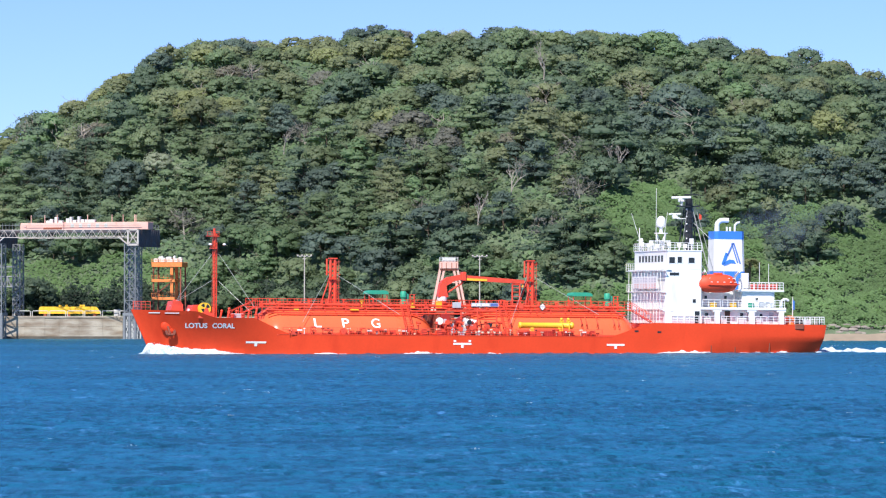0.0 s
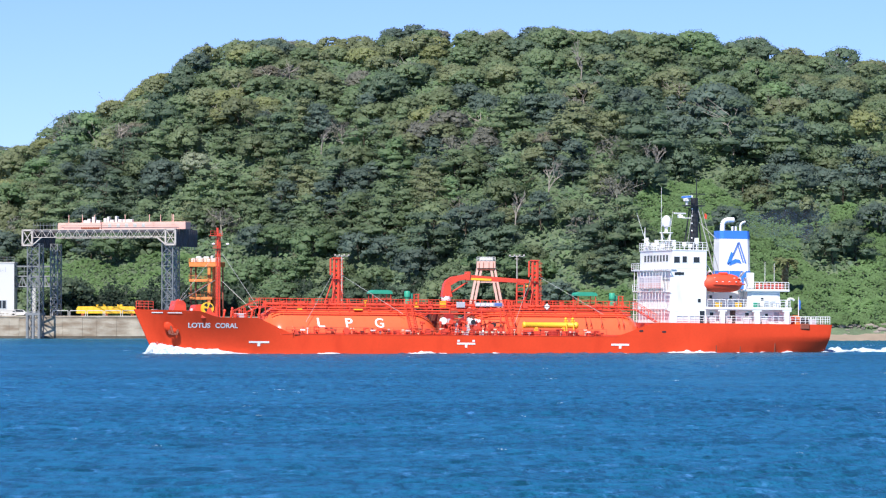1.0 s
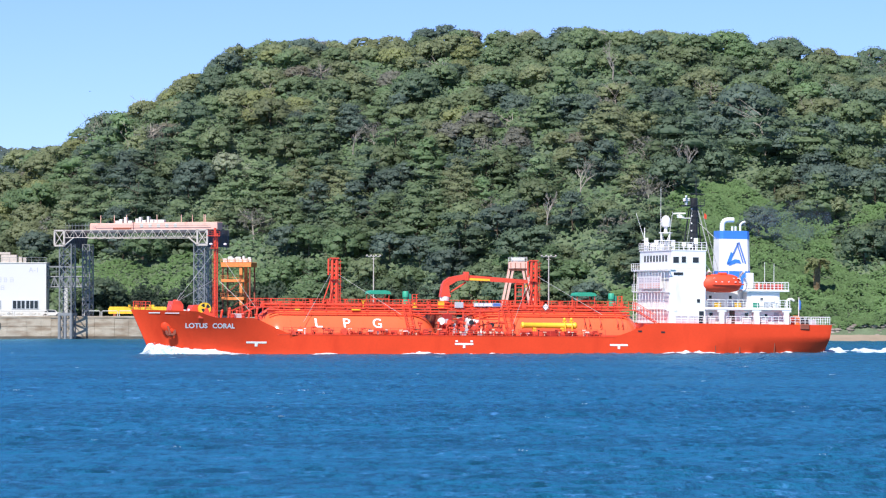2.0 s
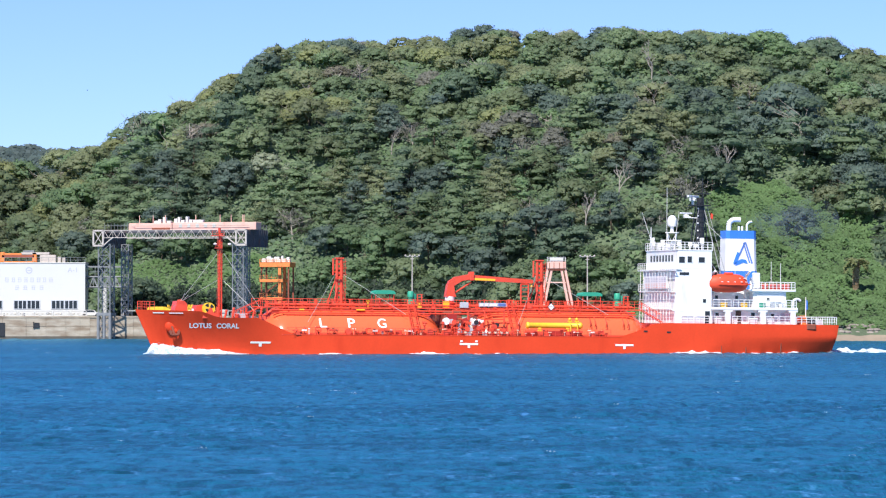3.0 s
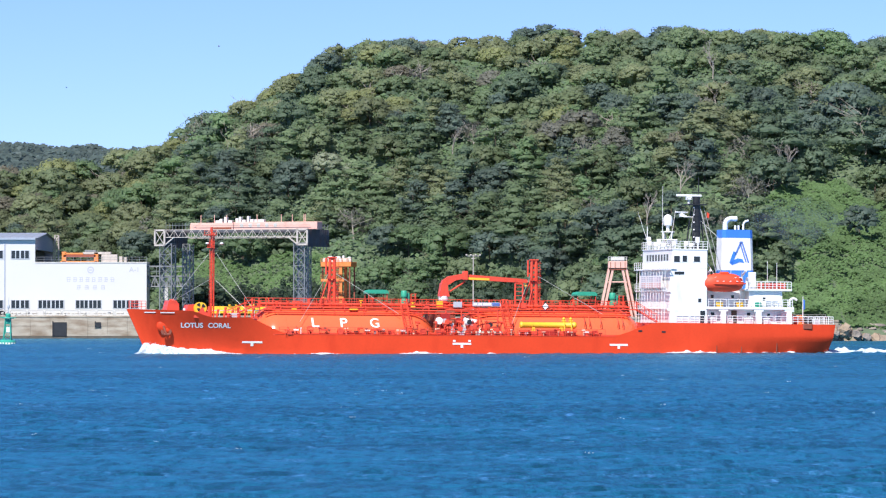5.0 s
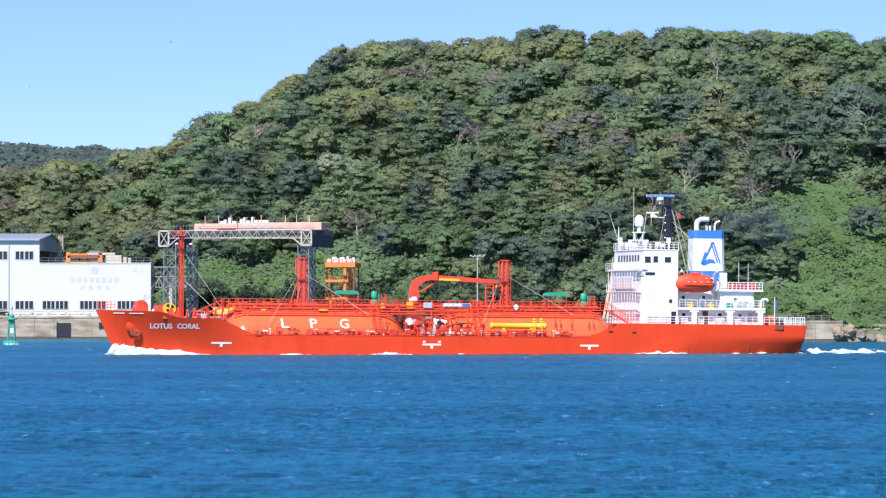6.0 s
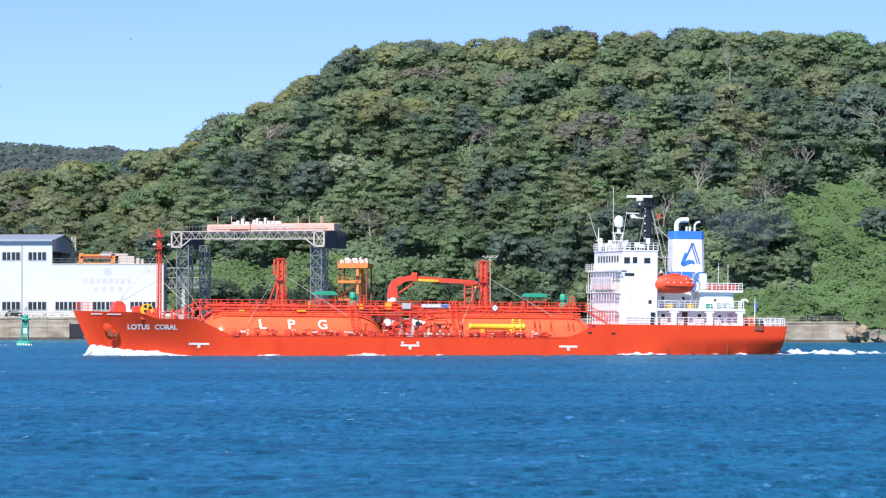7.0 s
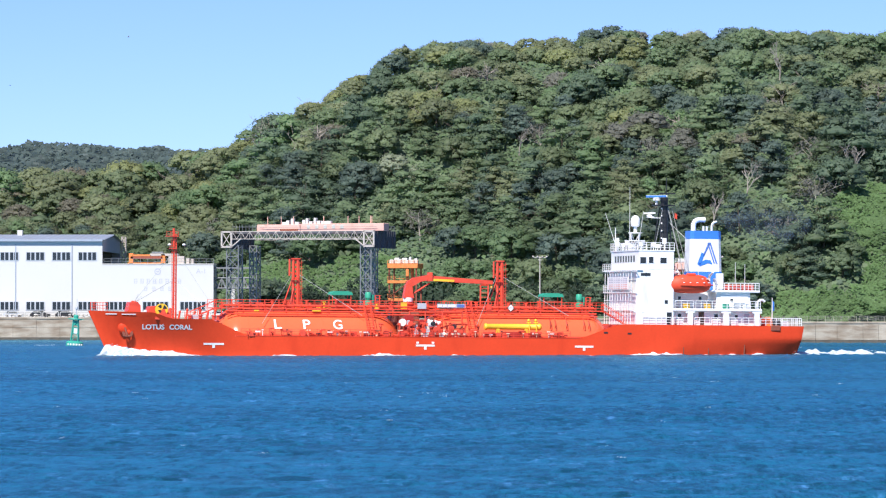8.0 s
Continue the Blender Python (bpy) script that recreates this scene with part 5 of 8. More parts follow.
def ground_z(x, y):
    """Height of the land: flat quay, then the wooded hill up to its ridge."""
    f = foot_y(x)
    z0 = 4.6 - 0.7 * smooth(36, 45, x)
    if y < f:
        if x > 74:
            return -0.7 + 3.4 * smooth(shore_y(x) + 1.5, f, y)
        return z0
    if x > 74:
        z0 = 2.7
    elif x > 36:
        z0 = 4.6 - 0.7 * smooth(36, 45, x)
    hr = float(np.interp(x, RX, RZ)) - CANOPY + 2.2 * smooth(-72, -45, x) * (1 - 0.7 * smooth(50, 85, x))
    s = (y - f) / (RIDGE_Y - f)
    if s > 1:
        return hr * max(0.3, 1 - 0.9 * (s - 1) ** 1.2) + 0.0
    z = z0 + (hr - z0) * (1 - (1 - s) ** 1.32)
    b = noise.noise(Vector((x * 0.022, y * 0.03, 0.3))) * 6 + noise.noise(Vector((x * 0.06, y * 0.07, 4.1))) * 2.5
    return z + b * min(1, 4 * s) * min(1, 5 * (1 - s) + 0.15)


def build_ground():
    xs = np.concatenate([np.linspace(-900, -270, 22), np.linspace(-260, 260, 131), np.linspace(270, 900, 22)])
    ys = np.concatenate([np.linspace(0, 1, 14) ** 1.0 * 60, np.linspace(66, 400, 60)])
    vs, fs = [], []
    for y in ys:
        for x in xs:
            yy = shore_y(float(x)) + y
            if -60 < x < 74 and y < 1:
                yy += 0.2
            vs.append((float(x), float(yy), ground_z(float(x), float(yy))))
    n = len(xs)
    for j in range(len(ys) - 1):
        for i in range(n - 1):
            fs.append((j * n + i, j * n + i + 1, (j + 1) * n + i + 1, (j + 1) * n + i))
    s = Shape()
    s.add(vs, fs)
    tagged(part("ground", s, SOIL, None, "dark undergrowth and soil of the wooded hill", True), kind="structure", category="ground")


build_ground()


def build_near_shore():
    """The plain embankment that the camera stands on."""
    s = Shape()
    s.box(-400, 400, -260, 3.0, -3.0, 4.35, 0.2)
    tagged(part("near_shore", s, CONC, None, "plain concrete embankment of the near shore"), kind="structure", category="embankment")


build_near_shore()


def build_quay():
    """Stone-faced quay walls in cast blocks, with coping, rails and piles."""
    def wall(name, x0, x1, y, z, label, yaw=0.0):
        s = Shape()
        L = x1 - x0
        s.box(0, L, 0.25, 4.0, -2.0, z - 0.4)
        q = tagged(part(name, s, CONC, None, label), kind="structure", category="quay wall")
        q.matrix_basis = pose(x0, y, 0, 0, 0, yaw)
        rnd = random.Random(int(x0 * 7) % 97)
        u = 0.0
        while u < L - 0.01:
            w = min(rnd.choice((3.0, 4.2, 5.0)), L - u)
            zz = -1.0
            for h, m in ((1.5, CONCD), (2.1, CONC), (z - 0.4 - 2.6, CONC)):
                b = Shape()
                b.box(u + 0.02, u + w - 0.02, rnd.uniform(-0.04, 0.04), 0.3, zz + 0.015, zz + h - 0.015)
                part("wall_block", b, m, q)
                zz += h
            u += w
        c = Shape()
        c.box(-0.05, L + 0.05, -0.12, 4.0, z - 0.4, z, 0.05)
        part("coping", c, CONC, q)
        return q
    wall("quay_wall_west", -175, -66.5, 886, 4.8, "stained concrete block quay wall below the works")
    wall("quay_wall_middle", -66.5, -27, 886, 4.8, "brown-stained concrete block quay wall by the loading gantry")
    wall("quay_wall_east", 44.0, 72.5, 812, 4.05, "cracked pale concrete sea wall with a rail")
    wall("quay_wall_north", -27, 71.0, 886.5, 4.6, "concrete quay wall along the wooded shore", -45.6)
    # dark opening in the western wall
    for x, z0, w, h in ((-87.3, 0.5, 2.8, 2.9), (-78.3, 2.3, 1.1, 1.1)):
        s = Shape()
        s.box(x, x + w, 885.80, 886.3, z0, z0 + h)
        s.box(x - 0.2, x, 885.7, 886.3, z0, z0 + h + 0.2)
        tagged(part("culvert_mouth", s, BLACKP, None, "dark culvert opening in the quay wall"), category="culvert")
    # loose stones, heaped on the quay edge
    rnd = random.Random(5)
    s = Shape()
    for k in range(420):
        x = rnd.uniform(-150, -67)
        r = rnd.uniform(0.08, 0.28)
        s.ball((x, rnd.uniform(886.5, 889.5), 4.7 + r * 0.5 + (0.5 if rnd.random() < 0.4 else 0)), (r * rnd.uniform(1, 1.7), r, r * rnd.uniform(0.6, 1)), 6, 4)
    tagged(part("quay_rubble", s, CONCL, None, "pale rubble heaped along the quay edge"), kind="stuff", category="rubble")
    # hoop rails on the middle quay
    for k in range(-24, 8):
        s = Shape()
        x0 = -59.5 + k * 3.7
        if -70 < x0 < -60:
            continue
        s.tube([(x0, 886.6, 4.8), (x0, 886.6, 5.75), (x0 + 0.12, 886.6, 5.9), (x0 + 3.2, 886.6, 5.9), (x0 + 3.32, 886.6, 5.75), (x0 + 3.32, 886.6, 4.8)], 0.09, 6)
        tagged(part("hoop_rail", s, CONCL, None, "pale hoop guard rail on the quay edge"), category="guard rail", group="quay rails")
    for x0, x1 in ((44, 53.5), (54, 63), (63.5, 70)):
        s = Shape()
        s.rail([(x0, 812.5, 4.05), (x1, 812.5, 4.05)], 1.05, 1.6, 0.03)
        tagged(part("sea_wall_rail", s, LATTW, None, "weathered grey rail along the sea wall"), category="guard rail", group="sea wall rails")
    s = Shape()
    s.box(-36.6, -32.0, 884.4, 886.2, -1, 4.9, 0.08)
    tagged(part("fender_block", s, CONCL, None, "pale concrete corner block of the quay"), category="concrete block")
    s = Shape()
    s.box(-38.6, -37.2, 887, 888, 4.8, 6.2, 0.06)
    tagged(part("concrete_post", s, CONCL, None, "square concrete post on the quay"), category="post")
    # fallen concrete and rocks at the sea wall's end, and along the beach
    rnd = random.Random(8)
    for k in range(26):
        x = 71.0 + rnd.random() ** 1.5 * 9
        s = Shape()
        r = rnd.uniform(0.6, 1.7)
        s.ball((0, 0, 0), (r, r * 0.8, r * 0.8), 7, 5)
        s.v = [(a + rnd.uniform(-0.25, 0.25) * r, b + rnd.uniform(-0.25, 0.25) * r, c + rnd.uniform(-0.25, 0.25) * r) for a, b, c in s.v]
        ob = part("shore_rock", s, BOULDER if k % 3 else ROCK, None, "broken tan boulder at the end of the sea wall")
        ob.matrix_basis = pose(x, 811.5 + rnd.uniform(-0.5, 3.0), rnd.uniform(0.0, 3.2) * max(0.15, 1 - (x - 71) / 9), rnd.uniform(-30, 30), rnd.uniform(-30, 30), rnd.uniform(0, 180))
        tagged(ob, category="rock", group="shore rocks")
    s = Shape()
    for k in range(520):
        x = rnd.uniform(76, 165)
        r = rnd.uniform(0.1, 0.62)
        y = foot_y(x) - rnd.uniform(-0.5, 3.6)
        s.ball((x, y, ground_z(x, y) + r * 0.3), (r * rnd.uniform(1, 2.2), r, r * rnd.uniform(0.5, 0.9)), 6, 4)
    tagged(part("beach_stones", s, ROCK, None, "grey and tan stones along the strand"), kind="stuff", category="stones")
    s = Shape()
    xs = np.linspace(74, 190, 60)
    vs, fs = [], []
    for x in xs:
        for y in np.linspace(-3.0, 9.0, 9):
            yy = shore_y(float(x)) + float(y)
            vs.append((float(x), yy, -0.5 + 3.3 * smooth(-3, 8.5, float(y)) + 0.15 * noise.noise(Vector((float(x) * 0.5, yy * 0.5, 2)))))
    for i in range(59):
        for j in range(8):
            fs.append((i * 9 + j, (i + 1) * 9 + j, (i + 1) * 9 + j + 1, i * 9 + j + 1))
    s.add(vs, fs)
    tagged(part("beach", s, SAND, None, "narrow tan sand strand below the slope", True), kind="structure", category="beach")


def lattice_leg(s, x0, x1, y0, y1, z0, z1, bays, r=0.14):
    """A four-post lattice tower."""
    c = [(x0, y0), (x1, y0), (x1, y1), (x0, y1)]
    for x, y in c:
        s.bar((x, y, z0), (x, y, z1), r * 1.3, n=5)
    h = (z1 - z0) / bays
    for k in range(bays):
        za, zb = z0 + k * h, z0 + (k + 1) * h
        for i in range(4):
            a, b = c[i], c[(i + 1) % 4]
            s.bar((*a, za), (*b, zb), r * 0.75, n=4)
            s.bar((*b, za), (*a, zb), r * 0.75, n=4)
            s.bar((*a, zb), (*b, zb), r * 0.75, n=4)


def truss(s, a, b, depth, bays, r=0.1):
    """A flat truss from a to b, hanging depth below."""
    a, b = Vector(a), Vector(b)
    d = Vector((0, 0, -depth))
    s.bar(a, b, r * 1.3, n=5).bar(a + d, b + d, r * 1.3, n=5)
    for k in range(bays):
        p, q = a.lerp(b, k / bays), a.lerp(b, (k + 1) / bays)
        m = (p + q) / 2
        s.bar(p, m + d, r, n=4).bar(m + d, q, r, n=4)
        s.bar(p, p + d, r * 0.7, n=4)


def build_gantry():
    """The loading gantry over the berth: x along its length, y away from the water."""
    g = thing("loading_gantry", pose(-65.3, 880, 0, 0, 0, -20), "pink and grey steel loading gantry on lattice legs", "gantry")
    L, D, T = 34.6, 12.0, 22.8
    for x0, x1, y0, y1, zb in ((0.9, 3.6, 0.4, 2.6, -1.5), (2.4, 4.0, 9.0, 11.0, 3.0), (31.4, 33.8, 0.4, 2.6, -1.5), (29.0, 30.8, 9.0, 11.4, 3.0)):
        s = Shape()
        lattice_leg(s, x0, x1, y0, y1, zb, 20.0, 9, 0.10)
        if zb < 0:
            for px in (x0, x1, (x0 + x1) / 2):
                s.bar((px, y0, -2), (px, y0, 5.2), 0.34, n=10)
            s.box(x0 - 0.3, x1 + 0.3, y0 - 0.3, y1 + 0.3, 4.9, 5.5)
        part("lattice_leg", s, LATT, g, "grey lattice leg")
    for y, zt in ((0.0, T), (D, T)):
        s = Shape()
        truss(s, (2.4, y, zt), (L - 2.4, y, zt), 1.55, 15, 0.062)
        part("main_truss", s, LATTW, g, "pale latticed beam")
    for x in (0.0, L - 2.2):
        s = Shape()
        for xx in (x, x + 2.2):
            s.box(xx - 0.18, xx + 0.18, -0.2, 0.16, T - 3.3, T + 0.1)
        s.box(x - 0.18, x + 2.38, -0.2, 0.16, T - 0.2, T + 0.15)
        s.box(x - 0.18, x + 2.38, -0.2, 0.16, T - 3.35, T - 3.0)
        s.bar((x, -0.05, T - 3.2), (x + 2.2, -0.05, T), 0.1, n=4).bar((x + 2.2, -0.05, T - 3.2), (x, -0.05, T), 0.1, n=4)
        part("end_frame", s, LATTW, g, "pale square end frame with crossed bracing")
    for a, b in ((2.2, 4.4), (L - 2.2, L - 4.4)):
        s = Shape()
        s.bar((a, 0, T - 3.2), (b, 0, T - 1.5), 0.16, n=5)
        part("knee_brace", s, LATTW, g)
    for x in (2.0, L - 0.1):
        s = Shape()
        s.box(x, x + 0.12, 0.1, D, T - 3.6, T + 0.05)
        panel = part("end_panel", s, DARKP, g, "dark rusty side panel")
        for y in np.arange(0.8, D, 1.1):
            s = Shape()
            s.box(x + 0.12, x + 0.2, y, y + 0.12, T - 3.6, T)
            part("panel_rib", s, DARKP, panel)
        for y in np.arange(1.0, D, 1.6):
            s = Shape()
            s.bar((x + 0.1, y, T - 4.2), (x + 0.1, y, T - 3.5), 0.07, n=4)
            part("hanger", s, LATT, panel)
    for y in (1.9, 5.1, 8.2, 11.6):
        s = Shape()
        s.box(2.0, L, y - 0.12, y + 0.12, T - 0.4, T)
        part("deck_girder", s, DARKP, g)
    s = Shape()
    s.box(2.0, L, 1.9, 5.2, T - 0.05, T + 0.05)
    part("gantry_deck", s, DARKP, g)
    s = Shape()   # pink gallery house along the top
    s.box(7.2, 17.0, 2.0, 5.0, T, T + 1.5, 0.08)
    s.box(17.1, L + 1.4, 2.0, 5.0, T, T + 1.62, 0.08)
    s.box(7.2, 8.6, 1.9, 5.0, T - 0.2, T + 1.2)
    top = part("gallery", s, PINK, g, "faded pink gallery house")
    s = Shape()
    s.box(12.5, 16.6, 1.85, 2.0, T + 0.0, T + 0.55)
    part("gallery_skirt", s, RUST, top)
    for k in range(5):
        s = Shape()
        x = 18.6 + k * 1.9
        s.box(x, x + 0.75, 1.95, 2.0, T + 0.6, T + 1.35)
        part("worn_sign", s, CONCL, top)
    for x in np.arange(2.4, 8.0, 0.75):
        s = Shape()
        s.bar((x, 0.3, T), (x, 0.3, T + 1.5), 0.05, n=4)
        part("stanchion", s, LATT, g)
    s = Shape()
    s.bar((2.4, 0.3, T + 1.0), (8.0, 0.3, T + 1.0), 0.05, n=4).bar((8, 1.6, T + 0.9), (L, 1.6, T + 0.9), 0.05, n=4)
    s.rail([(L - 3, 6.5, T), (L - 0.1, 11.6, T - 0.1)], 1.2, 0.8, 0.05)
    part("walkway_rail", s, LATT, g)
    for x in (9.2, 12.3, 15.1, 22.0, 27.5, 32.6, 24.8 + 8.1, 30.0):
        s = Shape()
        s.box(x - 0.06, x + 0.06, 3.0, 3.12, T + 1.5, T + 3.2)
        part("guide_post", s, PINK, top)
    for x, w, h in ((12.4, 0.9, 0.5), (13.3, 0.7, 0.8), (14.4, 0.6, 1.2), (15.3, 0.9, 0.5), (17.0, 0.7, 0.9), (17.8, 0.5, 1.2), (18.5, 0.8, 0.6), (19.6, 0.5, 1.3), (20.3, 0.8, 0.7), (21.3, 2.2, 0.65)):
        s = Shape()
        s.box(x, x + w, 3.2, 4.2, T + 1.45, T + 1.5 + 1.05 * h, 0.06)
        part("roof_machine", s, WALLW, top)
    for x in np.arange(5.0, 31, 2.0):
        s = Shape()
        s.bar((x, 0, T - 1.5), (x, 6, T - 1.6), 0.07, n=4)
        part("cross_tie", s, LATT, g)


def build_tower():
    """Orange stair and hose tower beside the gantry."""
    t = thing("loading_tower", pose(-30.6, 888, 4.8, 0, 0, -12), "orange steel loading tower with white tanks on top", "tower")
    for x, y in ((0.3, 0.2), (0.3, 4.5), (4.3, 0.2), (4.3, 4.5), (6.2, 0.2), (6.2, 4.5)):
        s = Shape()
        w = 0.3 if x == 4.3 else 0.15
        s.box(x - w, x + w, y - w, y + w, 0, 10.9 if x < 5 else 11.2)
        part("column", s, ORANGE if 1 < x < 5 else RUST, t)
    for z, x1 in ((3.4, 5.0), (7.2, 5.2), (10.4, 6.6)):
        s = Shape()
        s.box(0.0, x1, -0.3, 5.0, z, z + (0.6 if z < 10 else 1.0), 0.05)
        part("platform", s, ORANGE, t)
        s = Shape()
        s.rail([(0, -0.3, z + 0.7), (x1, -0.3, z + 0.7)], 1.0, 0.9, 0.05)
        part("platform_rail", s, ORANGE, t)
    s = Shape()
    s.bar((0.3, 0.2, 4.2), (4.2, 0.2, 7.2), 0.12, n=5).bar((0.3, 0.2, 0.2), (4.2, 0.2, 3.4), 0.12, n=5)
    part("stair_stringer", s, RUST, t)
    for x, w, y, h in ((0.2, 0.9, 0.6, 0.75), (1.0, 1.1, 1.6, 1.15), (2.0, 0.8, 0.5, 0.8), (2.7, 1.2, 1.4, 1.1), (3.8, 0.6, 0.4, 0.6), (4.3, 0.5, 1.2, 1.3), (4.8, 0.9, 0.3, 0.7), (5.5, 0.7, 1.0, 1.0), (6.0, 0.5, 0.3, 0.6)):
        s = Shape()
        s.box(x, x + w, y, y + 1.0, 11.38, 11.4 + h, 0.06)
        s.box(x + 0.1, x + w - 0.1, y + 0.2, y + 0.7, 11.4 + h, 11.52 + h)
        part("roof_tank", s, WALLW, t)


def build_lamp_post(x, y, z0, h):
    t = thing("lighting_mast", pose(x, y, z0), "grey lighting mast with four floodlights", "lamp post", "lighting masts")
    s = Shape()
    s.bar((0, 0, 0), (0, 0, h), 0.16, 0.1, n=8)
    part("pole", s, LATTW, t)
    s = Shape()
    s.bar((-1.5, 0, h - 0.3), (1.5, 0, h - 0.3), 0.08, n=5).bar((-0.4, 0, h - 0.8), (0.4, 0, h - 0.8), 0.08, n=5)
    part("crossarm", s, LATTW, t)
    for dx in (-1.4, -0.5, 0.5, 1.4):
        s = Shape()
        s.box(dx - 0.19, dx + 0.19, -0.25, 0.15, h - 0.22, h + 0.08, 0.05)
        part("floodlight", s, LATTW, t)


def build_aframe():
    t = thing("hoist_tower", pose(30.7, 841, 4.6), "pink A-frame hoist tower with a cabin on top", "tower")
    for side in (-1, 1):
        for y in (0, 2.2):
            for off in (-0.38, 0.38):
                s = Shape()
                s.box(off - 0.22, off + 0.22, y - 0.3, y + 0.3, 0, 9.9)
                s.v = [(x + side * (3.3 - 2.0 * z / 9.9), yy, z) for x, yy, z in s.v]
                part("leg", s, PINK, t)
    s = Shape()
    s.bar((-1.9, 0, 7.0), (1.9, 0, 7.0), 0.15, n=5)
    part("tie", s, PINK, t)
    s = Shape()
    s.ladder((3.6, 0, 0.2), (1.7, 0, 9.6), 0.6, 0.5, 0.06)
    part("ladder", s, RUST, t)
    s = Shape()
    s.box(-1.9, 1.9, -0.6, 2.8, 9.8, 11.2, 0.08)
    part("cabin", s, PINK, t)
    s = Shape()
    s.box(-1.7, 1.7, -0.4, 2.6, 9.45, 9.8)
    part("cabin_girder", s, RUST, t, "rusty girder under the cabin")
    for x in (-1.5, -0.6, 0.5, 1.4):
        s = Shape()
        s.box(x, x + 0.12, -0.66, -0.6, 9.85, 11.0)
        part("cabin_rib", s, RUST, t)
    s = Shape()
    s.rail([(-1.9, -0.6, 11.2), (1.9, -0.6, 11.2), (1.9, 2.8, 11.2)], 0.9, 0.6, 0.06)
    s.box(-1.3, 1.3, 0, 2, 11.2, 12.0, 0.05)
    part("roof_rail", s, WALLW, t)


def build_yellow_beam():
    t = thing("spreader_beam", pose(-54.5, 888, 4.8), "yellow lifting beam stored on the quay", "lifting beam")
    s = Shape()
    s.prism_y([(0, 0.5), (13.0, 0.5), (12.9, 1.0), (12.2, 2.0), (0.3, 2.0), (0, 1.6)], 0, 1.4)
    part("beam", s, YELLOW, t)
    for x in np.arange(0.8, 12.8, 1.35):
        s = Shape()
        s.box(x, x + 0.14, -0.12, 0.0, 0.5, 2.0)
        part("rib", s, YELLOW, t)
    for x in (4.2, 5.6, 8.6, 9.2):
        s = Shape()
        s.box(x, x + 0.5, 0.2, 1.0, 2.0, 2.4, 0.05)
        part("lifting_eye", s, YELLOW, t)
    for x in (1.0, 6.0, 11.5):
        s = Shape()
        s.box(x, x + 0.6, 0, 1.4, 0, 0.5)
        part("trestle", s, RUST, t)


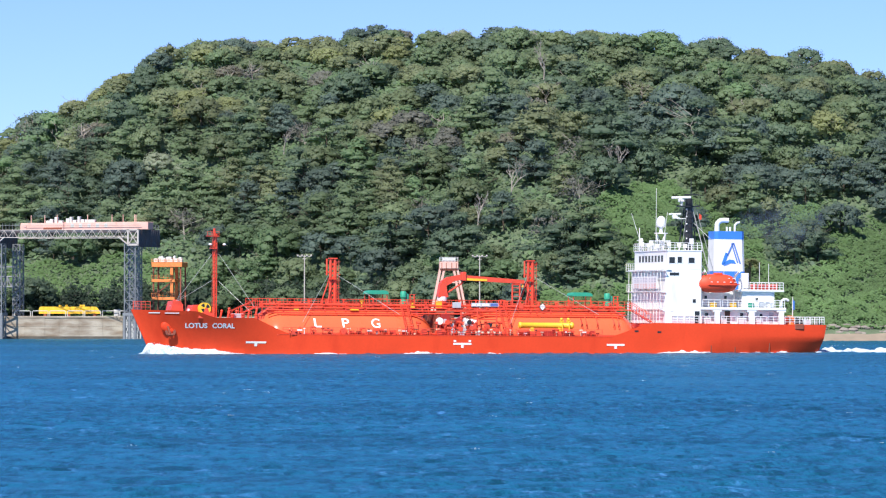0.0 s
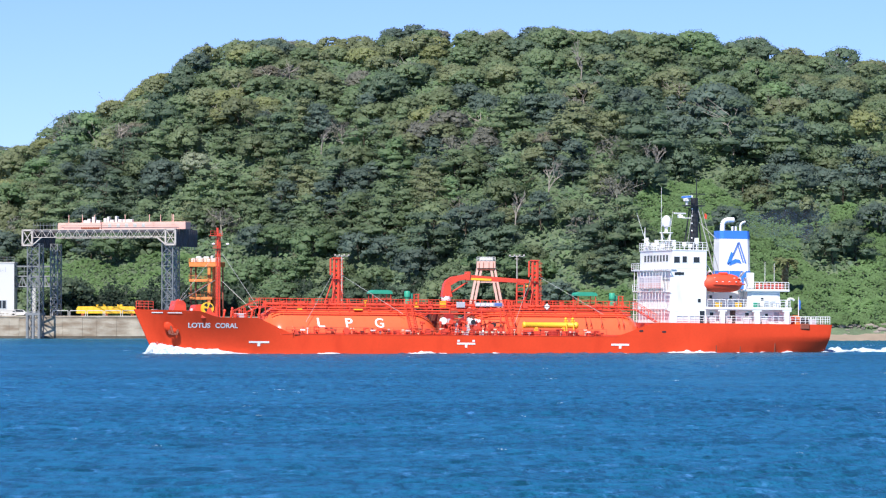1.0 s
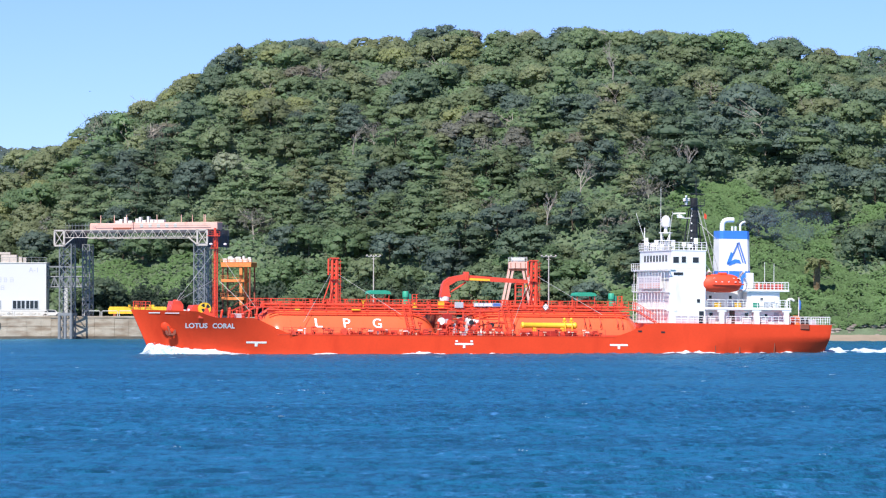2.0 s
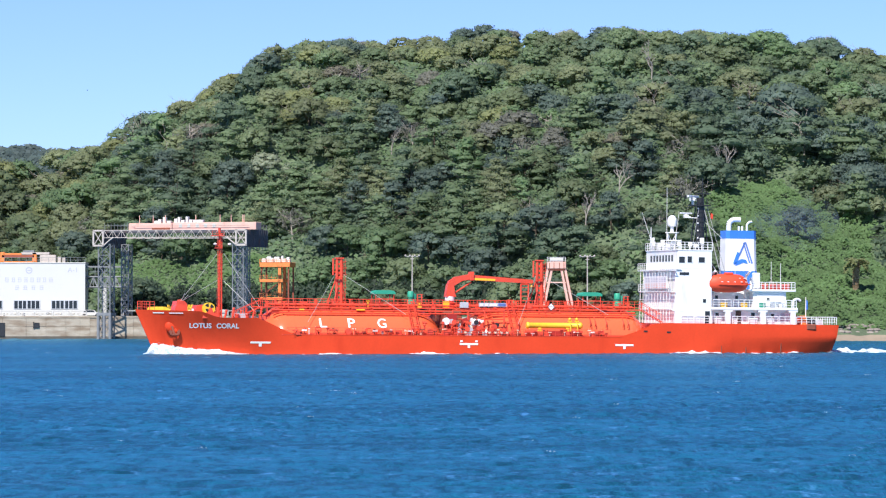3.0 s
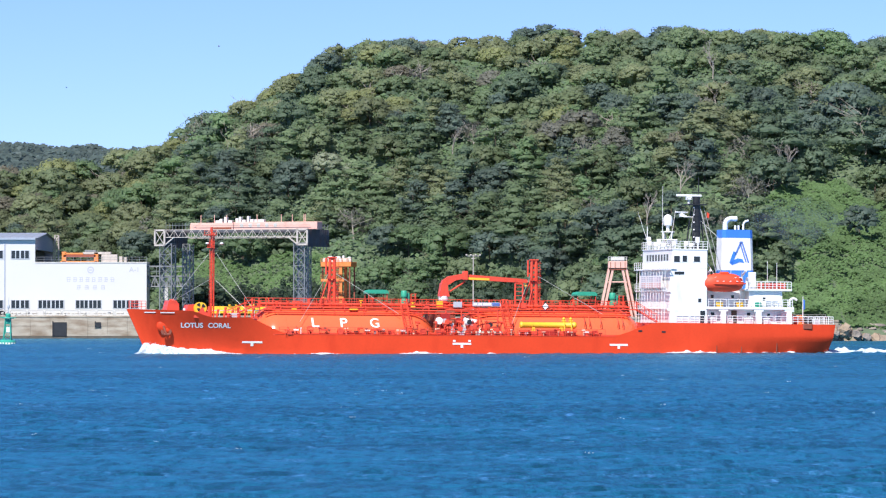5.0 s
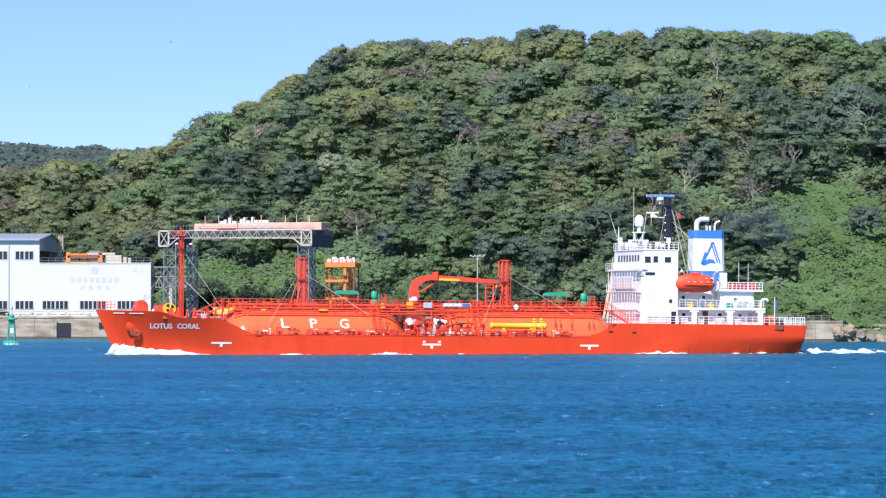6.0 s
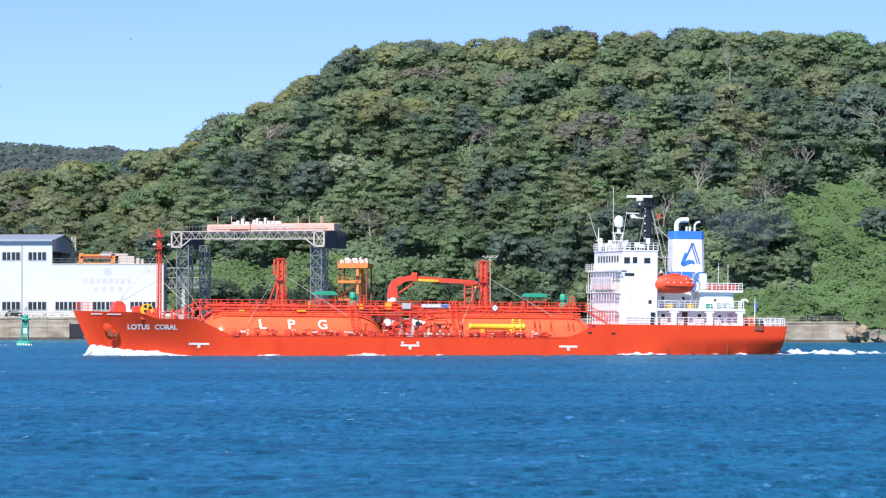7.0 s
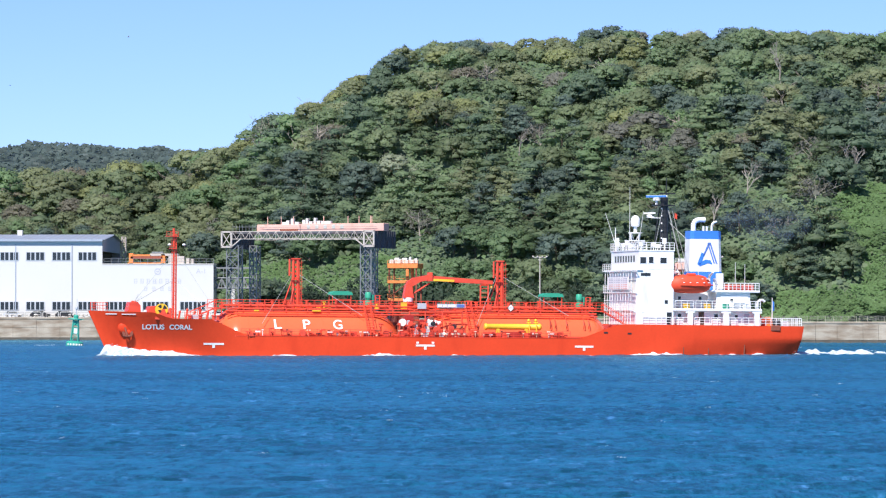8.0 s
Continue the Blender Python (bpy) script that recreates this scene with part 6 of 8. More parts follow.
def build_works():
    """White engineering works: a high hall and a lower flat-roofed wing."""
    t = thing("engineering_works", pose(0, 892, 0), "white-clad engineering works with grey pitched roof", "factory")
    x0, xm, x1 = -175.0, -91.8, -68.0
    for a in ((x0, xm, 0, 0.4), (x0, x0 + 0.4, 0.4, 40), (x0, xm, 39.6, 40)):
        s = Shape()
        s.box(*a, 4.6, 21.35)
        part("hall_wall", s, WALLW, t, "white ribbed cladding")
    s = Shape()
    s.box(xm - 0.4, xm, 9.0, 39.6, 4.6, 15.9)
    s.box(xm - 2.4, xm - 2.0, 0.4, 39.6, 15.9, 19.0)
    part("end_wall", s, DARKP, t, "dark open end of the hall")
    s = Shape()
    s.add([(xm, 0.2, 18.9), (xm, 39.8, 18.9), (xm, 39.8, 21.4), (xm, 20, 22.7), (xm, 0.2, 21.4), (xm - 0.4, 0.2, 18.9), (xm - 0.4, 39.8, 18.9), (xm - 0.4, 39.8, 21.4), (xm - 0.4, 20, 22.7), (xm - 0.4, 0.2, 21.4)],
          [(0, 1, 2, 3, 4), (9, 8, 7, 6, 5), (0, 5, 6, 1), (1, 6, 7, 2), (4, 9, 5, 0)])
    part("gable", s, GABLE, t, "blue-grey gable")
    s = Shape()
    for k in range(56):
        a, b = x0 - 0.5 + (xm - x0 + 1.1) * k / 56, x0 - 0.5 + (xm - x0 + 1.1) * (k + 1) / 56
        s.add([(a, -0.6, 21.35), (b, -0.6, 21.35), (b, 20, 22.7), (a, 20, 22.7), (a, -0.6, 21.5), (b - 0.25, -0.6, 21.5), (b - 0.25, 20, 22.85), (a, 20, 22.85)],
              [(4, 5, 6, 7), (0, 1, 5, 4), (0, 4, 7, 3), (5, 1, 2, 6)])
        s.add([(a, 20, 22.85), (b, 20, 22.85), (b, 40.6, 21.4), (a, 40.6, 21.4)], [(0, 1, 2, 3)])
    part("roof", s, ROOFG, t, "grey-blue ribbed metal roof")
    s = Shape()
    s.box(x0, xm + 0.1, -0.75, -0.55, 21.0, 21.4)
    part("gutter", s, GABLE, t)
    s = Shape()
    s.box(-112.0, -110.9, 16, 17.5, 22.4, 23.7, 0.05)
    part("roof_vent", s, WALLW, t)
    for x in (-125.6, -109.6 - 0.9, -98.4):
        s = Shape()
        s.box(x, x + 0.2, -0.12, 0.0, 4.7, 20.4)
        part("downpipe", s, GABLE, t)
    for a in ((x1 - 0.4, x1, 0.4, 9), (xm, x1, 8.6, 9)):
        s = Shape()
        s.box(*a, 4.6, 16.0)
        part("wing_side_wall", s, WALLW, t)
    s = Shape()
    s.box(xm, x1, 0, 0.4, 4.6, 16.0)
    wing = part("wing_wall", s, WALLW, t, "white low wing wall with pale blue writing")
    s = Shape()
    s.box(xm, x1 + 0.1, -0.1, 9, 16.0, 16.25, 0.04)
    part("wing_roof", s, CONCL, t)
    # windows, each with a frame and mullions
    def window(x, z, w=3.9, h=1.65, n=4):
        f = Shape()
        f.box(x - w / 2 - 0.1, x + w / 2 + 0.1, -0.10, 0.0, z - 0.1, z)
        f.box(x - w / 2 - 0.1, x + w / 2 + 0.1, -0.10, 0.0, z + h, z + h + 0.1)
        for k in range(n + 1):
            xx = x - w / 2 + w * k / n
            f.box(xx - (0.16 if k == n / 2 else 0.09), xx + (0.16 if k == n / 2 else 0.09), -0.10, 0.0, z, z + h)
        win = part("window", f, GREYP, t)
        for k in range(n):
            p = Shape()
            xa, xb = x - w / 2 + w * k / n + 0.09, x - w / 2 + w * (k + 1) / n - 0.09
            p.box(xa, xb, -0.05, 0.0, z, z + h)
            part("pane", p, GLASSD, win)
    for k in range(14):
        window(-95.0 - 5.58 * k, 17.0)
        window(-95.0 - 5.58 * k, 6.4)
    for x in (-88.4, -80.4, -72.4):
        window(x, 6.4, 5.5, 1.65, 6)
    # worn writing on the wing: two lines of signs that cannot be read, as groups of thin bars
    rnd = random.Random(3)
    for z, h, xa, n, step in ((12.5, 1.05, -85.1, 8, 1.33), (10.85, 0.95, -83.0, 4, 1.75)):
        for k in range(n):
            s = Shape()
            a = xa + k * step
            for j in range(3):
                zz = z + h * (0.42 - 0.40 * j) - 0.05
                s.box(a + rnd.uniform(0, 0.15), a + rnd.uniform(0.75, 0.95), -0.03, 0.0, zz, zz + 0.10)
            for j in range(2):
                xx = a + 0.12 + 0.5 * j + rnd.uniform(0, 0.15)
                s.box(xx, xx + 0.10, -0.026, 0.0, z - h * 0.45, z + h * rnd.uniform(0.2, 0.45))
            part("worn_writing", s, FADED, wing, "pale worn writing")
    s = Shape()
    for k in range(20):
        a0, a1 = 2 * math.pi * k / 20, 2 * math.pi * (k + 1) / 20
        q = [(-79.95 + r * math.cos(a), -0.03, 14.55 + r * math.sin(a)) for r, a in ((0.5, a0), (0.72, a0), (0.72, a1), (0.5, a1))]
        s.add(q, [(0, 1, 2, 3)])
    s.box(-80.3, -79.6, -0.03, 0.0, 14.45, 14.65)
    part("round_emblem", s, FADED, wing, "pale round emblem")
    text_part("hall_letters", "A-1", 1.5, pose(-70.6, -0.02, 14.6, 90, 0, 0), FADED, wing, "pale letters A-1", None, 0.01)
    # rails and machinery on the flat roof
    s = Shape()
    s.rail([(xm + 0.3, 0.3, 16.2), (x1, 0.3, 16.2)], 1.1, 1.6, 0.05, 2)
    part("roof_rail", s, LATT, t)
    for x, w, z, h, m in ((-86.5, 0.9, 16.0, 2.5, ORANGE), (-79.6, 0.9, 16.0, 2.4, ORANGE), (-86.2, 7.0, 17.3, 0.6, RUST), (-85.8, 4.0, 17.9, 0.35, ORANGE), (-86.8, 8.0, 16.0, 0.5, ORANGE),
                          (-82.0, 6.0, 17.95, 0.5, LATTW), (-81.6, 2.4, 18.45, 0.4, LATT), (-78.0, 3.4, 16.0, 1.9, LATTW), (-74.2, 0.7, 16.0, 1.5, LATTW), (-73.2, 0.6, 16.0, 1.3, LATTW)):
        s = Shape()
        s.box(x, x + w, 4, 6.5, z, z + h, 0.05)
        part("roof_crane_frame" if m is ORANGE else "roof_machine", s, m, t)
    s = Shape()
    lattice_leg(s, -91.3, -90.4, 37, 38, 4.6, 22.6, 11, 0.08)
    part("roof_stair", s, LATTW, t)
    # covered way to the gantry
    s = Shape()
    truss(s, (x1, 2, 13.2), (-60.0, 2, 13.2), 2.2, 5, 0.12)
    truss(s, (x1, 4, 13.2), (-60.0, 4, 13.2), 2.2, 5, 0.12)
    s.box(x1, -60, 2, 4, 15.2, 15.5)
    s.rail([(x1, 2, 13.3), (-60, 2, 13.3)], 1.9, 1.8, 0.06, 2)
    part("link_bridge", s, LATT, t, "grey latticed link bridge")
    s = Shape()
    s.box(-64.4, -63.6, 2, 3, 4.6, 11.0)
    part("bridge_pier", s, CONCL, t)


def build_cars():
    for k, (x, m) in enumerate(((-66.6, WALLW), (-99.4, BLACKP), (-104.8, BLACKP), (-110.5, GREYP))):
        t = thing("parked_car", pose(x, 889.5, 4.65, 0, 0, 0), "white parked car on the quay" if m is WALLW else "dark parked car on the quay", "car", "parked cars")
        s = Shape()
        s.prism_y([(-2.1, 0.3), (2.1, 0.3), (2.1, 0.85), (1.2, 0.95), (0.7, 1.45), (-1.3, 1.5), (-1.9, 0.95), (-2.1, 0.85)], -0.8, 0.8)
        part("body", s, m, t)
        s = Shape()
        s.prism_y([(-1.5, 0.98), (0.95, 0.98), (0.6, 1.38), (-1.2, 1.42)], -0.82, 0.82)
        part("glazing", s, GLASSD, t)
        for dx in (-1.3, 1.3):
            for dy in (-0.75, 0.75):
                s = Shape()
                s.add(*drum_y(dx, 0.32, dy - 0.1, dy + 0.1, 0.32, 0.2))
                part("wheel", s, BLACKP, t)


def build_buoy():
    t = thing("light_buoy", pose(-80.55, 735, 0.0, 0, 2, 10), "green starboard light buoy with lattice tower", "buoy")
    s = Shape()
    s.lathe_z([(-0.9, 1.4), (-0.3, 1.5), (0.5, 1.5), (0.7, 1.3), (0.8, 0.5)], 0, 0, 24)
    fl = part("float", s, BUOYG, t, "green float with white marks", True)
    for k in range(6):
        a = radians(-140 + 20 * k)
        q = Shape()
        q.box(1.46 * math.cos(a) - 0.16, 1.46 * math.cos(a) + 0.16, 1.52 * math.sin(a) - 0.03, 1.52 * math.sin(a) + 0.03, 0.0, 0.32)
        part("number_bar", q, LETTER, fl)
    s = Shape()
    for a in range(4):
        c, d = math.cos(a * math.pi / 2 + 0.6), math.sin(a * math.pi / 2 + 0.6)
        c2, d2 = math.cos((a + 1) * math.pi / 2 + 0.6), math.sin((a + 1) * math.pi / 2 + 0.6)
        s.bar((0.95 * c, 0.95 * d, 0.6), (0.6 * c, 0.6 * d, 4.6), 0.09, n=6)
        for z0, z1, r0, r1 in ((0.7, 2.0, 0.94, 0.83), (2.0, 3.2, 0.83, 0.72), (3.2, 4.4, 0.72, 0.62)):
            s.bar((r0 * c, r0 * d, z0), (r1 * c2, r1 * d2, z1), 0.05, n=4)
            s.bar((r1 * c, r1 * d, z1), (r1 * c2, r1 * d2, z1), 0.05, n=4)
    part("lattice_tower", s, BUOYG, t)
    s = Shape()
    s.box(-0.45, 0.45, -0.72, -0.62, 2.0, 3.1)
    s.box(-0.4, 0.4, -0.4, 0.4, 3.5, 4.4, 0.06)
    part("radar_panel", s, BUOYG, t)
    s = Shape()
    s.box(-0.3, 0.3, -0.76, -0.72, 2.1, 3.0)
    part("number_plate", s, LETTER, t)
    s = Shape()
    s.lathe_z([(4.5, 1.0), (4.6, 1.05), (4.75, 1.0)], 0, 0, 14)
    s.lathe_z([(4.7, 0.4), (5.2, 0.45), (5.4, 0.3)], 0, 0, 12)
    s.box(-1.4, 1.4, -0.3, 0.3, 4.62, 4.74)
    part("top_platform", s, BUOYG, t)
    s = Shape()
    s.lathe_z([(5.4, 0.10), (6.3, 0.10), (6.35, 0.22), (6.6, 0.26), (6.85, 0.2), (6.95, 0.06), (8.2, 0.04)], 0, 0, 12)
    part("lantern", s, GREYP, t, "", True)
    return t


build_quay()
build_gantry()
build_tower()
build_lamp_post(1.70, 868, 4.6, 12.9)
build_lamp_post(36.6, 834, 4.6, 12.4)
build_aframe()
build_yellow_beam()
build_works()
build_cars()
buoy = build_buoy()


# ---- woods ----
def leaf_quads(rng, centres, normals, size, loose=0.33):
    """Small bent leaf sprays, one quad each, facing roughly along the normals."""
    n = len(centres)
    nr = normals + rng.normal(0, loose, (n, 3))
    nr /= np.linalg.norm(nr, axis=1)[:, None] + 1e-9
    up = rng.normal(0, 1, (n, 3))
    u = np.cross(nr, up); u /= np.linalg.norm(u, axis=1)[:, None] + 1e-9
    w = np.cross(nr, u)
    sz = size * rng.uniform(0.6, 1.35, (n, 1))
    a, b = u * sz * rng.uniform(0.5, 0.8, (n, 1)), w * sz * 0.5
    bend = nr * sz * 0.22
    v = np.stack([centres - a, centres - b * 0.9 + bend, centres + a, centres + b * 1.1 + bend * 0.5], axis=1)
    return v.reshape(-1, 3)


def crown_arrays(seed, kind, height, spread, leaves, leaf=0.4):
    """A crown: boughs that end in pads of leaf sprays over a loose filling of larger sprays.
    Returns vertices, quads, triangles and shading normals."""
    rng = np.random.default_rng(seed)
    pads = []
    if kind == "layered":        # flat pads in tiers, widest low down
        tiers = int(rng.integers(4, 6))
        lean = rng.normal(0, 0.10, 2) * height
        for k in range(tiers):
            f = k / (tiers - 1)
            ring = spread * (0.98 - 0.80 * f ** 1.4)
            z = height * (0.30 + 0.62 * f)
            n = max(3, int(round(8.0 * ring / spread)))
            a0 = rng.uniform(0, 6.28)
            for j in range(n):
                a = a0 + 6.283 * j / n + rng.normal(0, 0.25)
                r1 = spread * rng.uniform(0.19, 0.48) * (1.0 - 0.2 * f)
                r = max(0.0, ring - r1 * 0.7) * rng.uniform(0.6, 1.15)
                pads.append((r * math.cos(a) + lean[0] * f, r * math.sin(a) + lean[1] * f, z + rng.normal(0, 0.50), r1, 0.25 + r1 * rng.uniform(0.22, 0.36)))
    elif kind == "tall":
        for k in range(20):
            f = (k + 0.5) / 20
            a, r = k * 2.4 + rng.normal(0, 0.4), spread * (0.75 - 0.62 * f) * rng.uniform(0.5, 1.1)
            pads.append((r * math.cos(a), r * math.sin(a), height * (0.25 + 0.68 * f), spread * (0.44 - 0.2 * f), spread * 0.36))
    else:                        # domes of rounded clumps; scrub has more and smaller ones
        count = {"dome": 24, "scrub": 44, "bare": 20}[kind]
        for k in range(count):
            c = 1 - 1.05 * (k + 0.5) / count
            r = spread * 0.82 * math.sqrt(max(0.0, 1 - c * c)) * rng.uniform(0.88, 1.06)
            a = k * 2.39996 + rng.normal(0, 0.35)
            r1 = spread * {"dome": rng.uniform(0.26, 0.38), "scrub": rng.uniform(0.19, 0.27), "bare": rng.uniform(0.16, 0.28)}[kind]
            pads.append((r * math.cos(a), r * math.sin(a), height * (0.42 + 0.46 * c) + rng.normal(0, 0.15), r1, r1 * rng.uniform(0.5, 0.85)))
    pads = np.array(pads)
    wts = pads[:, 3] * (pads[:, 3] + 1.2 * pads[:, 4])
    pick = rng.choice(len(pads), leaves, p=wts / wts.sum())
    d = rng.normal(0, 1, (leaves, 3)); d[:, 2] = np.abs(d[:, 2]) * 0.95 - 0.2
    d /= np.linalg.norm(d, axis=1)[:, None]
    L = pads[pick]
    rad = np.stack([L[:, 3], L[:, 3], L[:, 4]], axis=1)
    turn = np.arctan2(d[:, 1], d[:, 0])
    ruff = 1.0 + (0.16 * np.sin(3 * turn + 2.1 * pick) + 0.12 * np.sin(7 * turn + 1.3 * pick))[:, None]
    p = L[:, :3] + d * rad * ruff * rng.uniform(0.80, 1.12, (leaves, 1))
    if kind == "layered":        # the pads droop a little at their rims
        p[:, 2] -= 0.10 * (d[:, 0] ** 2 + d[:, 1] ** 2) * L[:, 3]
    nrm = d / rad
    nrm /= np.linalg.norm(nrm, axis=1)[:, None]
    v = leaf_quads(rng, p, nrm + np.array([0, 0, 0.1]), leaf, 0.30)
    # the filling: twig-dark bodies of the pads under their leaves, and a few larger sprays round the stem
    cv, cn, ct = [], [], []
    if kind != "bare":
        nu = 6
        for lx, ly, lz, r, h in pads:
            b = len(cv)
            for el in (-0.35, 0.35):
                for i in range(nu):
                    a = 2 * math.pi * (i + rng.uniform(-0.25, 0.25)) / nu
                    q = rng.uniform(0.58, 0.84)
                    e = (math.cos(el) * math.cos(a), math.cos(el) * math.sin(a), math.sin(el))
                    cv.append((lx + r * q * e[0], ly + r * q * e[1], lz + h * q * e[2] - (0.10 * r * (1 - e[2] ** 2) if kind == "layered" else 0)))
                    cn.append((e[0] / r, e[1] / r, e[2] / h))
            cv.append((lx, ly, lz + 0.74 * h)); cn.append((0, 0, 1 / h))
            ct += [(b + i, b + (i + 1) % nu, b + nu + (i + 1) % nu, b + nu + i) for i in range(nu)]
            ct += [(b + nu + i, b + nu + (i + 1) % nu, b + 2 * nu, b + 2 * nu) for i in range(nu)]
    m = 24 if kind == "bare" else 40
    pk = rng.choice(len(pads), m, p=wts / wts.sum())
    P = pads[pk]
    c = P[:, :3] * np.array([0.6, 0.6, 0.85]) + rng.normal(0, 0.3, (m, 3)) - np.array([0, 0, 0.35])
    v2 = leaf_quads(rng, c, P[:, :3] * np.array([1, 1, 0]) / spread + np.array([0, 0, 0.3]), 1.15)
    mid = np.array([0, 0, height * 0.35])
    whole = 0.5 if kind == "layered" else 0.95      # how far a leaf shares the shading of its whole crown

    def shade(pos, local, own):
        w = pos - mid
        n = local / (np.linalg.norm(local, axis=1)[:, None] + 1e-6) * own + w / (np.linalg.norm(w, axis=1)[:, None] + 1e-6) * whole
        return n / (np.linalg.norm(n, axis=1)[:, None] + 1e-6)

    n1 = np.repeat(shade(p, nrm + rng.normal(0, 0.12, p.shape), 0.8), 4, axis=0)
    n2 = np.repeat(shade(c, c - mid, 0.3), 4, axis=0)
    q = np.arange(len(v) + len(v2)).reshape(-1, 4)
    if not cv:
        return np.vstack([v, v2]), q, np.zeros((0, 3), int), np.vstack([n1, n2])
    cv, cn, ct = np.array(cv), np.array(cn), np.array(ct) + len(v) + len(v2)
    caps = ct[:, 2] == ct[:, 3]
    return np.vstack([v, v2, cv]), np.vstack([q, ct[~caps]]), ct[caps][:, :3], np.vstack([n1, n2, shade(cv, cn, 0.8)])


def fast_mesh(name, v, quads, tris, mats, qm=None, tm=None, normals=None):
    me = bpy.data.meshes.new(name)
    nq, nt = len(quads), len(tris)
    me.vertices.add(len(v))
    me.vertices.foreach_set("co", np.asarray(v, dtype=np.float32).ravel())
    loops = np.concatenate([np.asarray(quads).ravel(), np.asarray(tris).ravel()]).astype(np.int32)
    me.loops.add(len(loops))
    me.loops.foreach_set("vertex_index", loops)
    me.polygons.add(nq + nt)
    starts = np.concatenate([np.arange(nq) * 4, nq * 4 + np.arange(nt) * 3]).astype(np.int32)
    me.polygons.foreach_set("loop_start", starts)
    for m in mats:
        me.materials.append(m)
    if qm is not None:
        me.polygons.foreach_set("material_index", np.concatenate([qm, tm]).astype(np.int32))
    me.update(calc_edges=True)
    if normals is not None:      # leaves take the shading of the bough that they sit on
        me.polygons.foreach_set("use_smooth", np.ones(nq + nt, dtype=bool))
        me.normals_split_custom_set_from_vertices(np.asarray(normals, dtype=np.float32))
    return me


# kinds of tree: shape, height, spread, leaf, number of sprays, spray size
_spec = {"layer_mid": ("layered", 10.0, 6.2, 1, 880, 0.45), "layer_deep": ("layered", 10.5, 6.6, 0, 900, 0.45), "layer_blue": ("layered", 9.5, 6.0, 4, 880, 0.45),
         "layer_wide": ("layered", 10.5, 7.2, 1, 990, 0.47), "layer_fresh": ("layered", 9.0, 5.8, 3, 850, 0.45), "layer_olive": ("layered", 9.5, 6.0, 2, 850, 0.45),
         "dome_olive": ("dome", 8.0, 5.0, 2, 810, 0.41), "dome_deep": ("dome", 8.5, 5.4, 0, 810, 0.43), "dome_mid": ("dome", 7.5, 4.8, 1, 790, 0.41),
         "dome_blue": ("dome", 9.0, 5.2, 4, 810, 0.43), "dome_fresh": ("dome", 8.0, 5.2, 3, 810, 0.41), "dome_moss": ("dome", 8.0, 5.2, 8, 810, 0.41),
         "scrub_yellow": ("scrub", 6.6, 5.0, 6, 880, 0.37), "scrub_olive": ("scrub", 6.8, 5.2, 2, 880, 0.37), "scrub_brown": ("scrub", 6.8, 4.8, 5, 810, 0.37),
         "scrub_grey": ("scrub", 6.4, 4.8, 9, 810, 0.37), "scrub_green": ("scrub", 6.8, 5.2, 1, 590, 0.37), "scrub_deep": ("scrub", 7.2, 5.4, 0, 590, 0.37), "scrub_moss": ("scrub", 6.6, 5.0, 8, 590, 0.37), "pale": ("dome", 7.5, 4.6, 7, 770, 0.41), "tall": ("tall", 11.0, 3.6, 4, 680, 0.41),
         "bare": ("bare", 8.0, 4.6, 9, 400, 0.37)}
VARIANTS = {}
for _i, (_k, _s) in enumerate(_spec.items()):
    VARIANTS[_k] = [crown_arrays(100 + 7 * _i + _j, _s[0], _s[1], _s[2], _s[4], _s[5]) for _j in range(2)]

DEAD_TREES = ((69.5, 908, 13.0), (59.5, 1004, 10.0), (38.5, 888, 9.5), (46.5, 905, 9.5), (-3.0, 968, 9.0))

# stands of one kind on the hill: x, y and reach in metres
STANDS = {
    # last two dark stands: deep shade above the gantry bank, put into leaf colour
    "dark": [(-13, 1052, 7), (16, 1019, 7), (-6, 970, 7), (6, 934, 8), (34, 992, 8), (71, 967, 9), (79, 922, 8), (72, 892, 6), (-42, 958, 11), (-51, 961, 8),
             (-37, 1044, 5), (103, 919, 9), (108, 906, 10), (126, 920, 9), (14, 1066, 7), (52, 1066, 6), (23, 881, 9), (91, 857, 6), (-3, 980, 6), (48, 955, 8), (88, 957, 8), (-54, 938, 8), (-47, 934, 6)],
    "tall": [(-34, 1058, 5)],
    "yellow": [(11, 1040, 10), (2, 1057, 6), (-28, 1007, 8), (-42, 1046, 7), (-19, 992, 8), (23, 980, 7), (65, 976, 8), (55, 937, 6), (125, 966, 10),
               (-53, 1052, 8), (-66, 1058, 9), (142, 1066, 12), (119, 1066, 10)],
    "fresh": [(15, 992, 7), (-14, 1005, 6), (9, 1008, 6), (23, 962, 3), (104, 990, 6), (91, 1043, 8), (-12, 902, 8), (42, 867, 8)],
    "brown": [(-46, 1006, 5), (2, 966, 7), (23, 954, 9), (53, 971, 7), (43, 983, 6), (31, 941, 8), (-14, 1024, 6), (-2, 948, 6), (47, 933, 6), (69, 915, 6),
              (38, 891, 5), (68, 1056, 4)],
    "pale": [(-28, 969, 5), (113, 899, 5), (-36, 964, 4), (40, 1066, 5), (87, 893, 5)]}
STAND_KINDS = {"dark": ("layer_blue", "dome_deep", "dome_blue", "layer_deep", "dome_blue"), "tall": ("tall", "tall", "dome_blue"),
               "yellow": ("scrub_yellow", "scrub_yellow", "scrub_olive", "dome_olive"), "fresh": ("dome_fresh", "layer_fresh", "dome_fresh", "dome_moss"),
               "brown": ("bare", "scrub_brown", "scrub_grey", "scrub_olive", "scrub_grey"), "pale": ("pale", "dome_moss", "pale")}


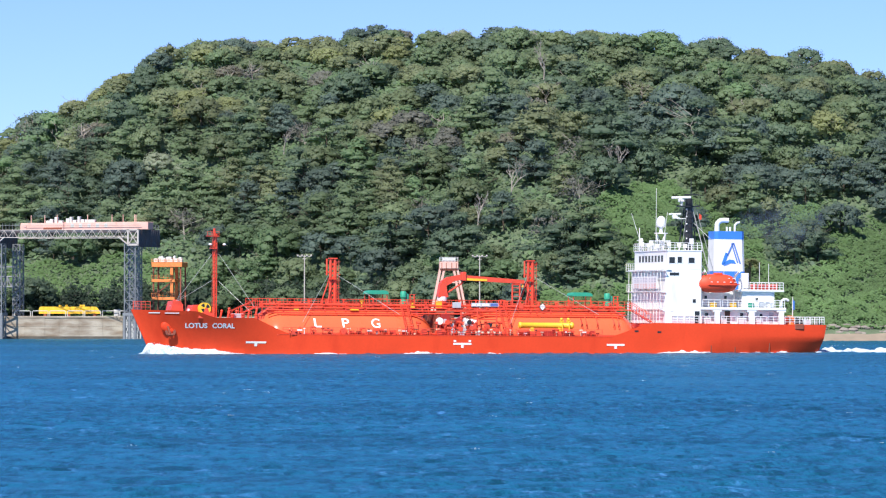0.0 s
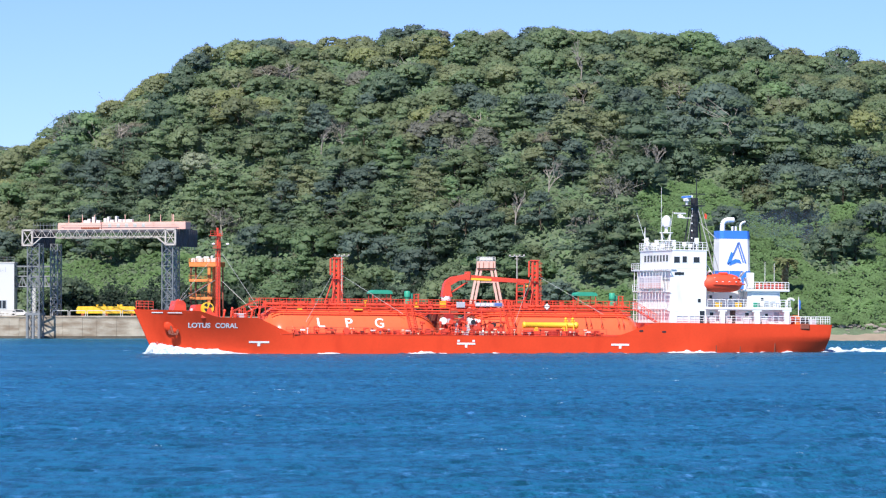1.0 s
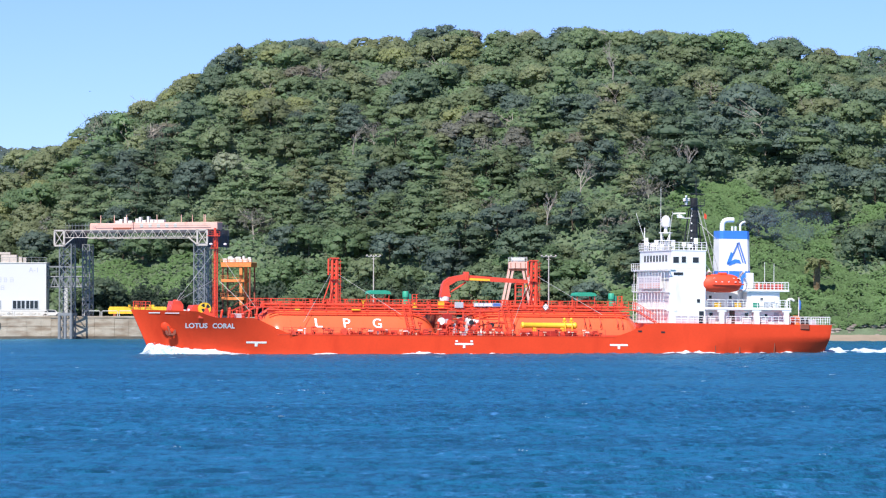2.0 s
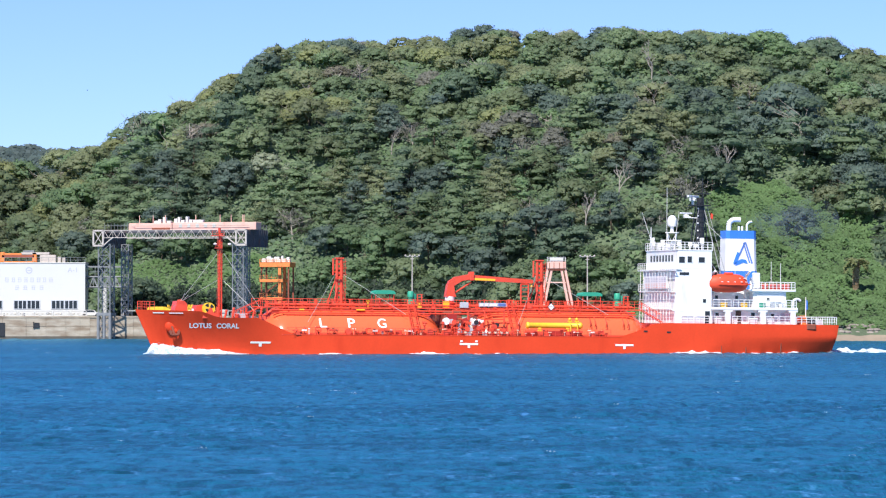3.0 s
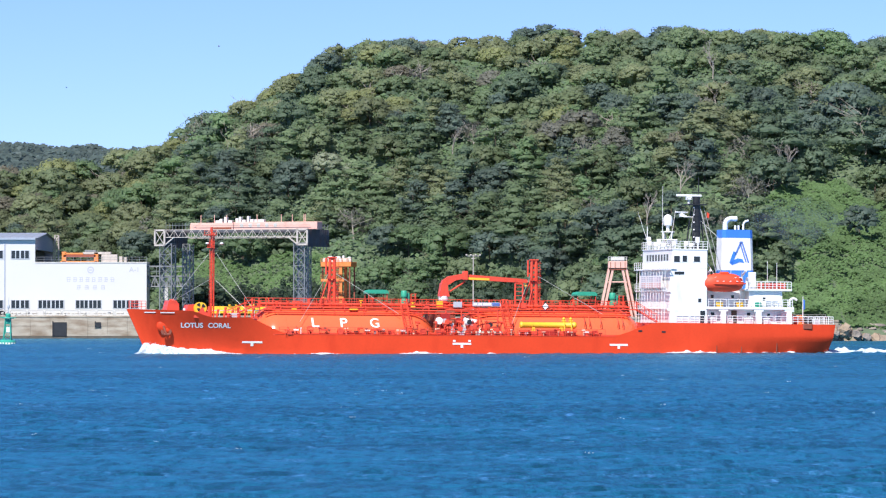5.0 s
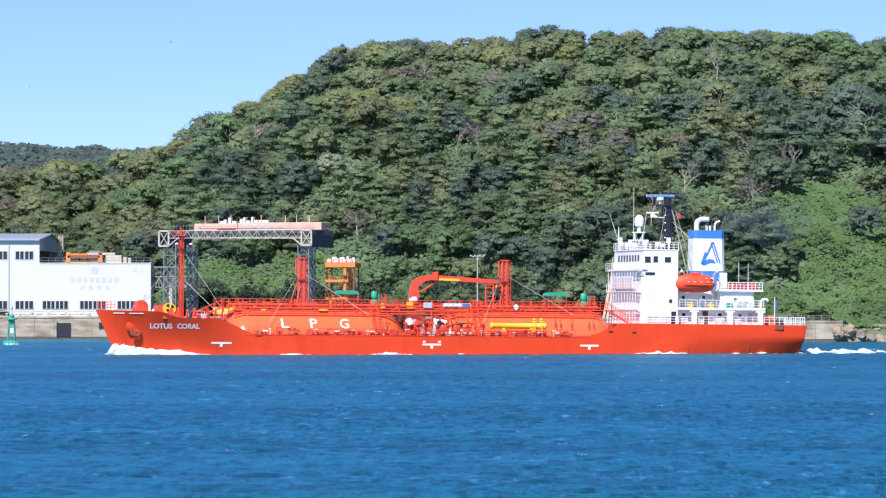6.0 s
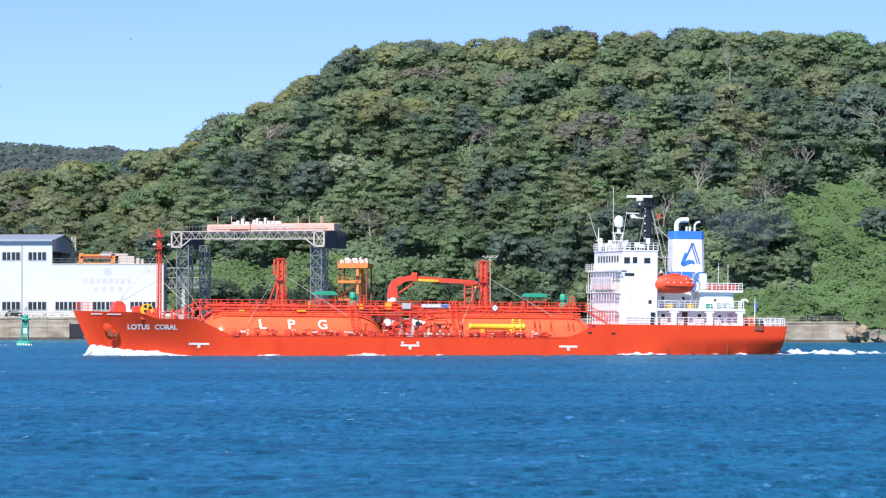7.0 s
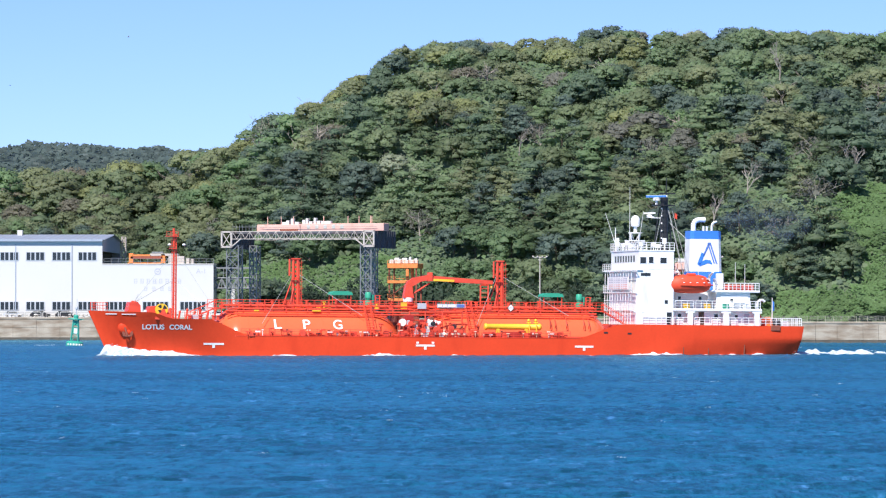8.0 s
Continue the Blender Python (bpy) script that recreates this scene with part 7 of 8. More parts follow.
def in_vines(x, y, z):
    """Open slopes under creepers: the bank behind the gantry and the landslip slope by the beach."""
    n = noise.noise(Vector((x * 0.05, y * 0.05, 7.7))) * 9
    n2 = noise.noise(Vector((x * 0.16, z * 0.16, 1.2))) * 3.5
    if 44 < x < 80 and z < 9.0 + n2 * 0.6:
        return True
    if ((x - 103) / 6) ** 2 + ((z - 17) / 4) ** 2 < 1 or ((x - 62.5) / 5.5) ** 2 + ((z - 15) / 5) ** 2 < 1:
        return False
    if x > 62 + n * 0.6 and x < 190:
        top = float(np.interp(x, [60, 70, 80, 88, 95, 104, 116, 128, 145, 190], [22, 33, 34, 29, 24, 26, 26, 24, 16, 10])) + n2
        return z < top
    if -64 < x < -24:
        return z < float(np.interp(x, [-64, -57, -46, -40, -30, -24], [15.5, 15, 15.5, 18, 18, 16.5])) + n2 * 0.5
    return False


def tree_kind(x, y, z, rng):
    """Which kind grows where: named stands, layered evergreens low down, olive scrub on the ridge and the western spur."""
    for stand, places in STANDS.items():
        for sx, sy, reach in places:
            if (x - sx) ** 2 + ((y - sy) * 0.8) ** 2 < reach ** 2:
                k = STAND_KINDS[stand]
                k = k[int(rng.integers(len(k)))]
                return k.replace("layer", "dome") if z > float(np.interp(x, RX, RZ)) - 16 else k
    r = min(0.999, max(0.0, 0.5 + 0.8 * noise.noise(Vector((x * 0.045, y * 0.045, 23.0))) + rng.normal(0, 0.27)))
    if x < -74 and z > 20:
        row = ("dome_fresh", "scrub_olive", "scrub_yellow", "dome_moss", "scrub_olive", "scrub_brown", "scrub_yellow", "scrub_moss", "scrub_olive")
    elif z > 58 and x < 30:
        row = ("dome_mid", "scrub_olive", "scrub_green", "layer_olive", "scrub_yellow", "scrub_moss", "scrub_olive", "dome_olive", "scrub_grey")
    elif z > 50:
        row = ("dome_deep", "scrub_green", "scrub_deep", "scrub_moss", "dome_mid", "scrub_green", "scrub_olive", "scrub_moss")
    elif x > 62:
        row = ("dome_blue", "layer_blue", "dome_deep", "dome_mid", "layer_mid", "scrub_moss", "layer_deep", "scrub_green", "dome_olive")
    elif z < 18:
        row = ("dome_deep", "layer_blue", "dome_mid", "dome_fresh", "layer_deep", "dome_moss", "dome_blue")
    else:
        row = ("layer_blue", "layer_deep", "layer_mid", "layer_wide", "layer_wide", "layer_olive", "layer_mid", "dome_moss", "bare", "layer_fresh")
    k = row[int(r * len(row))]
    crest = z > float(np.interp(x, RX, RZ)) - 16
    return {"layer_wide": "dome_mid"}.get(k, k.replace("layer", "dome")) if crest else k


def limb_shape(seed, h, sp, pale=False):
    """A tapered trunk that forks into limbs and twigs."""
    rnd = random.Random(seed)
    s = Shape()
    top = (0.06 * h * rnd.uniform(-1, 1), 0.06 * h * rnd.uniform(-1, 1), h * 0.5)
    s.bar((0, 0, -0.6), top, 0.20, 0.13, 7)
    s.bar(top, (top[0] * 1.4, top[1] * 1.4, h * 0.86), 0.13, 0.04, 6)
    for k in range(11 if pale else 7):
        a, z = rnd.uniform(0, 6.28), h * rnd.uniform(0.22, 0.66)
        q = (sp * rnd.uniform(0.5, 0.85) * math.cos(a), sp * rnd.uniform(0.5, 0.85) * math.sin(a), z + h * rnd.uniform(0.10, 0.32))
        s.bar((top[0] * z / h, top[1] * z / h, z), q, 0.07, 0.03, 5)
        if pale:
            for j in range(2):
                s.bar(q, (q[0] * 1.2 + rnd.uniform(-1, 1), q[1] * 1.2 + rnd.uniform(-1, 1), q[2] + rnd.uniform(0.4, 1.5)), 0.035, 0.018, 4)
    return s


def build_woods():
    rng = np.random.default_rng(21)
    spots = []
    for yy in np.arange(0, 262, 8.8):
        for x in np.arange(-190, 225, 7.5):
            xx = float(x + rng.uniform(-3.4, 3.4))
            y = foot_y(xx) + 1.0 + float(yy + rng.uniform(-4.2, 4.2))
            if y > RIDGE_Y + 6 or xx > 0.150 * y + 10 or xx < -0.138 * y - 8:
                continue
            z = ground_z(xx, y)
            if in_vines(xx, y, z) and rng.random() > 0.035:
                continue
            if rng.random() < 0.03 or any(abs(xx - dx) < 3.6 and -10 < y - dy < 2 for dx, dy, dh in DEAD_TREES):
                continue
            spots.append((xx, y, z))
    spots = np.array(spots)
    spots = spots[np.argsort(spots[:, 1] - np.array([foot_y(float(a)) for a in spots[:, 0]]))]
    near, rest = spots[:300], spots[300:]
    words = {"layered": "broad evergreen tree with layered boughs on the hillside", "dome": "round-crowned broadleaf tree in the hillside woods", "tall": "tall narrow dark tree above the canopy",
             "scrub": "low dense scrubby tree on the slope", "bare": "half-bare tree with pale branches and thin leaves"}
    # the nearest three hundred stand as trees of their own
    protos = {}
    for i, (k, sp) in enumerate(_spec.items()):
        v, q, tr, vn = VARIANTS[k][0]
        protos[k] = (fast_mesh("crown", v, q, tr, [LEAF[sp[3]]], None, None, vn),
                     mesh_of("trunk", limb_shape(i, sp[1], sp[2], sp[0] == "bare"), DEADW if sp[0] == "bare" else BARK))
    for x, y, z in near:
        k = tree_kind(x, y, z, rng)
        m = pose(x, y, z - 0.4, 0, 0, rng.uniform(0, 360)) @ Matrix.Diagonal((*([rng.uniform(0.66, 1.12)] * 3), 1))
        t = thing("tree", m, words[_spec[k][0]], "tree", "hillside trees")
        c = new("crown", protos[k][0]); c.parent = t
        c = new("trunk", protos[k][1]); c.parent = t
    # the rest of the wood in one piece
    vs, qs, ts, qm, tm, ns, base = [], [], [], [], [], [], 0
    for x, y, z in rest:
        k = tree_kind(x, y, z, rng)
        m = _spec[k][3]
        v, q, tr, vn = VARIANTS[k][int(rng.integers(2))]
        s, a = (0.64 + 0.90 * rng.random() ** 2.0 if z < 48 else 0.80 + 0.16 * rng.random()), rng.uniform(0, 2 * math.pi)
        if z > 52:
            s *= min(1.0, 8.4 / _spec[k][1])
        if z > float(np.interp(x, RX, RZ)) - CANOPY - 7:      # wind-cut along the crest
            s = min(s, float(np.interp(x, [-72, -50, -25, 8, 16, 28, 55, 70], [10.0, 9.2, 7.8, 6.8, 6.0, 7.2, 7.9, 8.8])) / _spec[k][1])
        up = rng.uniform(0.85, 1.1)
        ca, sa = math.cos(a), math.sin(a)
        vs.append(np.stack([(v[:, 0] * ca - v[:, 1] * sa) * s + x, (v[:, 0] * sa + v[:, 1] * ca) * s + y, v[:, 2] * s * up + z - 0.6], axis=1))
        ns.append(np.stack([vn[:, 0] * ca - vn[:, 1] * sa, vn[:, 0] * sa + vn[:, 1] * ca, vn[:, 2]], axis=1))
        qs.append(q + base)
        qm.append(np.full(len(q), m))
        ts.append(tr + base)
        tm.append(np.full(len(tr), m))
        base += len(v)
        if _spec[k][0] == "bare" or rng.random() < 0.10:
            b = limb_shape(int(rng.integers(1000)), _spec[k][1] * s, _spec[k][2] * s, True)
            f = [g for g in b.f if len(g) == 4]
            bv = np.array(b.v)
            vs.append(bv + np.array([x, y, z]))
            ns.append(bv * np.array([1, 1, 0]) / (np.linalg.norm(bv[:, :2], axis=1)[:, None] + 0.01) + np.array([0, -0.3, 0.3]))
            qs.append(np.array(f) + base)
            qm.append(np.full(len(f), len(LEAF)))
            base += len(bv)
    nn = np.vstack(ns)
    nn /= np.linalg.norm(nn, axis=1)[:, None] + 1e-6
    me = fast_mesh("woodland", np.vstack(vs), np.vstack(qs), np.vstack(ts), LEAF + [TWIG], np.concatenate(qm), np.concatenate(tm), nn)
    tagged(new("woodland", me), "dense mixed evergreen wood covering the hill", "woods", "", "stuff")


build_woods()


def build_undergrowth():
    """Low scrub that hides the soil between the trees."""
    rng = np.random.default_rng(15)
    n = 76000
    x, d = rng.uniform(-165, 175, n), rng.uniform(0, 1, n)
    p = []
    for a, b in zip(x, d):
        f = foot_y(float(a)) + 1
        y = f + (RIDGE_Y - f) * float(b)
        z = ground_z(float(a), y)
        if -0.135 * y - 6 < a < 0.148 * y + 6 and not in_vines(float(a), y, z):
            p.append((a, y, z + rng.uniform(0.2, 1.6)))
    p = np.array(p)
    v = leaf_quads(rng, p, np.tile([0.0, -0.5, 0.8], (len(p), 1)), 1.0)
    q = np.arange(len(v)).reshape(-1, 4)
    me = fast_mesh("undergrowth", v, q, np.zeros((0, 3), int), [LEAF[0], LEAF[1], LEAF[3]], rng.integers(0, 3, len(q)), np.zeros(0, int))
    tagged(new("undergrowth", me), "dark scrub leaves on the floor of the wood", "undergrowth", "", "stuff")


build_undergrowth()


def build_vines():
    """Creepers in one low sheet of large leaves over the open slopes."""
    rng = np.random.default_rng(5)
    out_p, out_n = [], []
    for x0, x1, count in ((44, 165, 135000), (-66, -22, 26000)):
        n = 0
        xs = rng.uniform(x0, x1, count)
        dy = rng.uniform(0, 105, count)
        for x, d in zip(xs, dy):
            y = foot_y(float(x)) + float(d) - 1.0
            z = ground_z(float(x), y)
            if not in_vines(float(x), y, z):
                continue
            lump = max(0.0, noise.noise(Vector((x * 0.35, y * 0.35, z * 0.35)))) * 2.6 + max(0.0, noise.noise(Vector((x * 0.12, y * 0.12, 3.3)))) * 3.4
            out_p.append((x, y, z + 0.25 + lump * rng.uniform(0.7, 1.0)))
            tilt = noise.noise(Vector((x * 0.5, y * 0.5, z * 0.5 + 9.0)))
            out_n.append((rng.normal(0, 0.16) + 0.5 * tilt, -0.6 + rng.normal(0, 0.16), 0.8))
    p, nr = np.array(out_p), np.array(out_n)
    v = leaf_quads(rng, p, nr, 0.55, 0.22)
    q = np.arange(len(v)).reshape(-1, 4)
    vn = np.repeat(nr / np.linalg.norm(nr, axis=1)[:, None], 4, axis=0)
    me = fast_mesh("creeper", v, q, np.zeros((0, 3), int), [VINE], None, None, vn)
    tagged(new("creeper", me), "bright green creeper leaves smothering the slope", "creeper", "", "stuff")


build_vines()


def build_shrubs():
    """An evergreen thicket at the foot of the bank behind the quay, the shade there put into its dark leaves."""
    rng = np.random.default_rng(8)
    n = 15000
    xs, ds = rng.uniform(-64, 44, n), rng.uniform(-1.5, 7.5, n)
    p, nr = [], []
    for x, d in zip(xs, ds):
        y = foot_y(float(x)) + float(d)
        lump = 1.6 + 2.2 * noise.noise(Vector((x * 0.22, y * 0.2, 4.0))) + 1.1 * noise.noise(Vector((x * 0.7, y * 0.7, 2.0)))
        p.append((x, y, ground_z(float(x), y) + max(0.2, lump * 2.1) * rng.uniform(0.25, 1.0)))
        nr.append((rng.normal(0, 0.3), -0.8, 0.6))
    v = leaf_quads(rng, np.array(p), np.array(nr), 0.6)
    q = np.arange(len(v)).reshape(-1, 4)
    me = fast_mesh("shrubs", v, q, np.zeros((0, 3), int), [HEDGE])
    tagged(new("shrubs", me), "evergreen thicket along the foot of the bank, shade put into its leaf colour", "shrubs", "", "stuff")


build_shrubs()


def build_dead_trees():
    for i, (x, y, h) in enumerate(DEAD_TREES):
        rnd = random.Random(3 + 4 * i)
        t = thing("dead_tree", pose(x, y, ground_z(x, y)), "bleached bare dead tree among the evergreens", "tree", "dead trees")
        s = Shape()
        def limb(p, d, L, r, k):
            q = p + d * L
            s.bar(p, q, r, r * 0.65, 6)
            if k:
                for j in range(3):
                    e = (d + Vector((rnd.uniform(-0.75, 0.75), rnd.uniform(-0.4, 0.2), rnd.uniform(-0.1, 0.45)))).normalized()
                    limb(p + d * L * rnd.uniform(0.55, 1.0), e, L * rnd.uniform(0.5, 0.75), r * 0.62, k - 1)
        limb(Vector((0, 0, -0.5)), Vector((0.05, -0.12, 1)).normalized(), h * 0.42, 0.20, 4)
        part("bare_trunk", s, DEADW, t)


build_dead_trees()


def build_palm():
    """A shaggy palm with dry brown skirts on the creeper slope."""
    x = 91.3
    y = next(v for v in np.arange(foot_y(x), 900, 0.5) if ground_z(x, float(v)) > 8.6)
    t = thing("palm_tree", pose(x, float(y), ground_z(x, float(y))), "shaggy palm with dry brown fronds on the slope", "palm")
    rng = np.random.default_rng(2)
    s = Shape()
    s.bar((0, 0, -0.3), (0.4, 0, 7.2), 0.30, 0.24, 9)
    part("trunk", s, BARK, t)
    n = 420
    h = rng.uniform(1.6, 7.0, n)
    a = rng.uniform(0, 6.28, n)
    w = 0.22 + 0.045 * h
    p = np.stack([w * np.cos(a) + 0.05 * h, w * np.sin(a), h], axis=1)
    v = leaf_quads(rng, p, np.stack([np.cos(a), np.sin(a), np.zeros(n)], axis=1), 0.7)
    c = new("dry_skirt", fast_mesh("dry_skirt", v, np.arange(len(v)).reshape(-1, 4), np.zeros((0, 3), int), [DRYLEAF]))
    c.parent = t
    ps, ns = [], []
    for k in range(34):
        a = rng.uniform(0, 6.28)
        rise = rng.uniform(-0.2, 1.0)
        for j in range(16):
            f = j / 15
            ps.append((2.6 * f * math.cos(a) + 0.3, 2.6 * f * math.sin(a), 7.2 + rise * 2.2 * f - 2.0 * f * f))
            ns.append((0.2 * math.cos(a), 0.2 * math.sin(a), 1.0))
    v = leaf_quads(rng, np.array(ps), np.array(ns), 0.7)
    c = new("fronds", fast_mesh("fronds", v, np.arange(len(v)).reshape(-1, 4), np.zeros((0, 3), int), [LEAF[6]]))
    c.parent = t


build_palm()


def build_far_hill():
    """A wooded ridge two kilometres off, seen past the western spur."""
    rng = np.random.default_rng(3)
    xs, ys = np.linspace(-520, 60, 60), np.linspace(1750, 2250, 24)
    def hz(x, y):
        c = float(np.interp(x, [-520, -330, -270, -235, -200, -160, -100, 60], [60, 75, 79, 84, 82, 80, 74, 60]))
        return c * math.sin(math.pi * min(1, max(0, (y - 1700) / 600))) ** 0.7
    s = Shape()
    s.add([(float(x), float(y), hz(x, y)) for y in ys for x in xs], [(j * 60 + i, j * 60 + i + 1, (j + 1) * 60 + i + 1, (j + 1) * 60 + i) for j in range(23) for i in range(59)])
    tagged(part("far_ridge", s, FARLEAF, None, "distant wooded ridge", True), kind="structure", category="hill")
    n = 26000
    x, y = rng.uniform(-480, 0, n), rng.uniform(1760, 2010, n)
    z = np.array([hz(a, b) for a, b in zip(x, y)])
    lump = np.array([noise.noise(Vector((a * 0.07, b * 0.07, 2.0))) + 0.5 * noise.noise(Vector((a * 0.2, b * 0.2, 5.0))) for a, b in zip(x, y)])
    p = np.stack([x, y, z + 1 + 3.5 * lump], axis=1)
    v = leaf_quads(rng, p, np.tile([0, -0.5, 0.85], (n, 1)), 2.2)
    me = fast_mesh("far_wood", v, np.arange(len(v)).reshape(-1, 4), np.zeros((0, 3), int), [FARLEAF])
    tagged(new("far_wood", me), "distant trees on the far ridge, haze put into their leaf colour", "woods", "", "stuff")


build_far_hill()


# ---- the strait ----
def build_water():
    """The sea: a sheet of real wind chop before the camera, inside a plain sheet that reaches the horizon."""
    rng = np.random.default_rng(7)
    rows, cols = 560, 280
    y = 1.0 / np.linspace(1 / 95.0, 1 / 905.0, rows)
    u = np.linspace(-1, 1, cols)
    Y = np.repeat(y[:, None], cols, axis=1)
    X = u[None, :] * (0.15 * Y + 16.0)
    Y = Y + rng.uniform(-0.3, 0.3, Y.shape) * np.gradient(y)[:, None]
    Z = np.zeros_like(X)
    for k in range(46):
        wl = 0.8 * (3.8 / 0.8) ** rng.random()
        a = radians(-70) + rng.normal(0, 0.55)
        kx, ky = 2 * math.pi / wl * math.cos(a), 2 * math.pi / wl * math.sin(a)
        amp = 0.0070 * wl ** 0.8
        ph = X * kx + Y * ky + rng.uniform(0, 6.28)
        Z += amp * (np.sin(ph) + 0.25 * np.cos(2 * ph))
    gust = 0.80 + 0.38 * np.sin(X * 0.05 + 1.0 + 2 * np.sin(Y * 0.013)) * np.sin(Y * 0.031)
    Z *= gust
    v = np.stack([X.ravel(), Y.ravel(), Z.ravel()], axis=1)
    i = np.arange((rows - 1) * cols).reshape(rows - 1, cols)[:, :-1].ravel()
    q = np.stack([i, i + 1, i + cols + 1, i + cols], axis=1)
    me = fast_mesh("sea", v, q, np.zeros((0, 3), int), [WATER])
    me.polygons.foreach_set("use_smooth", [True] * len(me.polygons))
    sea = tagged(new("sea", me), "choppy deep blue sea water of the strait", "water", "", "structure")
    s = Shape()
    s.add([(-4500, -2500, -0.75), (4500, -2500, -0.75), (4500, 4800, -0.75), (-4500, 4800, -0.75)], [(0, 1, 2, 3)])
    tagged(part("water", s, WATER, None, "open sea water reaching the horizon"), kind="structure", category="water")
    return sea


sea = build_water()


def foam_lumps(seed, name, spots, label, category):
    """Broken white water: many small tumbled lumps that ride with the ship."""
    rng = np.random.default_rng(seed)
    vs, ts, b = [], [], 0
    ico = np.array([(0, 0, 1), (0.89, 0, 0.45), (0.28, 0.85, 0.45), (-0.72, 0.53, 0.45), (-0.72, -0.53, 0.45), (0.28, -0.85, 0.45), (0.72, 0.53, -0.45), (-0.28, 0.85, -0.45), (-0.89, 0, -0.45), (-0.28, -0.85, -0.45), (0.72, -0.53, -0.45), (0, 0, -1)])
    tri = np.array([(0, 1, 2), (0, 2, 3), (0, 3, 4), (0, 4, 5), (0, 5, 1), (1, 6, 2), (2, 7, 3), (3, 8, 4), (4, 9, 5), (5, 10, 1), (2, 6, 7), (3, 7, 8), (4, 8, 9), (5, 9, 10), (1, 10, 6), (11, 7, 6), (11, 8, 7), (11, 9, 8), (11, 10, 9), (11, 6, 10)])
    for x, y, z, r in spots:
        w = ico * rng.uniform(0.7, 1.3, (12, 1)) * np.array([r * rng.uniform(1.0, 1.9), r, r * rng.uniform(0.5, 0.9)])
        vs.append(w + np.array([x, y, z])); ts.append(tri + b); b += 12
    me = fast_mesh(name, np.vstack(vs), np.zeros((0, 4), int), np.vstack(ts), [FOAM])
    me.polygons.foreach_set("use_smooth", [True] * len(me.polygons))
    return tagged(new(name, me), label, category, "", "stuff")


def foam_sheet(x0, x1, height, reach, nx=150, nv=16):
    """A rolled-over sheet of white water along the hull, higher against the plating."""
    s = Shape()
    for side in (-1, 1):
        vs, fs = [], []
        for i in range(nx + 1):
            u = i / nx
            x = x0 + (x1 - x0) * u
            for j in range(nv + 1):
                v = j / nv
                n = noise.noise(Vector((x * 1.3, v * 3.0, 3.0 * side))) * 0.5 + noise.noise(Vector((x * 3.7, v * 8.0, 9.0))) * 0.3
                y = half_breadth(max(x, 2.7), 0.3) - 0.15 + v * reach(u) * (1 + 0.35 * n)
                z = height(u) * (1 - v ** 1.6) * (1 + 0.55 * n) - 0.12
                vs.append((x - 0.3 * v, side * y, z + 0.0087 * x - 0.39))
        w = nv + 1
        for i in range(nx):
            for j in range(nv):
                q = (i * w + j, (i + 1) * w + j, (i + 1) * w + j + 1, i * w + j + 1)
                fs.append(q if side > 0 else q[::-1])
        s.add(vs, fs)
    return s


def bow_height(u):
    h = 1.35 * math.exp(-((u - 0.10) / 0.13) ** 2) + 0.85 * math.exp(-((u - 0.30) / 0.18) ** 2) + 0.50 * math.exp(-((u - 0.60) / 0.15) ** 2) + 0.1
    return h * smooth(0.0, 0.06, u) * (1 - smooth(0.78, 1.0, u)) + 0.05


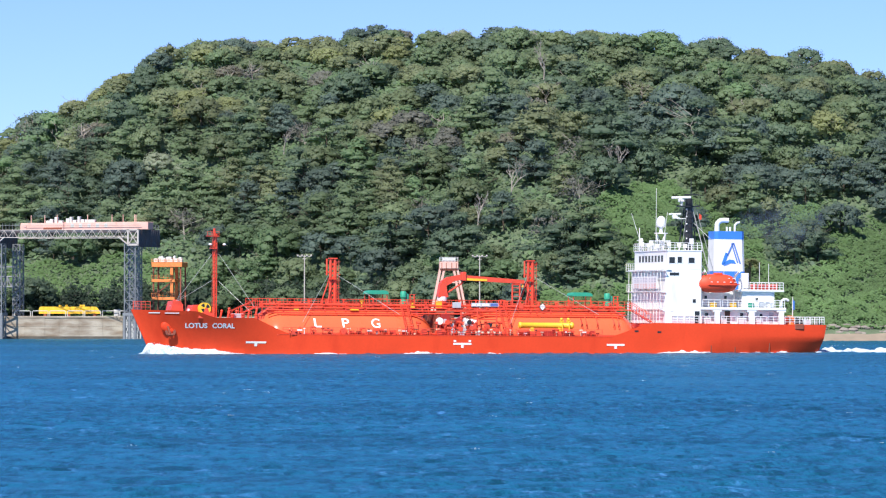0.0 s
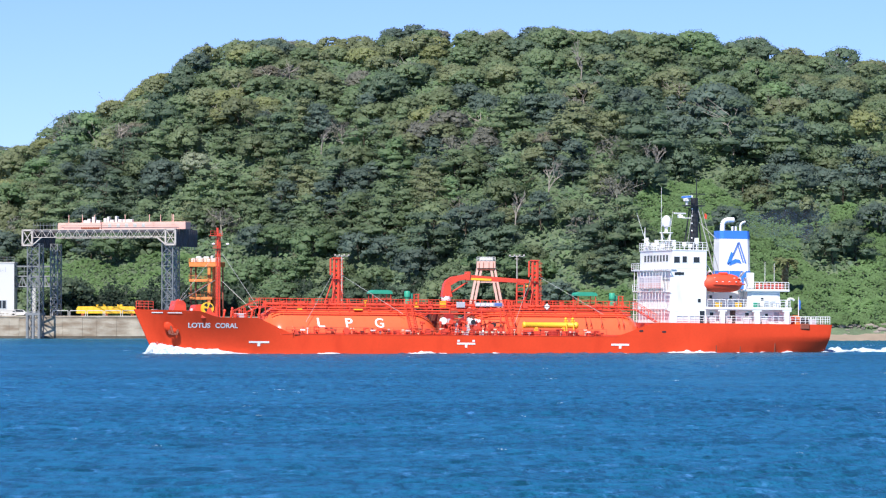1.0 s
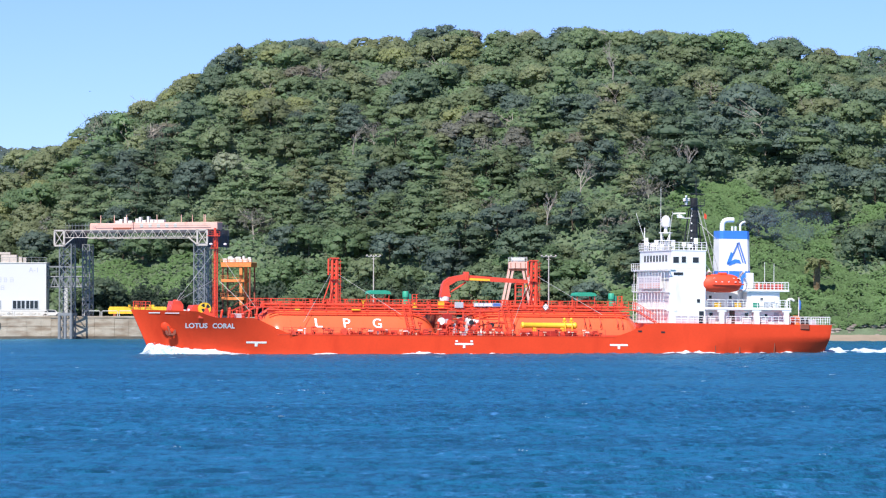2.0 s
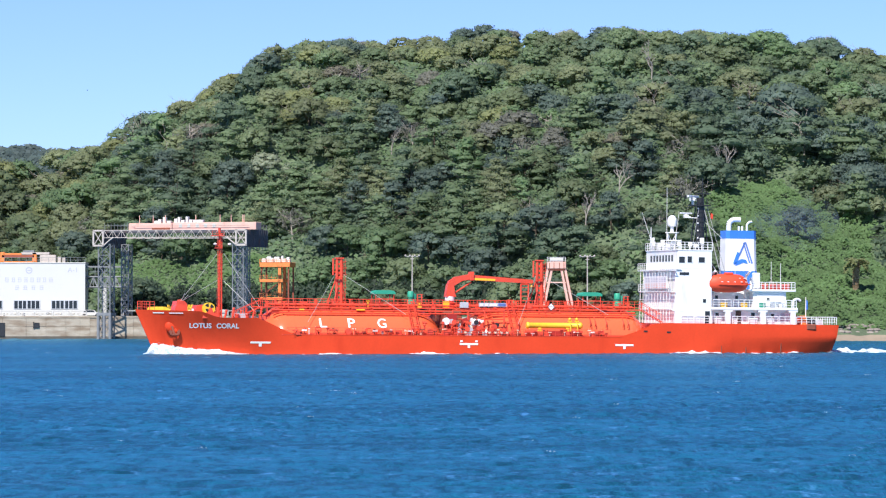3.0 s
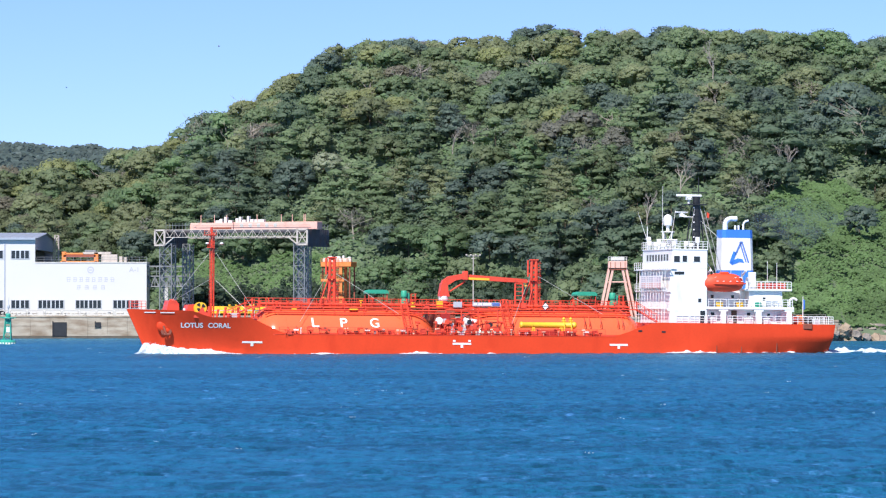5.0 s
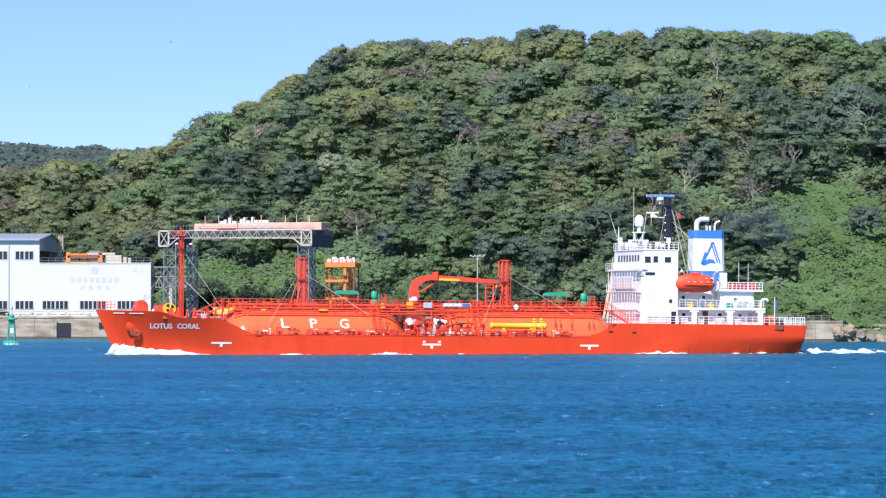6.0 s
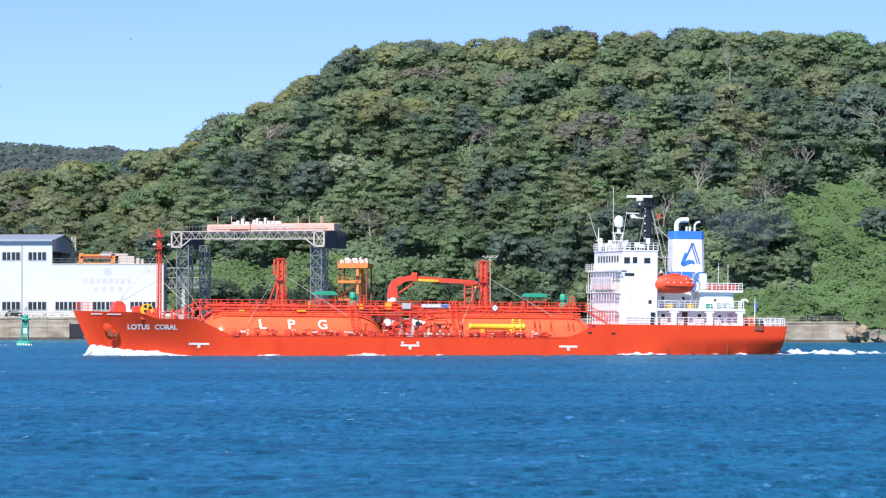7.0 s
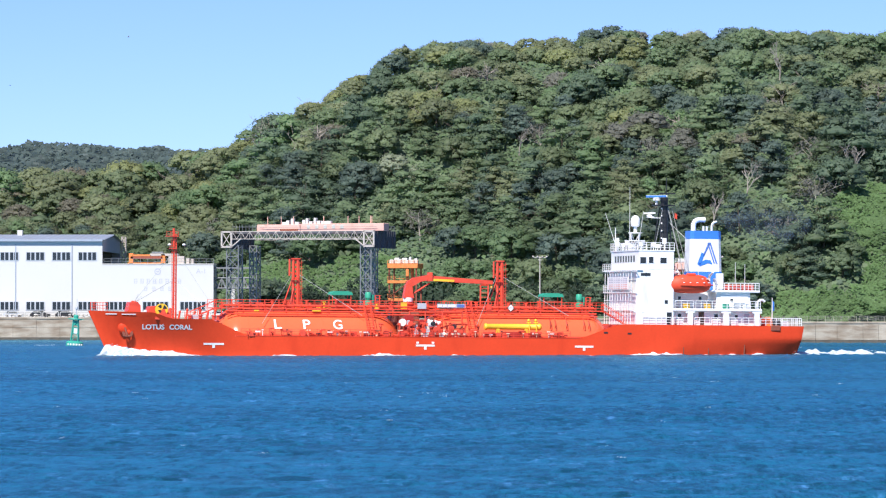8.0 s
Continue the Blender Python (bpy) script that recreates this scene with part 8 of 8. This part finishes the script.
def build_foam():
    rnd = random.Random(31)
    spots = []
    for side in (-1, 1):
        for k in range(620):
            u = rnd.random() ** 1.1
            x = 1.4 + 15.5 * u
            h = bow_height(u)
            out = rnd.random() ** 0.6
            y = side * (half_breadth(max(x, 2.7), 0.4) - 0.1 + out * (0.5 + 2.4 * u ** 0.7))
            z = h * (1 - out ** 1.6) * rnd.uniform(0.85, 1.12) - 0.1
            spots.append((x, y, z + 0.009 * x - 0.39, rnd.uniform(0.02, 0.055)))
    for k in range(260):      # crest that leads the stem
        a = rnd.random()
        spots.append((2.5 - 1.1 * a, rnd.uniform(-1.4, 1.4) - 0.6, rnd.uniform(-0.3, 0.75) * (1 - a) - 0.35, rnd.uniform(0.02, 0.07)))
    bow = foam_lumps(1, "bow_wave", spots, "white bow wave breaking along the hull", "foam")
    sheet = tagged(part("bow_foam", foam_sheet(1.5, 17.0, bow_height, lambda u: 0.5 + 2.3 * u ** 0.7), FOAM, None, "smooth rolling white water at the bow", True), kind="stuff", category="foam")
    def side_height(u):
        x = 16 + 83 * u
        return 0.46 * max(-0.4, 1.0 * noise.noise(Vector((x * 0.17, 0.0, 5.5))) + 0.4 * noise.noise(Vector((x * 0.9, 2.0, 5.5))) + 0.25 * noise.noise(Vector((x * 3.1, 2.0, 1.5))) - 0.02 + 0.55 * smooth(0.76, 0.96, u)) + 0.07
    side = tagged(part("side_foam", foam_sheet(16.0, 99.0, side_height, lambda u: 0.55 + 0.5 * u, 420, 6), FOAM, None, "thin broken foam along the waterline", True), kind="stuff", category="foam")
    # the wake: two rolling crests and churned water between them
    s = Shape()
    nx, ny = 220, 36
    vs = []
    for i in range(nx + 1):
        x = 97.5 + 62.0 * i / nx
        fade = math.exp(-(x - 99) / 40)
        for j in range(ny + 1):
            y = -11.0 + 22.0 * j / ny
            w = 5.6 + 0.06 * (x - 99)
            crest = math.exp(-((abs(y) - w) / 1.3) ** 2)
            n = noise.noise(Vector((x * 0.28, y * 0.5, 1.0))) + 0.6 * noise.noise(Vector((x * 0.9, y * 1.3, 2.0))) + 0.25 * noise.noise(Vector((x * 2.3, y * 2.6, 3.0))) + 0.15 * noise.noise(Vector((x * 5.0, y * 5.0, 8.0)))
            lump = 0.50 + 0.8 * noise.noise(Vector((x * 0.16, 0.3, 6.0))) + 0.5 * noise.noise(Vector((x * 0.5, 0.3, 7.0)))
            z = crest * (lump + 0.8 * n) * (0.3 + 0.7 * fade) + 0.22 * n * fade * (1 if abs(y) < w else 0) - 0.34 - 0.5 * smooth(w + 1.2, w + 3.0, abs(y))
            z -= 0.6 * smooth(135, 159, x)
            vs.append((x, y, z + 0.0087 * x - 0.39))
    fs = [(i * (ny + 1) + j, (i + 1) * (ny + 1) + j, (i + 1) * (ny + 1) + j + 1, i * (ny + 1) + j + 1) for i in range(nx) for j in range(ny)]
    s.add(vs, fs)
    spray = []
    for k in range(380):
        x = 98.5 + 42 * rnd.random() ** 1.2
        w = 5.6 + 0.06 * (x - 99)
        lump = 0.35 + 0.9 * noise.noise(Vector((x * 0.16, 0.3, 6.0)))
        if lump < 0.1:
            continue
        spray.append((x, -w + rnd.gauss(0, 0.9), lump * rnd.uniform(0.2, 1.25) * (0.4 + 0.6 * math.exp(-(x - 99) / 40)) + 0.0087 * x - 0.45, rnd.uniform(0.02, 0.06)))
    churn = foam_lumps(2, "wake_spray", spray, "spray flung up along the wake", "foam")
    wake = tagged(part("stern_wake", s, FOAM, None, "white churned wake behind the stern", True), kind="stuff", category="foam")
    rnd2 = random.Random(77)
    spots = []
    for k in range(60):      # scattered whitecaps on the strait
        y = rnd2.uniform(160, 720)
        x = rnd2.uniform(-0.145, 0.15) * y
        n = rnd2.randint(4, 11)
        for j in range(n):
            spots.append((x + rnd2.gauss(0, 0.16) * y / 300, y + rnd2.uniform(-0.3, 0.3), 0.11 + rnd2.uniform(0, 0.05), rnd2.uniform(0.008, 0.018) * (0.6 + y / 500)))
    for k in range(46):      # ripples that break round the buoy
        a = rnd2.uniform(0, 6.28)
        spots.append((-80.55 + rnd2.uniform(1.0, 2.3) * math.cos(a), 735 + rnd2.uniform(0.9, 1.6) * math.sin(a), 0.12 + rnd2.uniform(0, 0.08), rnd2.uniform(0.02, 0.05)))
    caps = foam_lumps(3, "whitecaps", spots, "small scattered whitecaps on the chop", "foam")
    return bow, wake, caps, sheet, side, churn


bow_wave, stern_wake, whitecaps, bow_foam, side_foam, wake_spray = build_foam()


def build_smoke():
    """Thin dark exhaust haze: overlapping faint puffs that drift aft of the funnel with the ship."""
    m = bpy.data.materials.new("exhaust_smoke")
    m.use_nodes = True
    nt = m.node_tree
    b = nt.nodes["Principled BSDF"]
    b.inputs["Base Color"].default_value = (0.10, 0.125, 0.16, 1)
    b.inputs["Roughness"].default_value = 1.0
    b.inputs["Specular IOR Level"].default_value = 0.0
    tc = nt.nodes.new("ShaderNodeTexCoord")
    n1 = nt.nodes.new("ShaderNodeTexNoise"); n1.inputs["Scale"].default_value = 0.5; n1.inputs["Detail"].default_value = 5
    nt.links.new(tc.outputs["Object"], n1.inputs["Vector"])
    r = nt.nodes.new("ShaderNodeMapRange"); r.inputs[1].default_value = 0.38; r.inputs[2].default_value = 0.75; r.inputs[3].default_value = 0.0; r.inputs[4].default_value = 0.22
    nt.links.new(n1.outputs[0], r.inputs[0]); nt.links.new(r.outputs[0], b.inputs["Alpha"])
    rnd = random.Random(6)
    obs = []
    for k, (x, z, a, c) in enumerate(((90.2, 19.4, 1.9, 1.3), (92.2, 19.0, 2.6, 2.2), (94.6, 19.8, 3.0, 2.6), (96.5, 17.8, 3.4, 2.6), (99.0, 19.6, 3.6, 2.8))):
        s = Shape()
        s.ball((0, 0, 0), (a, 1.5, c), 20, 14)
        s.v = [(p * (1 + 0.25 * noise.noise(Vector((p * 0.6 + k * 9, q, w * 0.6)))), q, w * (1 + 0.3 * noise.noise(Vector((p * 0.7, q + 4, w * 0.7 + k * 5))))) for p, q, w in s.v]
        ob = tagged(part("smoke_puff", s, m, None, "faint dark exhaust haze drifting from the funnel", True), category="smoke", group="exhaust haze", kind="stuff")
        obs.append((ob, (x, 0.3 * k, z)))
    return obs


smoke = build_smoke()


def build_bird(k):
    """A soaring bird: slim body with fanned tail, two bent wings."""
    t = thing("bird", None, "dark soaring bird above the hill", "bird", "soaring birds")
    s = Shape()
    s.lathe_x([(-0.26, 0.01), (-0.2, 0.05), (-0.08, 0.08), (0.1, 0.06), (0.2, 0.03), (0.22, 0.01)], 0, 0, 8)
    s.add([(0.18, -0.02, 0), (0.18, 0.02, 0), (0.42, 0.1, 0.01), (0.42, -0.1, 0.01), (0.18, 0, 0.02)], [(0, 1, 2, 3), (4, 3, 2)])
    s.v = [(x * k, y * k, z * k) for x, y, z in s.v]
    part("body", s, BARK, t, "", True)
    for side in (-1, 1):
        s = Shape()
        top = [(-0.1, 0.04), (-0.16, 0.3), (-0.02, 0.62), (0.08, 0.6), (0.12, 0.3), (0.12, 0.04)]
        vs = [(x, side * y, 0.03 + 0.22 * y) for x, y in top] + [(x, side * y, 0.0 + 0.22 * y) for x, y in top]
        s.add(vs, [(0, 1, 2, 3, 4, 5), (11, 10, 9, 8, 7, 6)] + [(i, (i + 1) % 6, 6 + (i + 1) % 6, 6 + i) for i in range(6)])
        s.v = [(x * k, y * k, z * k) for x, y, z in s.v]
        part("wing", s, BARK, t)
    return t


birds = [build_bird(0.8), build_bird(0.5)]


# ---- what moves ----
def motions():
    steps = [k * 1.0 for k in range(9)]
    for ob in (ship, bow_wave, stern_wake, bow_foam, side_foam, wake_spray):
        walk(ob, [(t, ship_pose(t)) for t in steps])
    for ob, at in smoke:
        walk(ob, [(t, ship_pose(t) @ pose(at[0] + 0.12 * t, at[1], at[2], 0, 2.0 * t, 0)) for t in steps])
    for ob in (sea, whitecaps):
        walk(ob, [(t, pose(-0.5 * t, -1.1 * t, 0)) for t in steps])
    walk(birds[0], [(t, pose(-55.2 - 10.05 * (t - 5.8), 800, 57.3 + 0.9 * (t - 5.8) - 0.12 * (t - 5.8) ** 2, 14, -6, 8)) for t in steps])
    walk(birds[1], [(t, pose(-82.7 - 7.9 * (t - 5.8), 800, 48.8 + 0.25 * (t - 5.8), -12, -4, -10)) for t in steps])
    walk(scanner, [(0.5 * k, pose(*SCAN_AT, 0, 0, -65.6 + 158.5 * 0.5 * k)) for k in range(17)])
    walk(low_scanner, [(0.5 * k, pose(79.3, -0.5, 20.15, 0, 0, 76 + 90 * (0.5 * k - 3.55))) for k in range(17)])
    walk(buoy, [(t, pose(-80.55, 735, 0.06 * math.sin(1.9 * t), 1.2 * math.sin(1.5 * t), 2 + 1.5 * math.sin(1.7 * t + 1), 10)) for t in [0.5 * k for k in range(17)]])


motions()
